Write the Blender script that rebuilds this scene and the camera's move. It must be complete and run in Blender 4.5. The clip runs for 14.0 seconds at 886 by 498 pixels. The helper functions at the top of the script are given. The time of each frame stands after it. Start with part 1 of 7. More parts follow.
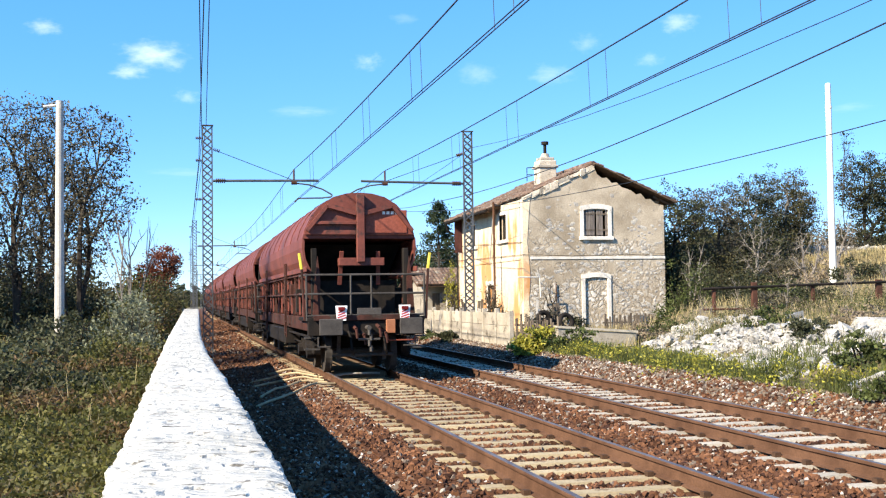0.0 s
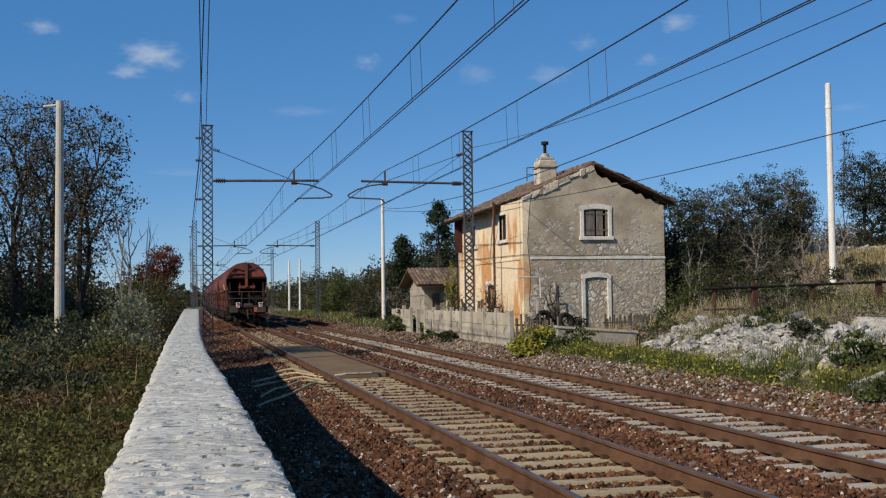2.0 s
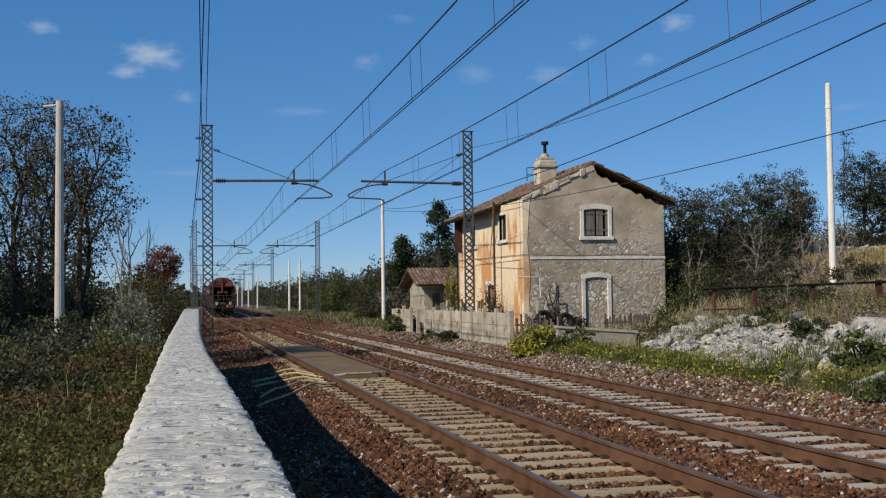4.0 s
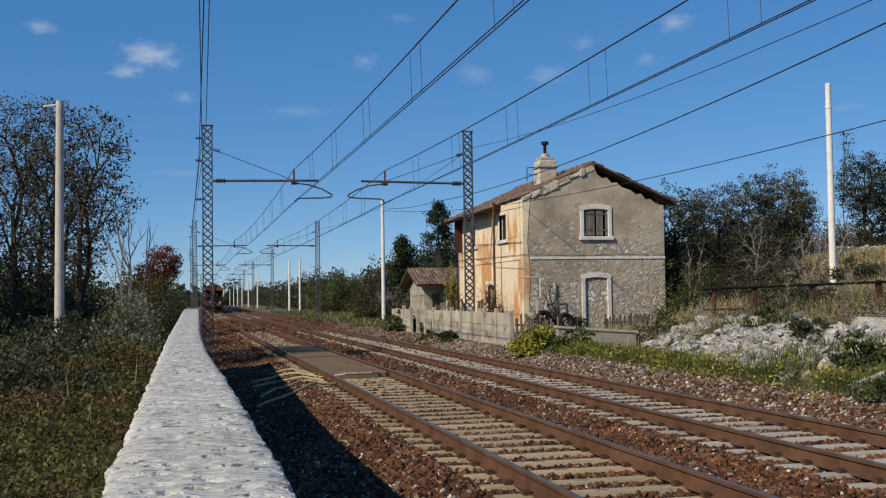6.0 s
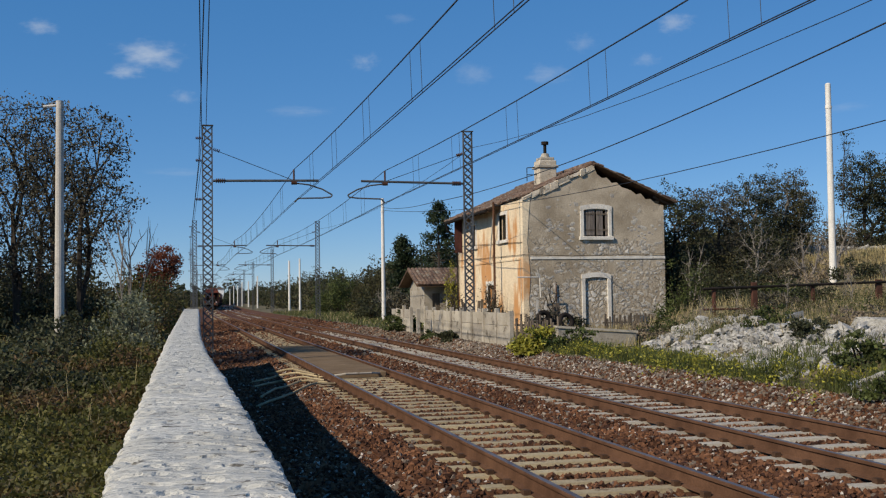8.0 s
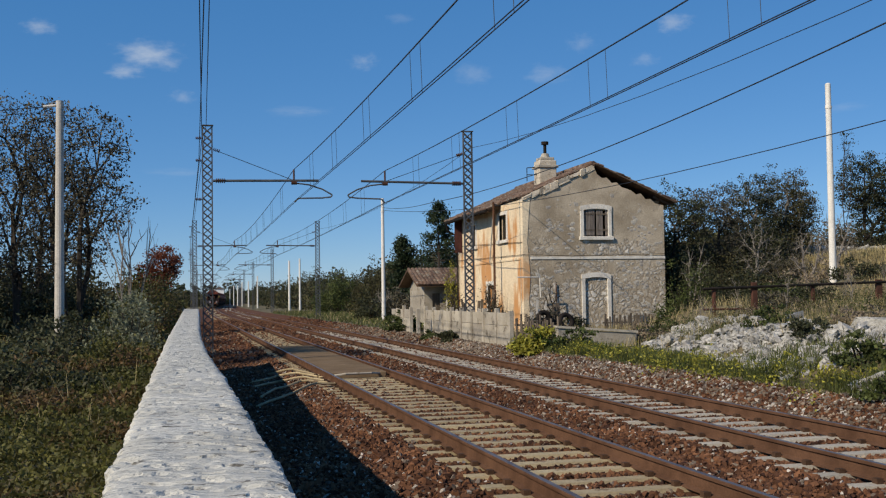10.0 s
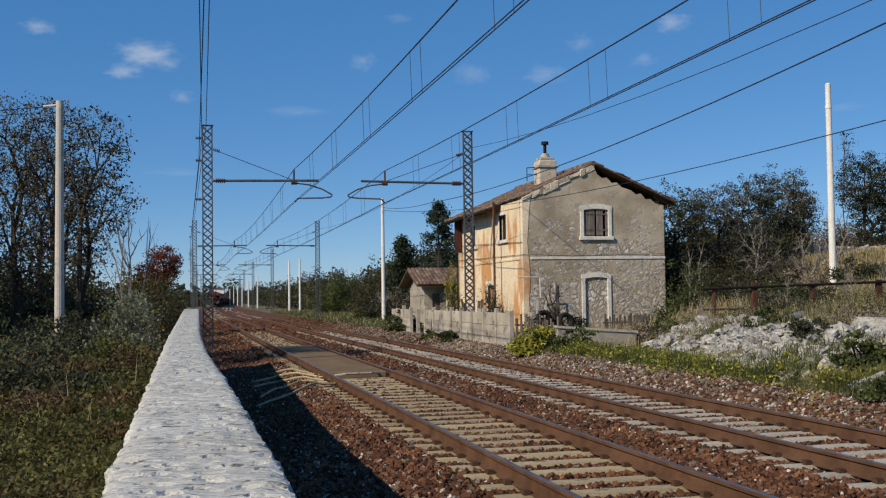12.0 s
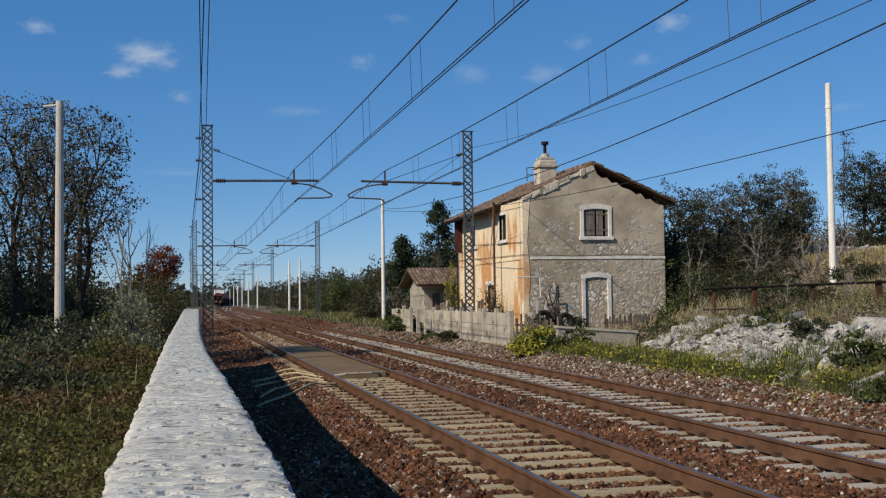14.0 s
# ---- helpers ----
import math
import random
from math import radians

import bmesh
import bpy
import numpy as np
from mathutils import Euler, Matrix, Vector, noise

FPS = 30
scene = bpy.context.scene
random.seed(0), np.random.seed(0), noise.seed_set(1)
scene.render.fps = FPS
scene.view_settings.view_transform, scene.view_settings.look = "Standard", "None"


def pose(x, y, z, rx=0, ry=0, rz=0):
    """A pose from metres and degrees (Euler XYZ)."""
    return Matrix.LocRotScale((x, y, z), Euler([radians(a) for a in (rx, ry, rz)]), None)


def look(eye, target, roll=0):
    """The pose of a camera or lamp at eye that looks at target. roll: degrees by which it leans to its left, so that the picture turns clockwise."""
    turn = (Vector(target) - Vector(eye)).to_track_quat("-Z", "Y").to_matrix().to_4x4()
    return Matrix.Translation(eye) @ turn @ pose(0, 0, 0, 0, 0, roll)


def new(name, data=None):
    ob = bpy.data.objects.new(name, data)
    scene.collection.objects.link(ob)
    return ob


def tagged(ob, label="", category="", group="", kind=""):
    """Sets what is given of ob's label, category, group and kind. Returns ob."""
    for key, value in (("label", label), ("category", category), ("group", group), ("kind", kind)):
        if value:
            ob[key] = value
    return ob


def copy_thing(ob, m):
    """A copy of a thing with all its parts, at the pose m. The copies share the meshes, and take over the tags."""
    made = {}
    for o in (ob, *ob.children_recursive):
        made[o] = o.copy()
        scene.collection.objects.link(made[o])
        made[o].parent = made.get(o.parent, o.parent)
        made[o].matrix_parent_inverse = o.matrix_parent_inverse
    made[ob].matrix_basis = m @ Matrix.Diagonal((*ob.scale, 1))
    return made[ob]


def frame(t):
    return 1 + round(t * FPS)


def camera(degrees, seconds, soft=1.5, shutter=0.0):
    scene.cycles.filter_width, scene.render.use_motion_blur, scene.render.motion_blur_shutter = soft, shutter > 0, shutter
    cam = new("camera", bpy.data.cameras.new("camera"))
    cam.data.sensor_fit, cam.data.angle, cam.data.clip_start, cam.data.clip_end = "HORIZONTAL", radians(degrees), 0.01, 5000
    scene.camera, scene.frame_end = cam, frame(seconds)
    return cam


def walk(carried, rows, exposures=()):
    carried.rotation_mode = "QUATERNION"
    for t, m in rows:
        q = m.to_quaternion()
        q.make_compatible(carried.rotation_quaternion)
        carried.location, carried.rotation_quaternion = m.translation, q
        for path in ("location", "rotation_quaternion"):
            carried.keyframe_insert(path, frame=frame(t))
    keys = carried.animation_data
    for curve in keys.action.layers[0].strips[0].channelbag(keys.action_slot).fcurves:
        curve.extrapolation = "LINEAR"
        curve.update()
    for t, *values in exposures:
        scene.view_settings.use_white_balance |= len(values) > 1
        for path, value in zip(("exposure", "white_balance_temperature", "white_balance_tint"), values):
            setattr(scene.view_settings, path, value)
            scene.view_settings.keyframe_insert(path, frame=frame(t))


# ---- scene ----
cam = camera(45.14, 14.0, soft=1.2)
EYE = (0.0, 0.0, 1.671)
YAW, PITCH = 0.23899, 0.04521
AIM = (EYE[0] + 10 * math.sin(YAW) * math.cos(PITCH), EYE[1] + 10 * math.cos(YAW) * math.cos(PITCH), EYE[2] + 10 * math.sin(PITCH))
VIEW = look(EYE, AIM, -0.833)
walk(cam, [(0, VIEW), (14, VIEW)], exposures=[(0, 1.38), (0.4, 1.10), (0.8, 0.6), (1.2, 0.3), (1.6, 0.14), (2.2, 0.0), (14, 0.0)])

# ---- light ----
SUN_WAY = Vector((1.0, 0.53, -0.785)).normalized()
world = bpy.data.worlds.new("world")
scene.world = world
world.use_nodes = True
wn = world.node_tree
sky = wn.nodes.new("ShaderNodeTexSky")
sky.sky_type, sky.sun_disc = "NISHITA", False
sky.sun_elevation = math.asin(-SUN_WAY.z)
sky.sun_rotation = math.atan2(-SUN_WAY.x, -SUN_WAY.y)
sky.altitude, sky.air_density, sky.dust_density, sky.ozone_density = 2500, 1.0, 0.0, 3.0
vivid = wn.nodes.new("ShaderNodeHueSaturation")
vivid.inputs["Hue"].default_value, vivid.inputs["Saturation"].default_value = 0.5, 1.12
haze = wn.nodes.new("ShaderNodeMixRGB")
haze.inputs[0].default_value = 0.45
haze.inputs[2].default_value = (0.90, 2.70, 6.0, 1)
wn.links.new(sky.outputs["Color"], haze.inputs[1])
wn.links.new(haze.outputs[0], vivid.inputs["Color"])
wn.links.new(vivid.outputs["Color"], wn.nodes["Background"].inputs["Color"])
wn.nodes["Background"].inputs["Strength"].default_value = 0.098
sun = new("sun", bpy.data.lights.new("sun", "SUN"))
sun.data.energy, sun.data.angle, sun.data.color = 4.7, radians(0.53), (1.0, 0.87, 0.69)
sun.matrix_world = look((-60, -54, 60), Vector((-60, -54, 60)) + SUN_WAY)
scene.view_settings.exposure = 0.0

# ---- materials ----
def mat(name, c1, c2, scale=3.0, fine=40.0, rough=0.85, bump=0.4, depth=0.01, metal=0.0, vary=0.0, spec=0.15, stretch=(1, 1, 1),
        c3=None, spots=0.62, spot_scale=1.2, through_light=0.0, island=0.0):
    m = bpy.data.materials.new(name)
    m.use_nodes = True
    nt = m.node_tree
    b = nt.nodes["Principled BSDF"]
    co = nt.nodes.new("ShaderNodeTexCoord")
    mp = nt.nodes.new("ShaderNodeMapping")
    mp.inputs["Scale"].default_value = stretch
    nt.links.new(co.outputs["Object"], mp.inputs["Vector"])

    def noise_at(s, detail=6, r=0.6):
        n = nt.nodes.new("ShaderNodeTexNoise")
        n.inputs["Scale"].default_value, n.inputs["Detail"].default_value, n.inputs["Roughness"].default_value = s, detail, r
        nt.links.new(mp.outputs["Vector"], n.inputs["Vector"])
        return n.outputs["Fac"]

    def ramp(fac, lo, hi, a, z):
        r = nt.nodes.new("ShaderNodeValToRGB")
        r.color_ramp.elements[0].position, r.color_ramp.elements[1].position = lo, hi
        r.color_ramp.elements[0].color, r.color_ramp.elements[1].color = (*a, 1), (*z, 1)
        nt.links.new(fac, r.inputs["Fac"])
        return r.outputs["Color"]

    def mix(kind, fac, a, z):
        x = nt.nodes.new("ShaderNodeMix")
        x.data_type, x.blend_type = "RGBA", kind
        for sock, value in ((x.inputs[0], fac), (x.inputs[6], a), (x.inputs[7], z)):
            if isinstance(value, (int, float)):
                sock.default_value = value
            else:
                nt.links.new(value, sock)
        return x.outputs[2]

    col = ramp(noise_at(scale), 0.36, 0.64, c1, c2)
    if c3:
        col = mix("MIX", ramp(noise_at(spot_scale, 8, 0.7), spots, spots + 0.06, (0, 0, 0), (1, 1, 1)), col, ramp(noise_at(fine), 0.3, 0.7, tuple(k * 0.75 for k in c3), c3))
    fine_noise = noise_at(fine, 4)
    col = mix("MULTIPLY", 1.0, col, ramp(fine_noise, 0.25, 0.75, (0.72, 0.72, 0.72), (1.2, 1.2, 1.2)))
    if vary or island:
        src = nt.nodes.new("ShaderNodeObjectInfo").outputs["Random"] if vary else nt.nodes.new("ShaderNodeNewGeometry").outputs["Random Per Island"]
        k = vary or island
        col = mix("MULTIPLY", 1.0, col, ramp(src, 0.0, 1.0, (1 - k, 1 - k, 1 - k * 0.9), (1 + k * 0.6, 1 + k * 0.6, 1 + k * 0.55)))
    nt.links.new(col, b.inputs["Base Color"])
    b.inputs["Roughness"].default_value, b.inputs["Metallic"].default_value = rough, metal
    b.inputs["Specular IOR Level"].default_value = spec
    if bump:
        bp = nt.nodes.new("ShaderNodeBump")
        bp.inputs["Strength"].default_value, bp.inputs["Distance"].default_value = bump, depth
        nt.links.new(fine_noise, bp.inputs["Height"])
        nt.links.new(bp.outputs["Normal"], b.inputs["Normal"])
    if through_light:
        tr = nt.nodes.new("ShaderNodeBsdfTranslucent")
        nt.links.new(col, tr.inputs["Color"])
        ms = nt.nodes.new("ShaderNodeMixShader")
        ms.inputs[0].default_value = through_light
        nt.links.new(b.outputs[0], ms.inputs[1])
        nt.links.new(tr.outputs[0], ms.inputs[2])
        nt.links.new(ms.outputs[0], nt.nodes["Material Output"].inputs["Surface"])
    return m


M_SOIL = mat("soil", (0.13, 0.105, 0.06), (0.20, 0.165, 0.095), 0.4, 9, c3=(0.085, 0.09, 0.04), spots=0.5, spot_scale=0.25, depth=0.05)
M_BALLAST = mat("ballast", (0.072, 0.031, 0.016), (0.125, 0.058, 0.029), 1.2, 22, bump=1.0, depth=0.06, c3=(0.22, 0.16, 0.11), spots=0.62, spot_scale=14)
M_STONE = mat("ballast_stone", (0.088, 0.040, 0.021), (0.160, 0.076, 0.040), 0.9, 30, island=0.75, bump=0.3)
M_STONE_GREY = mat("grey_ballast_stone", (0.14, 0.108, 0.078), (0.25, 0.205, 0.16), 0.9, 30, island=0.55, bump=0.3)
M_STONE_PALE = mat("pale_ballast_stone", (0.34, 0.31, 0.27), (0.52, 0.48, 0.43), 0.9, 30, island=0.4, bump=0.3)
M_SLEEPER_PALE = mat("pale_sleeper_concrete", (0.36, 0.325, 0.26), (0.47, 0.425, 0.35), 2.0, 30, vary=0.18, bump=0.5, c3=(0.22, 0.16, 0.11), spots=0.58, spot_scale=3)
M_SLEEPER = mat("sleeper_concrete", (0.31, 0.245, 0.145), (0.41, 0.335, 0.21), 2.0, 30, vary=0.18, bump=0.5, c3=(0.20, 0.13, 0.08), spots=0.60, spot_scale=3)
M_RUST = mat("rail_rust", (0.085, 0.046, 0.029), (0.135, 0.074, 0.046), 2.5, 60, rough=0.95, bump=0.3, depth=0.003, spec=0.04)
M_RAILTOP = mat("rail_head_steel", (0.14, 0.11, 0.10), (0.22, 0.19, 0.18), 2.0, 50, rough=0.45, metal=0.6, bump=0.05)
M_CLIP = mat("rail_clip_iron", (0.05, 0.03, 0.02), (0.09, 0.05, 0.03), 5, 60, rough=0.8)
M_PANEL = mat("crossing_board", (0.15, 0.105, 0.065), (0.21, 0.15, 0.095), 1.2, 24, bump=0.3, spec=0.02, rough=1.0)
# the dark c3 spots paint the shade of small pits into the stone
M_COPING = mat("wall_limestone", (0.445, 0.435, 0.39), (0.575, 0.565, 0.515), 1.6, 44, bump=0.9, depth=0.02, c3=(0.15, 0.14, 0.12), spots=0.57, spot_scale=17, stretch=(0.5, 1.1, 1))


M_WALLSTONE = mat("gable_rubble_stone", (0.38, 0.35, 0.30), (0.55, 0.52, 0.46), 2.0, 22, vary=0.3, bump=0.6, depth=0.02)
M_STEEL = mat("mast_steel", (0.07, 0.075, 0.08), (0.125, 0.13, 0.135), 2, 40, rough=0.6, metal=0.3, bump=0.15)
M_WIRE = mat("wire_copper", (0.025, 0.03, 0.035), (0.05, 0.055, 0.06), 3, 50, rough=0.5, metal=0.3, bump=0)
M_INSUL = mat("insulator_ceramic", (0.06, 0.03, 0.02), (0.10, 0.05, 0.03), 4, 40, rough=0.25, bump=0)
M_POLE = mat("pole_concrete", (0.64, 0.62, 0.57), (0.76, 0.74, 0.69), 1.5, 30, bump=0.3)
M_POLE_OLD = mat("weathered_pole", (0.40, 0.38, 0.34), (0.53, 0.50, 0.45), 1.2, 30, bump=0.4, c3=(0.16, 0.14, 0.11), spots=0.58, spot_scale=1.5)
M_FENCE = mat("fence_concrete", (0.33, 0.295, 0.235), (0.46, 0.42, 0.345), 1.3, 28, vary=0.2, c3=(0.18, 0.155, 0.12), spots=0.57, spot_scale=2.2)
M_OLDWOOD = mat("grey_wood", (0.10, 0.08, 0.06), (0.17, 0.14, 0.11), 3, 30, vary=0.3, stretch=(6, 6, 1), rough=0.9)
M_SHUTTER = mat("shutter_wood", (0.13, 0.11, 0.095), (0.23, 0.20, 0.175), 3, 30, stretch=(8, 8, 1), vary=0.15, rough=0.8)
M_TRIM = mat("pale_stone_trim", (0.58, 0.55, 0.49), (0.72, 0.69, 0.62), 2.5, 30, bump=0.3, c3=(0.45, 0.41, 0.34), spots=0.6, spot_scale=4)
M_FENCE_RUST = mat("fence_rust", (0.06, 0.03, 0.022), (0.115, 0.052, 0.035), 3, 40, rough=0.9)
M_VERGE = mat("crumbling_mortar", (0.46, 0.40, 0.31), (0.60, 0.54, 0.44), 3, 26, bump=0.6, depth=0.02, c3=(0.30, 0.25, 0.19), spots=0.56, spot_scale=5)
M_TILE = mat("roof_tile", (0.12, 0.078, 0.058), (0.20, 0.135, 0.10), 2.2, 24, island=0.4, c3=(0.26, 0.235, 0.19), spots=0.54, spot_scale=3)
M_ROOFWOOD = mat("roof_timber", (0.09, 0.06, 0.04), (0.15, 0.10, 0.07), 3, 30, stretch=(1, 6, 6), rough=0.9)
M_RED = mat("oxide_red_paint", (0.115, 0.033, 0.023), (0.19, 0.054, 0.036), 0.7, 14, rough=0.6, bump=0.12, spec=0.35, c3=(0.075, 0.035, 0.028), spots=0.56, spot_scale=1.3)
M_FADED = mat("faded_red_paint", (0.20, 0.056, 0.036), (0.26, 0.078, 0.052), 1.1, 22, rough=0.65, bump=0.15, c3=(0.19, 0.08, 0.06), spots=0.6, spot_scale=2)
M_GRIMERED = mat("grimy_red_paint", (0.035, 0.017, 0.013), (0.085, 0.032, 0.024), 2.0, 26, rough=0.8, bump=0.3, c3=(0.05, 0.042, 0.035), spots=0.55, spot_scale=3)
# underframe grime, near-black to hold the shade of the wagon ends too
M_DARK = mat("underframe_grime_and_shade", (0.010, 0.009, 0.008), (0.024, 0.019, 0.016), 3, 40, rough=0.8, bump=0.3)
M_BUFFER = mat("buffer_steel", (0.045, 0.041, 0.037), (0.085, 0.076, 0.068), 3, 40, rough=0.6, bump=0.2)
M_ORANGE = mat("rusty_orange_paint", (0.30, 0.12, 0.06), (0.38, 0.17, 0.09), 3, 40, rough=0.7)
M_WHITE = mat("white_enamel", (0.75, 0.74, 0.72), (0.82, 0.81, 0.79), 3, 40, rough=0.5, bump=0)
M_SIGNAL = mat("signal_red", (0.42, 0.02, 0.02), (0.5, 0.03, 0.03), 3, 40, rough=0.4, bump=0)
M_YELLOW = mat("yellow_paint", (0.62, 0.50, 0.05), (0.70, 0.58, 0.10), 3, 40, rough=0.6, bump=0)
M_TWIG = mat("grey_twig_bark", (0.16, 0.14, 0.12), (0.26, 0.235, 0.205), 4, 30, stretch=(1, 1, 0.3), bump=0.4)
M_BARK = mat("bark", (0.030, 0.025, 0.020), (0.065, 0.053, 0.042), 4, 30, stretch=(1, 1, 0.3), bump=0.8)
M_ROCK = mat("limestone_rubble", (0.31, 0.30, 0.27), (0.52, 0.505, 0.47), 2.4, 20, bump=0.9, depth=0.04, island=0.3, c3=(0.16, 0.15, 0.125), spots=0.56, spot_scale=4)


def leaf_mat(name, c1, c2, c3=None, spots=0.55):
    return mat(name, c1, c2, 0.8, 3.0, rough=0.6, bump=0, island=0.62, through_light=0.3, c3=c3, spots=spots, spot_scale=0.5, spec=0.25)


M_LEAF_IVY = leaf_mat("undergrowth_leaf", (0.066, 0.072, 0.018), (0.128, 0.122, 0.033), (0.15, 0.092, 0.04), 0.53)
M_LEAF_DARK = leaf_mat("dark_leaf", (0.046, 0.052, 0.024), (0.088, 0.092, 0.044), (0.10, 0.075, 0.045), 0.6)
M_LEAF_SAGE = leaf_mat("grey_green_leaf", (0.15, 0.165, 0.10), (0.25, 0.265, 0.17))
M_LEAF_OLIVE = leaf_mat("olive_brown_leaf", (0.062, 0.058, 0.024), (0.105, 0.098, 0.04), (0.10, 0.07, 0.04), 0.55)
M_LEAF_AUTUMN = leaf_mat("autumn_leaf", (0.088, 0.08, 0.05), (0.14, 0.124, 0.082), (0.17, 0.085, 0.05), 0.6)
M_LEAF_RED = leaf_mat("red_leaf", (0.16, 0.045, 0.025), (0.22, 0.075, 0.035), (0.08, 0.07, 0.03), 0.55)
M_LEAF_YELLOW = leaf_mat("yellow_green_leaf", (0.27, 0.26, 0.035), (0.42, 0.39, 0.06), (0.13, 0.16, 0.035), 0.58)
M_LEAF_GREEN = leaf_mat("green_leaf", (0.065, 0.085, 0.022), (0.11, 0.13, 0.04))
M_NEEDLE = leaf_mat("pine_needle", (0.024, 0.042, 0.020), (0.05, 0.07, 0.03))
M_LEAF_DRY = leaf_mat("dry_brush_leaf", (0.24, 0.19, 0.13), (0.37, 0.30, 0.21), (0.16, 0.145, 0.08), 0.58)
M_GRASS = leaf_mat("dry_grass", (0.33, 0.27, 0.13), (0.48, 0.40, 0.21), (0.17, 0.165, 0.07), 0.58)
M_GRASS_GREEN = leaf_mat("green_grass", (0.085, 0.11, 0.028), (0.15, 0.16, 0.05), (0.22, 0.18, 0.08), 0.6)


def plaster_mat(name, c1, c2, bare, bare_amount, streak=None, low=0.0):
    """Rendered rubble wall: plaster that has come off in patches, with stones in the bare ones."""
    m = mat(name, c1, c2, 0.9, 18, bump=0.5, depth=0.02)
    nt = m.node_tree
    b = nt.nodes["Principled BSDF"]
    old = b.inputs["Base Color"].links[0].from_socket
    co = nt.nodes["Texture Coordinate"]
    warp = nt.nodes.new("ShaderNodeTexNoise")
    warp.inputs["Scale"].default_value, warp.inputs["Detail"].default_value = 2.5, 4
    nt.links.new(co.outputs["Object"], warp.inputs["Vector"])
    add = nt.nodes.new("ShaderNodeMixRGB")
    add.blend_type, add.inputs[0].default_value = "ADD", 0.6
    nt.links.new(co.outputs["Object"], add.inputs[1])
    nt.links.new(warp.outputs["Color"], add.inputs[2])
    vo = nt.nodes.new("ShaderNodeTexVoronoi")
    vo.inputs["Scale"].default_value, vo.inputs["Randomness"].default_value = 4.3, 1.0
    nt.links.new(add.outputs[0], vo.inputs["Vector"])
    edge = nt.nodes.new("ShaderNodeTexVoronoi")
    edge.feature = "DISTANCE_TO_EDGE"
    edge.inputs["Scale"].default_value = 4.3
    nt.links.new(add.outputs[0], edge.inputs["Vector"])
    joint = nt.nodes.new("ShaderNodeValToRGB")
    joint.color_ramp.elements[0].position, joint.color_ramp.elements[1].position = 0.0, 0.34
    nt.links.new(edge.outputs["Distance"], joint.inputs["Fac"])
    stone = nt.nodes.new("ShaderNodeMixRGB")
    stone.inputs[1].default_value = (*[k * 0.62 for k in bare], 1)
    stone.inputs[2].default_value = (*[min(1, k * 1.25) for k in bare], 1)
    nt.links.new(vo.outputs["Color"], stone.inputs[0])
    jm = nt.nodes.new("ShaderNodeMixRGB")
    jm.inputs[1].default_value = (*[k * 0.95 for k in c1], 1)
    nt.links.new(joint.outputs["Color"], jm.inputs[0])
    nt.links.new(stone.outputs[0], jm.inputs[2])
    mask = nt.nodes.new("ShaderNodeTexNoise")
    mask.inputs["Scale"].default_value, mask.inputs["Detail"].default_value, mask.inputs["Roughness"].default_value = 1.1, 12, 0.78
    nt.links.new(co.outputs["Object"], mask.inputs["Vector"])
    mr = nt.nodes.new("ShaderNodeValToRGB")
    mr.color_ramp.elements[0].position, mr.color_ramp.elements[1].position = bare_amount, bare_amount + 0.09
    # the render has come off more in the lower storey than above
    height = nt.nodes.new("ShaderNodeSeparateXYZ")
    nt.links.new(co.outputs["Object"], height.inputs[0])
    fall = nt.nodes.new("ShaderNodeMapRange")
    fall.inputs["From Min"].default_value, fall.inputs["From Max"].default_value = 2.0, 6.5
    fall.inputs["To Min"].default_value, fall.inputs["To Max"].default_value = low, -low * 1.6
    nt.links.new(height.outputs["Z"], fall.inputs["Value"])
    lower = nt.nodes.new("ShaderNodeMath")
    nt.links.new(mask.outputs["Fac"], lower.inputs[0])
    nt.links.new(fall.outputs[0], lower.inputs[1])
    nt.links.new(lower.outputs[0], mr.inputs["Fac"])
    final = nt.nodes.new("ShaderNodeMixRGB")
    nt.links.new(mr.outputs["Color"], final.inputs[0])
    nt.links.new(old, final.inputs[1])
    nt.links.new(jm.outputs[0], final.inputs[2])
    out = final.outputs[0]
    if streak:
        sn = nt.nodes.new("ShaderNodeTexNoise")
        sn.inputs["Scale"].default_value, sn.inputs["Detail"].default_value = 0.55, 9
        mp = nt.nodes.new("ShaderNodeMapping")
        mp.inputs["Scale"].default_value = (1, 1.6, 0.7)
        mp.inputs["Location"].default_value = (3.1, 0.4, 2.2)
        nt.links.new(co.outputs["Object"], mp.inputs["Vector"])
        nt.links.new(mp.outputs["Vector"], sn.inputs["Vector"])
        sr = nt.nodes.new("ShaderNodeValToRGB")
        sr.color_ramp.elements[0].position, sr.color_ramp.elements[1].position = 0.505, 0.59
        nt.links.new(sn.outputs["Fac"], sr.inputs["Fac"])
        sm = nt.nodes.new("ShaderNodeMixRGB")
        nt.links.new(sr.outputs["Color"], sm.inputs[0])
        nt.links.new(out, sm.inputs[1])
        sm.inputs[2].default_value = (*streak, 1)
        out = sm.outputs[0]
    nt.links.new(out, b.inputs["Base Color"])
    # relief: plaster edge and stone joints
    hm = nt.nodes.new("ShaderNodeMath")
    hm.operation = "MULTIPLY_ADD"
    nt.links.new(joint.outputs["Color"], hm.inputs[0])
    nt.links.new(mr.outputs["Color"], hm.inputs[1])
    inv = nt.nodes.new("ShaderNodeMath")
    inv.operation = "MULTIPLY"
    inv.inputs[1].default_value = -0.8
    nt.links.new(mr.outputs["Color"], inv.inputs[0])
    nt.links.new(inv.outputs[0], hm.inputs[2])
    b2 = nt.nodes.new("ShaderNodeBump")
    b2.inputs["Strength"].default_value, b2.inputs["Distance"].default_value = 0.8, 0.03
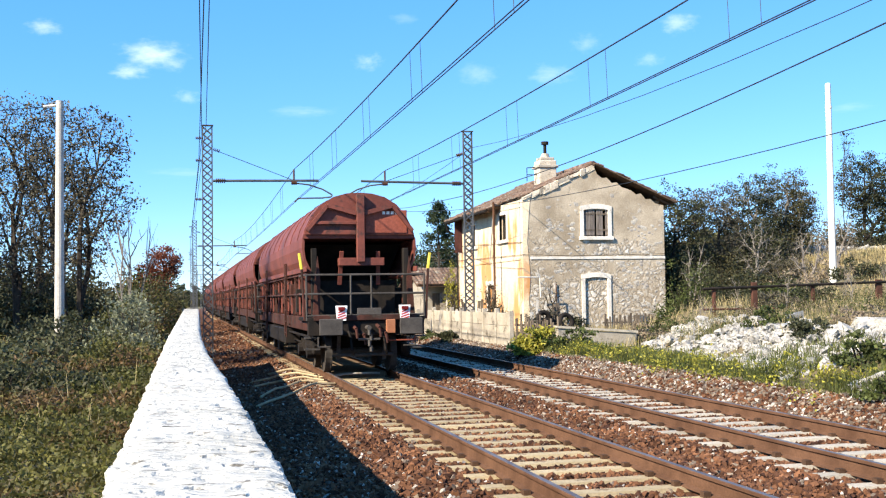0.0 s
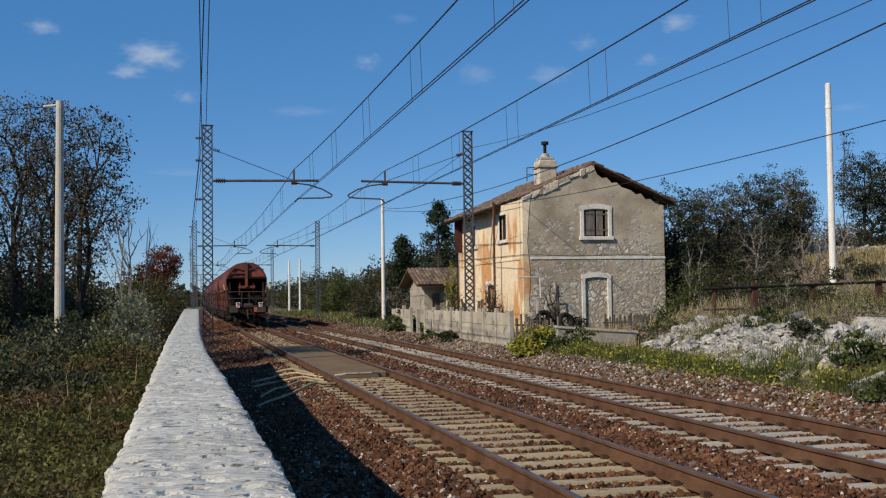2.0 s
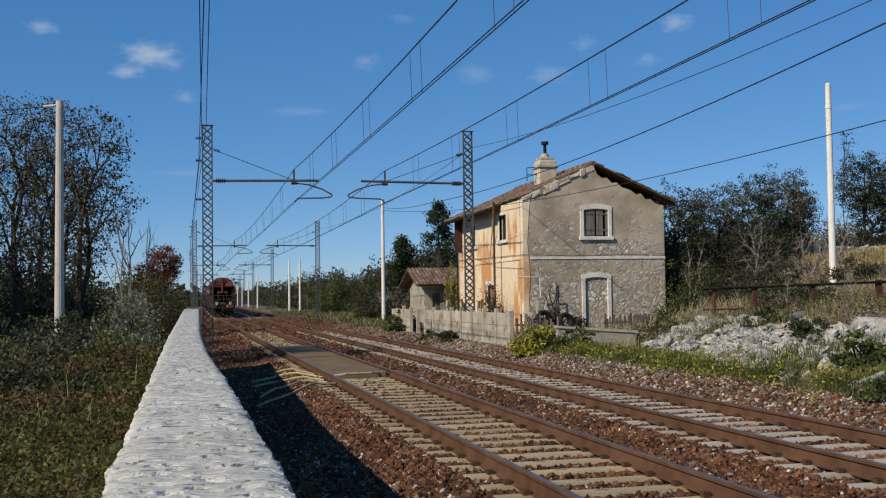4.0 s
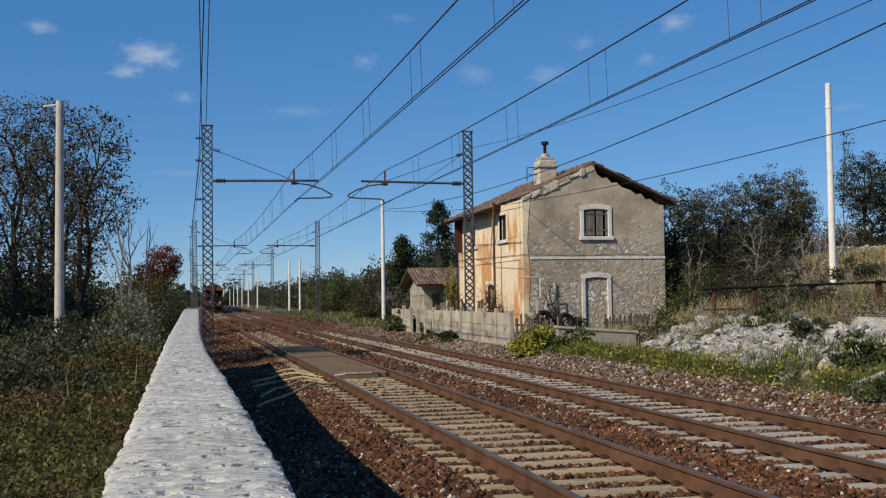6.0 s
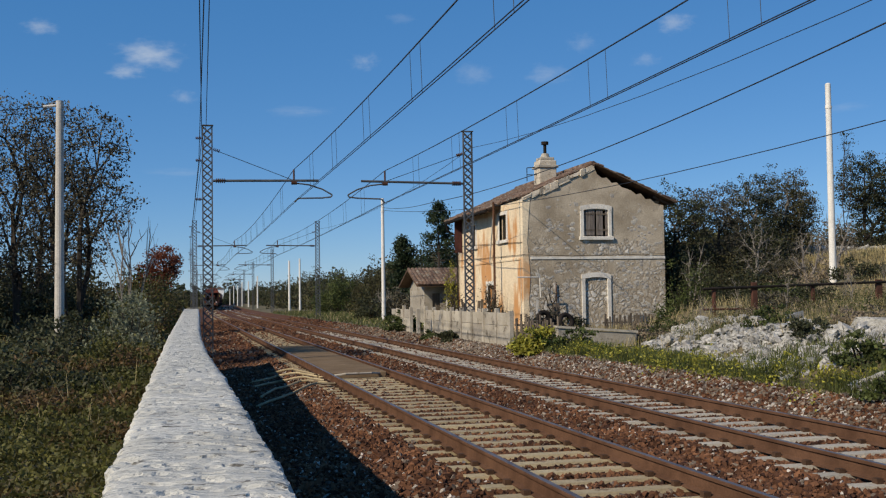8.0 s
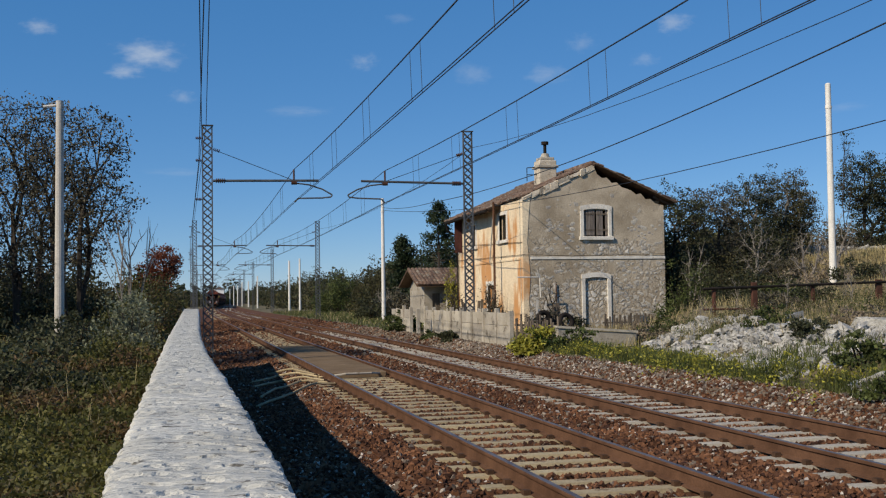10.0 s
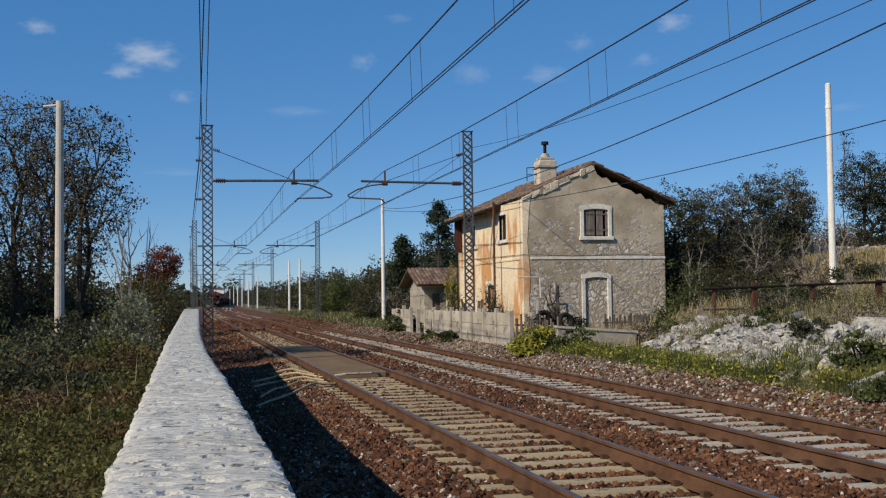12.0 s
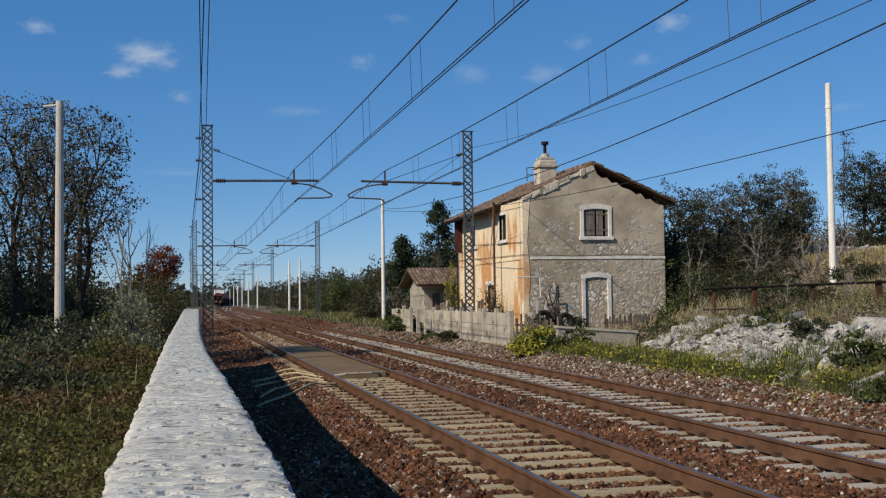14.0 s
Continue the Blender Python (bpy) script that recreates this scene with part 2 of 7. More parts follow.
    nt.links.new(hm.outputs[0], b2.inputs["Height"])
    nt.links.new(nt.nodes["Bump"].outputs["Normal"], b2.inputs["Normal"])
    nt.links.new(b2.outputs["Normal"], b.inputs["Normal"])
    return m


M_GABLE = plaster_mat("rough_gable_render", (0.30, 0.248, 0.178), (0.49, 0.42, 0.32), (0.62, 0.59, 0.53), 0.50, low=0.05)
M_FRONT = plaster_mat("peeling_cream_plaster", (0.66, 0.53, 0.36), (0.78, 0.66, 0.47), (0.50, 0.41, 0.29), 0.60, streak=(0.52, 0.27, 0.11))

# ---- mesh tools ----
rng = np.random.default_rng(7)


def box(bm, x0, x1, y0, y1, z0, z1, bevel=0.0, m=None):
    r = bmesh.ops.create_cube(bm, size=1.0, matrix=Matrix.Translation(((x0 + x1) / 2, (y0 + y1) / 2, (z0 + z1) / 2)) @ Matrix.Diagonal((x1 - x0, y1 - y0, z1 - z0, 1)))
    vs = r["verts"]
    if bevel:
        es = list({e for v in vs for e in v.link_edges})
        g = bmesh.ops.bevel(bm, geom=es, offset=bevel, segments=1, affect="EDGES")
        vs = list({v for f in g["faces"] for v in f.verts} | {v for v in vs if v.is_valid})
    if m is not None:
        bmesh.ops.transform(bm, matrix=m, verts=vs)
    return vs


def rod(bm, p, q, r0, r1=None, n=8):
    p, q = Vector(p), Vector(q)
    d = q - p
    m = Matrix.Translation((p + q) / 2) @ d.to_track_quat("Z", "Y").to_matrix().to_4x4()
    return bmesh.ops.create_cone(bm, cap_ends=True, segments=n, radius1=r0, radius2=r0 if r1 is None else r1, depth=d.length, matrix=m)["verts"]


def strip(bm, p, q, w, t, side=(1, 0, 0)):
    """A flat bar from p to q, w wide along side and t thick."""
    p, q, s = Vector(p), Vector(q), Vector(side)
    d = (q - p).normalized()
    s = (s - d * s.dot(d)).normalized()
    n = d.cross(s)
    v = [bm.verts.new(a + s * (i * w / 2) + n * (j * t / 2)) for a in (p, q) for i, j in ((-1, -1), (1, -1), (1, 1), (-1, 1))]
    for f in ((0, 1, 2, 3), (7, 6, 5, 4), (0, 4, 5, 1), (1, 5, 6, 2), (2, 6, 7, 3), (3, 7, 4, 0)):
        bm.faces.new([v[k] for k in f])


def prism(bm, profile, axis_from, axis_to, place):
    """A closed outline swept from axis_from to axis_to; place(u, v, w) gives the point."""
    a = [bm.verts.new(place(u, v, axis_from)) for u, v in profile]
    z = [bm.verts.new(place(u, v, axis_to)) for u, v in profile]
    n = len(profile)
    bm.faces.new(a[::-1]), bm.faces.new(z)
    for i in range(n):
        bm.faces.new((a[i], a[(i + 1) % n], z[(i + 1) % n], z[i]))


def link(name, bm, material, smooth=False):
    bmesh.ops.recalc_face_normals(bm, faces=bm.faces)
    me = bpy.data.meshes.new(name)
    bm.to_mesh(me)
    bm.free()
    me.materials.append(material)
    if smooth:
        me.shade_smooth()
    return new(name, me)


def part(name, bm, material, parent, label="", smooth=False):
    ob = link(name, bm, material, smooth)
    ob.parent = parent
    return tagged(ob, label)


def raw(name, verts, faces, material, parent=None, smooth=False):
    me = bpy.data.meshes.new(name)
    me.from_pydata(np.asarray(verts).tolist(), [], faces if isinstance(faces, list) else np.asarray(faces).tolist())
    me.materials.append(material)
    if smooth:
        me.shade_smooth()
    ob = new(name, me)
    ob.parent = parent
    return ob


def base(name, label, category, m=None, group="", kind=""):
    ob = new(name)
    ob.empty_display_size = 0.2
    if m is not None:
        ob.matrix_basis = m
    return tagged(ob, label, category, group, kind)


def smooth01(x, a, z):
    t = np.clip((np.asarray(x, float) - a) / (z - a), 0, 1)
    return t * t * (3 - 2 * t)


def bumps(x, y, s=1.0):
    return (np.sin(x * 1.3 * s + 1.7) * np.cos(y * 1.1 * s) + 0.6 * np.sin(x * 2.9 * s + y * 1.9 * s + 0.5) + 0.4 * np.cos(x * 4.3 * s - y * 5.1 * s)) / 2


def bend(y):
    """How far the line has swung to the side at y."""
    return np.maximum(0, np.asarray(y, float) - 100) ** 2 / 9000


def terrain(x, y):
    x, y = np.asarray(x, float), np.asarray(y, float)
    xx = x - bend(np.minimum(y, 700))
    left = 0.30 + 0.06 * bumps(x, y, 0.8) - 0.10 * smooth01(-x, 2, 9) + 0.5 * smooth01(-x, 12, 40)
    foot = 10.1 + 0.23 * np.clip(y - 16.5, 0, 12)
    hill = 1.3 * smooth01(xx, 20, 27) + 2.1 * smooth01(xx, 25, 32.5) + 0.4 * smooth01(xx, 42, 90)
    shelf = -0.42 + 0.52 * smooth01(xx, 9.3, 10.3)
    bank = shelf + 0.75 * smooth01(xx, foot - 0.2, foot + 2.0) + 0.35 * smooth01(xx, 14.5, 19) + hill
    yard = shelf + hill
    k = smooth01(y, 28.0, 31.0) * (1 - smooth01(xx, 15.0, 19.0)) + smooth01(y, 36.0, 39.5) * smooth01(xx, 15.0, 19.0)
    right = bank * (1 - k) + yard * k + 0.05 * bumps(x, y, 0.9) * smooth01(xx, 10.0, 11.5)
    mid = np.full_like(x, -0.45)
    z = np.where(x < -0.1, left, np.where(xx < 9.3, mid, right))
    return z

def polytube(pts, r, n=5):
    """Vertices and faces of one round tube along a line of points."""
    p = np.array([tuple(q) for q in pts], float)
    d = np.gradient(p, axis=0)
    d /= np.linalg.norm(d, axis=1)[:, None] + 1e-9
    ref = np.where(np.abs(d[:, 2:3]) < 0.9, np.array([[0, 0, 1.0]]), np.array([[1.0, 0, 0]]))
    u = np.cross(d, ref)
    u /= np.linalg.norm(u, axis=1)[:, None]
    w = np.cross(d, u)
    an = np.arange(n) * 2 * math.pi / n
    v = (p[:, None] + r * (u[:, None] * np.cos(an)[None, :, None] + w[:, None] * np.sin(an)[None, :, None])).reshape(-1, 3)
    k = np.arange(n)
    ring = np.stack([k, (k + 1) % n, (k + 1) % n + n, k + n], axis=1)
    f = (ring[None] + (np.arange(len(p) - 1) * n)[:, None, None]).reshape(-1, 4).tolist()
    return v, f + [list(range(n))[::-1], list(range(len(p) * n - n, len(p) * n))]


# ---- ground ----
def build_ground():
    def steps(*parts):
        return np.unique(np.concatenate([np.arange(a, z, s) for a, z, s in parts]))
    xs = steps((-2600, -200, 200), (-200, -30, 10), (-30, -0.3, 0.4), (-0.3, 0.1, 0.2), (0.1, 8.9, 1.1), (9.0, 45, 0.35), (45, 200, 8), (200, 2601, 200))
    ys = steps((-400, -20, 40), (-20, 6, 2), (6, 75, 0.7), (75, 300, 8), (300, 3001, 150))
    gx, gy = np.meshgrid(xs, ys)
    v = np.c_[gx.ravel(), gy.ravel(), terrain(gx, gy).ravel()]
    nx = len(xs)
    i = (np.arange(len(ys) - 1)[:, None] * nx + np.arange(nx - 1)[None]).ravel()
    ob = raw("ground", v, np.c_[i, i + 1, i + nx + 1, i + nx], M_SOIL, smooth=True)
    tagged(ob, "earth with dry grass and low weeds", "ground", kind="structure")


build_ground()

# ---- parapet wall beside the line ----
def build_parapet():
    ys = np.concatenate([np.arange(-14, 1.5, 0.1), np.arange(1.5, 7, 0.014), np.arange(7, 10, 0.03), np.arange(10, 17, 0.07), np.arange(17, 31.01, 0.2)])
    us = np.linspace(0, 1, 43)
    rows = []
    for y in ys:
        k = max(0.0, (y - 16) / 15)
        xl, xr = -0.213 + 0.213 * k, float(np.interp(y, (3, 7, 10.6, 16), (0.285, 0.262, 0.218, 0.235))) + 0.187 * k
        top = 1.19 + 0.255 * k
        jag = lambda s, o: 0.014 * noise.noise((y * 5.5, o, s)) + 0.016 * noise.noise((y * 15, o, s + 3)) + 0.008 * noise.noise((y * 1.3, o, s))
        xl += jag(0, 0.0)
        xr += jag(9, 5.0)
        row = [(xl + 0.03, y, -0.6), (xl + 0.02 + 0.015 * noise.noise((y * 4, 0, 7)), y, top - 0.25), (xl, y, top - 0.03)]
        for u in us:
            x = xl + 0.012 + (xr - xl - 0.024) * u
            h = top + 0.006 * noise.noise((x * 7, y * 4, 1)) + 0.005 * noise.noise((x * 13, y * 13, 2)) - 0.014 * (abs(2 * u - 1) ** 8)
            pit = noise.noise((x * 9, y * 14, 11)) + 0.6 * noise.noise((x * 21, y * 33, 12))
            h -= 0.012 * min(1.0, max(0.0, (pit - 0.2) / 0.2))
            if abs(y - 13.2) < 0.04 or abs(y - 14.55) < 0.03:
                h -= 0.025
            row.append((x, y, h))
        row += [(xr, y, top - 0.04), (xr + 0.012 + 0.02 * noise.noise((y * 4, 3, 9)), y, top - 0.25), (xr + 0.02, y, -0.6)]
        rows.append(row)
    v = np.array(rows).reshape(-1, 3)
    n, m = len(rows[0]), len(rows)
    i = (np.arange(m - 1)[:, None] * n + np.arange(n - 1)[None]).ravel()
    f = np.c_[i, i + 1, i + n + 1, i + n].tolist()
    f.append(list(range((m - 1) * n, m * n)))
    f.append(list(range(n))[::-1])
    ob = raw("wall_parapet", v, f, M_COPING)
    tagged(ob, "long low wall of pale rough limestone concrete with a broken-edged top", "wall", kind="structure")


build_parapet()

# ---- the two tracks ----
T1, T2 = 3.93, 7.31
END = 620.0


def track_ys():
    return np.concatenate([np.arange(-30, 100, 10), np.arange(100, END + 1, 10)])


RAIL = [(-0.07, -0.17), (0.07, -0.17), (0.07, -0.158), (0.012, -0.14), (0.009, -0.045), (0.034, -0.034), (0.036, -0.006), (0.028, 0.0),
        (-0.028, 0.0), (-0.036, -0.006), (-0.034, -0.034), (-0.009, -0.045), (-0.012, -0.14), (-0.07, -0.158)]


def build_rail(x0, parent):
    ys = track_ys()
    n = len(RAIL)
    v = [(x0 + float(bend(y)) + u, y, w) for y in ys for u, w in RAIL]
    f = [(k * n + j, k * n + (j + 1) % n, (k + 1) * n + (j + 1) % n, (k + 1) * n + j) for k in range(len(ys) - 1) for j in range(n)]
    ob = raw("rail", v, f, M_RUST, parent)
    ob.data.materials.append(M_RAILTOP)
    for p in ob.data.polygons:
        if p.index % n in (7,):
            p.material_index = 1
    return ob


def sleeper_mesh(half, material):
    bm = bmesh.new()
    prof = [(-0.12, -0.26), (0.12, -0.26), (0.095, -0.168), (-0.095, -0.168)]
    prism(bm, prof, -half, half, lambda u, v, w: (w, u, v))
    bmesh.ops.recalc_face_normals(bm, faces=bm.faces)
    me = bpy.data.meshes.new("sleeper")
    bm.to_mesh(me)
    bm.free()
    me.materials.append(material)
    return me


def ballast_top(x, y):
    """Height of the stones, by the side of and between the sleepers."""
    u1, u2 = np.abs(x - bend(y) - T1), np.abs(x - bend(y) - T2)
    u = np.minimum(u1, u2)
    z = np.where(u < 1.18, -0.209 + 0.04 * smooth01(y, 40, 80), -0.19 - 0.12 * smooth01(u, 1.25, 1.9))
    edge = x - bend(y)
    z = z - 0.12 * smooth01(-edge, -1.6, -0.4) + 0.36 * smooth01(edge, 8.9, 10.1)
    return z


def build_bed():
    xs = np.arange(0.25, 10.15, 0.18)
    ys = np.concatenate([np.arange(-30, 6, 2.0), np.arange(6, 60, 0.3), np.arange(60, 130, 3), np.arange(130, END + 1, 10)])
    gx, gy = np.meshgrid(xs, ys)
    gx = gx + bend(gy)
    gz = ballast_top(gx, gy) + 0.012 * bumps(gx, gy, 6) + rng.normal(0, 0.008, gx.shape)
    v = np.c_[gx.ravel(), gy.ravel(), gz.ravel()]
    nx = len(xs)
    i = (np.arange(len(ys) - 1)[:, None] * nx + np.arange(nx - 1)[None]).ravel()
    ob = raw("ballast_bed", v, np.c_[i, i + 1, i + nx + 1, i + nx], M_BALLAST)
    tagged(ob, "rust-brown crushed stone ballast under two railway tracks", "ballast", kind="structure")


def build_track(xc, phase, label, half, sleeper_m):
    t = base("railway_track", label, "railway track", kind="structure")
    build_rail(xc - 0.753, t)
    build_rail(xc + 0.753, t)
    me = sleeper_mesh(half, sleeper_m)
    far_v, far_f = [], []
    clip_v, clip_f = [], []
    k = 0
    y = phase - 0.6 * 40
    cube = np.array([(a, b, c) for a in (-1, 1) for b in (-1, 1) for c in (-1, 1)], float)
    quads = [(0, 1, 3, 2), (4, 6, 7, 5), (0, 4, 5, 1), (2, 3, 7, 6), (0, 2, 6, 4), (1, 5, 7, 3)]
    while y < 330:
        x = xc + float(bend(y))
        if y < 95:
            s = new("sleeper", me)
            s.parent = t
            s.matrix_basis = pose(x + rng.normal(0, 0.012), y + rng.normal(0, 0.012), rng.normal(0, 0.004), 0, 0, rng.normal(0, 0.35))
            for side in (-0.753, 0.753):
                for off in (-0.105, 0.105):
                    b = len(clip_v) and sum(len(q) for q in clip_v)
                    clip_v.append(cube * (0.035, 0.04, 0.026) + (x + side + off, y + 0.01, -0.145))
                    clip_f += [[b + j for j in q] for q in quads]
        else:
            b = 8 * k
            far_v.append(cube * (half, 0.11, 0.05) + (x, y, -0.22))
            far_f += [[b + j for j in q] for q in quads]
            k += 1
        y += 0.6
    tagged(raw("far_sleepers", np.concatenate(far_v), far_f, sleeper_m, t), kind="stuff")
    tagged(raw("rail_clips", np.concatenate(clip_v), clip_f, M_CLIP, t), kind="stuff")
    return t


build_bed()
build_track(T1, 9.487, "railway track with rusty rails on pale concrete sleepers", 1.14, M_SLEEPER)
build_track(T2, 9.62, "second railway track with rusty rails and half-buried sleepers", 1.18, M_SLEEPER_PALE)


def build_crossing():
    t = base("crossing_deck", "flat weathered boards laid between the rails of the track", "crossing deck")
    for k in range(5):
        bm = bmesh.new()
        y0 = 24.6 + k * 3.0
        box(bm, T1 - 0.66, T1 + 0.66, y0, y0 + 2.985, -0.17, -0.035, 0.012)
        part("board", bm, M_PANEL, t)
    return t


build_crossing()


def build_cables():
    """Pale concrete cable ducts that cross under the near rail."""
    g = "cables across the ballast"
    for way in (((2.12, 28.0), (2.7, 27.2), (3.15, 25.6)), ((1.54, 25.5), (2.2, 26.4), (2.8, 25.7), (3.15, 24.9)), ((1.52, 24.2), (2.1, 24.9), (2.7, 24.4), (3.15, 23.9)),
                ((1.48, 21.6), (1.9, 23.0), (2.5, 23.6), (3.12, 23.3)), ((1.3, 19.9), (2.16, 21.8), (2.7, 22.5), (3.1, 22.6), (3.2, 23.2))):
        fine = np.linspace(0, len(way) - 1, 13)
        xs, ys = (np.interp(fine, range(len(way)), [p[i] for p in way]) for i in (0, 1))
        pts = [Vector((x, y, float(ballast_top(np.array(x), np.array(y))) + 0.05 + 0.05 * math.sin(math.pi * q / 12))) for q, (x, y) in enumerate(zip(xs, ys))]
        tagged(raw("cable", *polytube(pts, 0.025, 6), M_SLEEPER), "thick pale cable lying loose across the ballast", "cable", g)
    pts = [Vector((3.3, 24.5, -0.1)), Vector((3.6, 24.35, -0.05)), Vector((4.2, 24.4, -0.05)), Vector((4.62, 24.8, -0.10))]
    tagged(raw("cable", *polytube(pts, 0.028, 6), M_SLEEPER_PALE), "thick pale cable lying between the rails", "cable", g)


build_cables()

# ---- overhead line ----
MASTS = [-8.0, 39.0, 86.0, 133.0, 180.0, 227.0, 274.0, 321.0, 368.0, 415.0]
XL, XR = 0.84, 10.52


def build_mast():
    """Lattice mast of two channels joined by crossed flats, seen from all sides."""
    t = base("catenary_mast", "grey lattice steel mast that carries the overhead line", "mast", group="catenary masts")
    H = 7.95
    for s in (-1, 1):
        bm = bmesh.new()
        box(bm, s * 0.165 - 0.022, s * 0.165 + 0.022, -0.05, 0.05, -0.6, H)
        part("channel", bm, M_STEEL, t)
    bm = bmesh.new()
    n = 32
    for k in range(n):
        z0, z1 = -0.3 + k * (H + 0.25) / n, -0.3 + (k + 1) * (H + 0.25) / n
        for y in (-0.045, 0.045):
            strip(bm, (-0.15, y, z0), (0.15, y, z1), 0.035, 0.01, (0, 0, 1))
            strip(bm, (0.15, y + 0.013, z0), (-0.15, y + 0.013, z1), 0.045, 0.012, (0, 0, 1))
    part("lattice", bm, M_STEEL, t)
    bm = bmesh.new()
    box(bm, -0.21, 0.21, -0.11, 0.11, H, H + 0.03)
    part("cap", bm, M_STEEL, t)
    bm = bmesh.new()
    box(bm, -0.4, 0.4, -0.4, 0.4, -0.9, -0.42, 0.02)
    part("footing", bm, M_POLE, t)
    return t


def build_arm(sign, reach):
    """Cantilever that holds both wires; sign: the way that it reaches."""
    t = base("cantilever", "steel cantilever arm of the overhead line with a curved steady arm", "cantilever", group="cantilevers")
    bm = bmesh.new()
    rod(bm, (sign * 0.2, 0, 5.97), (sign * (reach + 0.9), 0, 6.02), 0.045, n=8)
    part("arm", bm, M_STEEL, t)
    bm = bmesh.new()
    for k in range(5):
        rod(bm, (sign * (0.3 + k * 0.07), 0, 5.972), (sign * (0.335 + k * 0.07), 0, 5.972), 0.085, n=10)
    part("insulator", bm, M_INSUL, t)
    bm = bmesh.new()
    rod(bm, (sign * reach, 0, 5.98), (sign * reach, 0, 6.42), 0.035, n=8)
    rod(bm, (sign * (reach - 0.1), 0, 5.93), (sign * (reach + 0.1), 0, 5.93), 0.07, n=8)
    part("hanger", bm, M_INSUL, t)
    bm = bmesh.new()
    pts = [Vector((sign * (reach + a), 0, z)) for a, z in ((0.05, 5.92), (0.55, 5.86), (1.05, 5.7), (1.4, 5.5), (1.36, 5.42), (1.0, 5.38), (0.15, 5.36), (0.02, 5.22))]
    for a, z in zip(pts, pts[1:]):
        rod(bm, a, z, 0.028, n=6)
    part("steady_arm", bm, M_STEEL, t)
    bm = bmesh.new()
    rod(bm, (sign * 0.2, 0, 7.1), (sign * (reach - 0.1), 0, 6.05), 0.012, n=5)
    part("stay", bm, M_WIRE, t)
    bm = bmesh.new()
    for z in (7.1,):
        for k in range(4):
            rod(bm, (sign * (0.22 + 0.06 * k), 0, z - 0.015 * k), (sign * (0.25 + 0.06 * k), 0, z - 0.02 * k), 0.06, n=8)
    part("stay_insulator", bm, M_INSUL, t)
    return t


def build_line_support():
    mast = build_mast()
    left, right = build_arm(1, T1 - XL), build_arm(-1, XR - T2)
    for k, y in enumerate(MASTS):
        b = float(bend(y))
        for x, m, arm in ((XL, mast, left), (XR, mast, right)):
            where = pose(x + b, y, 0)
            if k == 0:
                arm.matrix_basis = where
                if x == XL:
                    mast.matrix_basis = where
                else:
                    copy_thing(mast, where)
            else:
                copy_thing(m, where)
                copy_thing(arm, where)
        # insulators of the feeders on the outer side
    for z in (7.5, 6.7, 5.3):
        bm = bmesh.new()
        for k in range(4):
            rod(bm, (-0.22 - 0.05 * k, 0, z), (-0.25 - 0.05 * k, 0, z), 0.05, n=8)
        rod(bm, (-0.18, 0, z), (-0.42, 0, z), 0.015, n=6)
        ins = tagged(link("feeder_insulator", bm, M_INSUL), "brown ribbed insulator on the outer side of the mast", "insulator", "feeder insulators")
        ins.matrix_basis = pose(XL, MASTS[0], 0)
        for y in MASTS[1:6]:
            copy_thing(ins, pose(XL + float(bend(y)), y, 0))


build_line_support()


def wire(name, pts, r, label, group=""):
    return tagged(raw(name, *polytube(pts, r), M_WIRE), label, "wire", group)


def sag(a, z, drop, n=12):
    a, z = Vector(a), Vector(z)
    return [a.lerp(z, s) - Vector((0, 0, 4 * drop * s * (1 - s))) for s in np.linspace(0, 1, n + 1)]


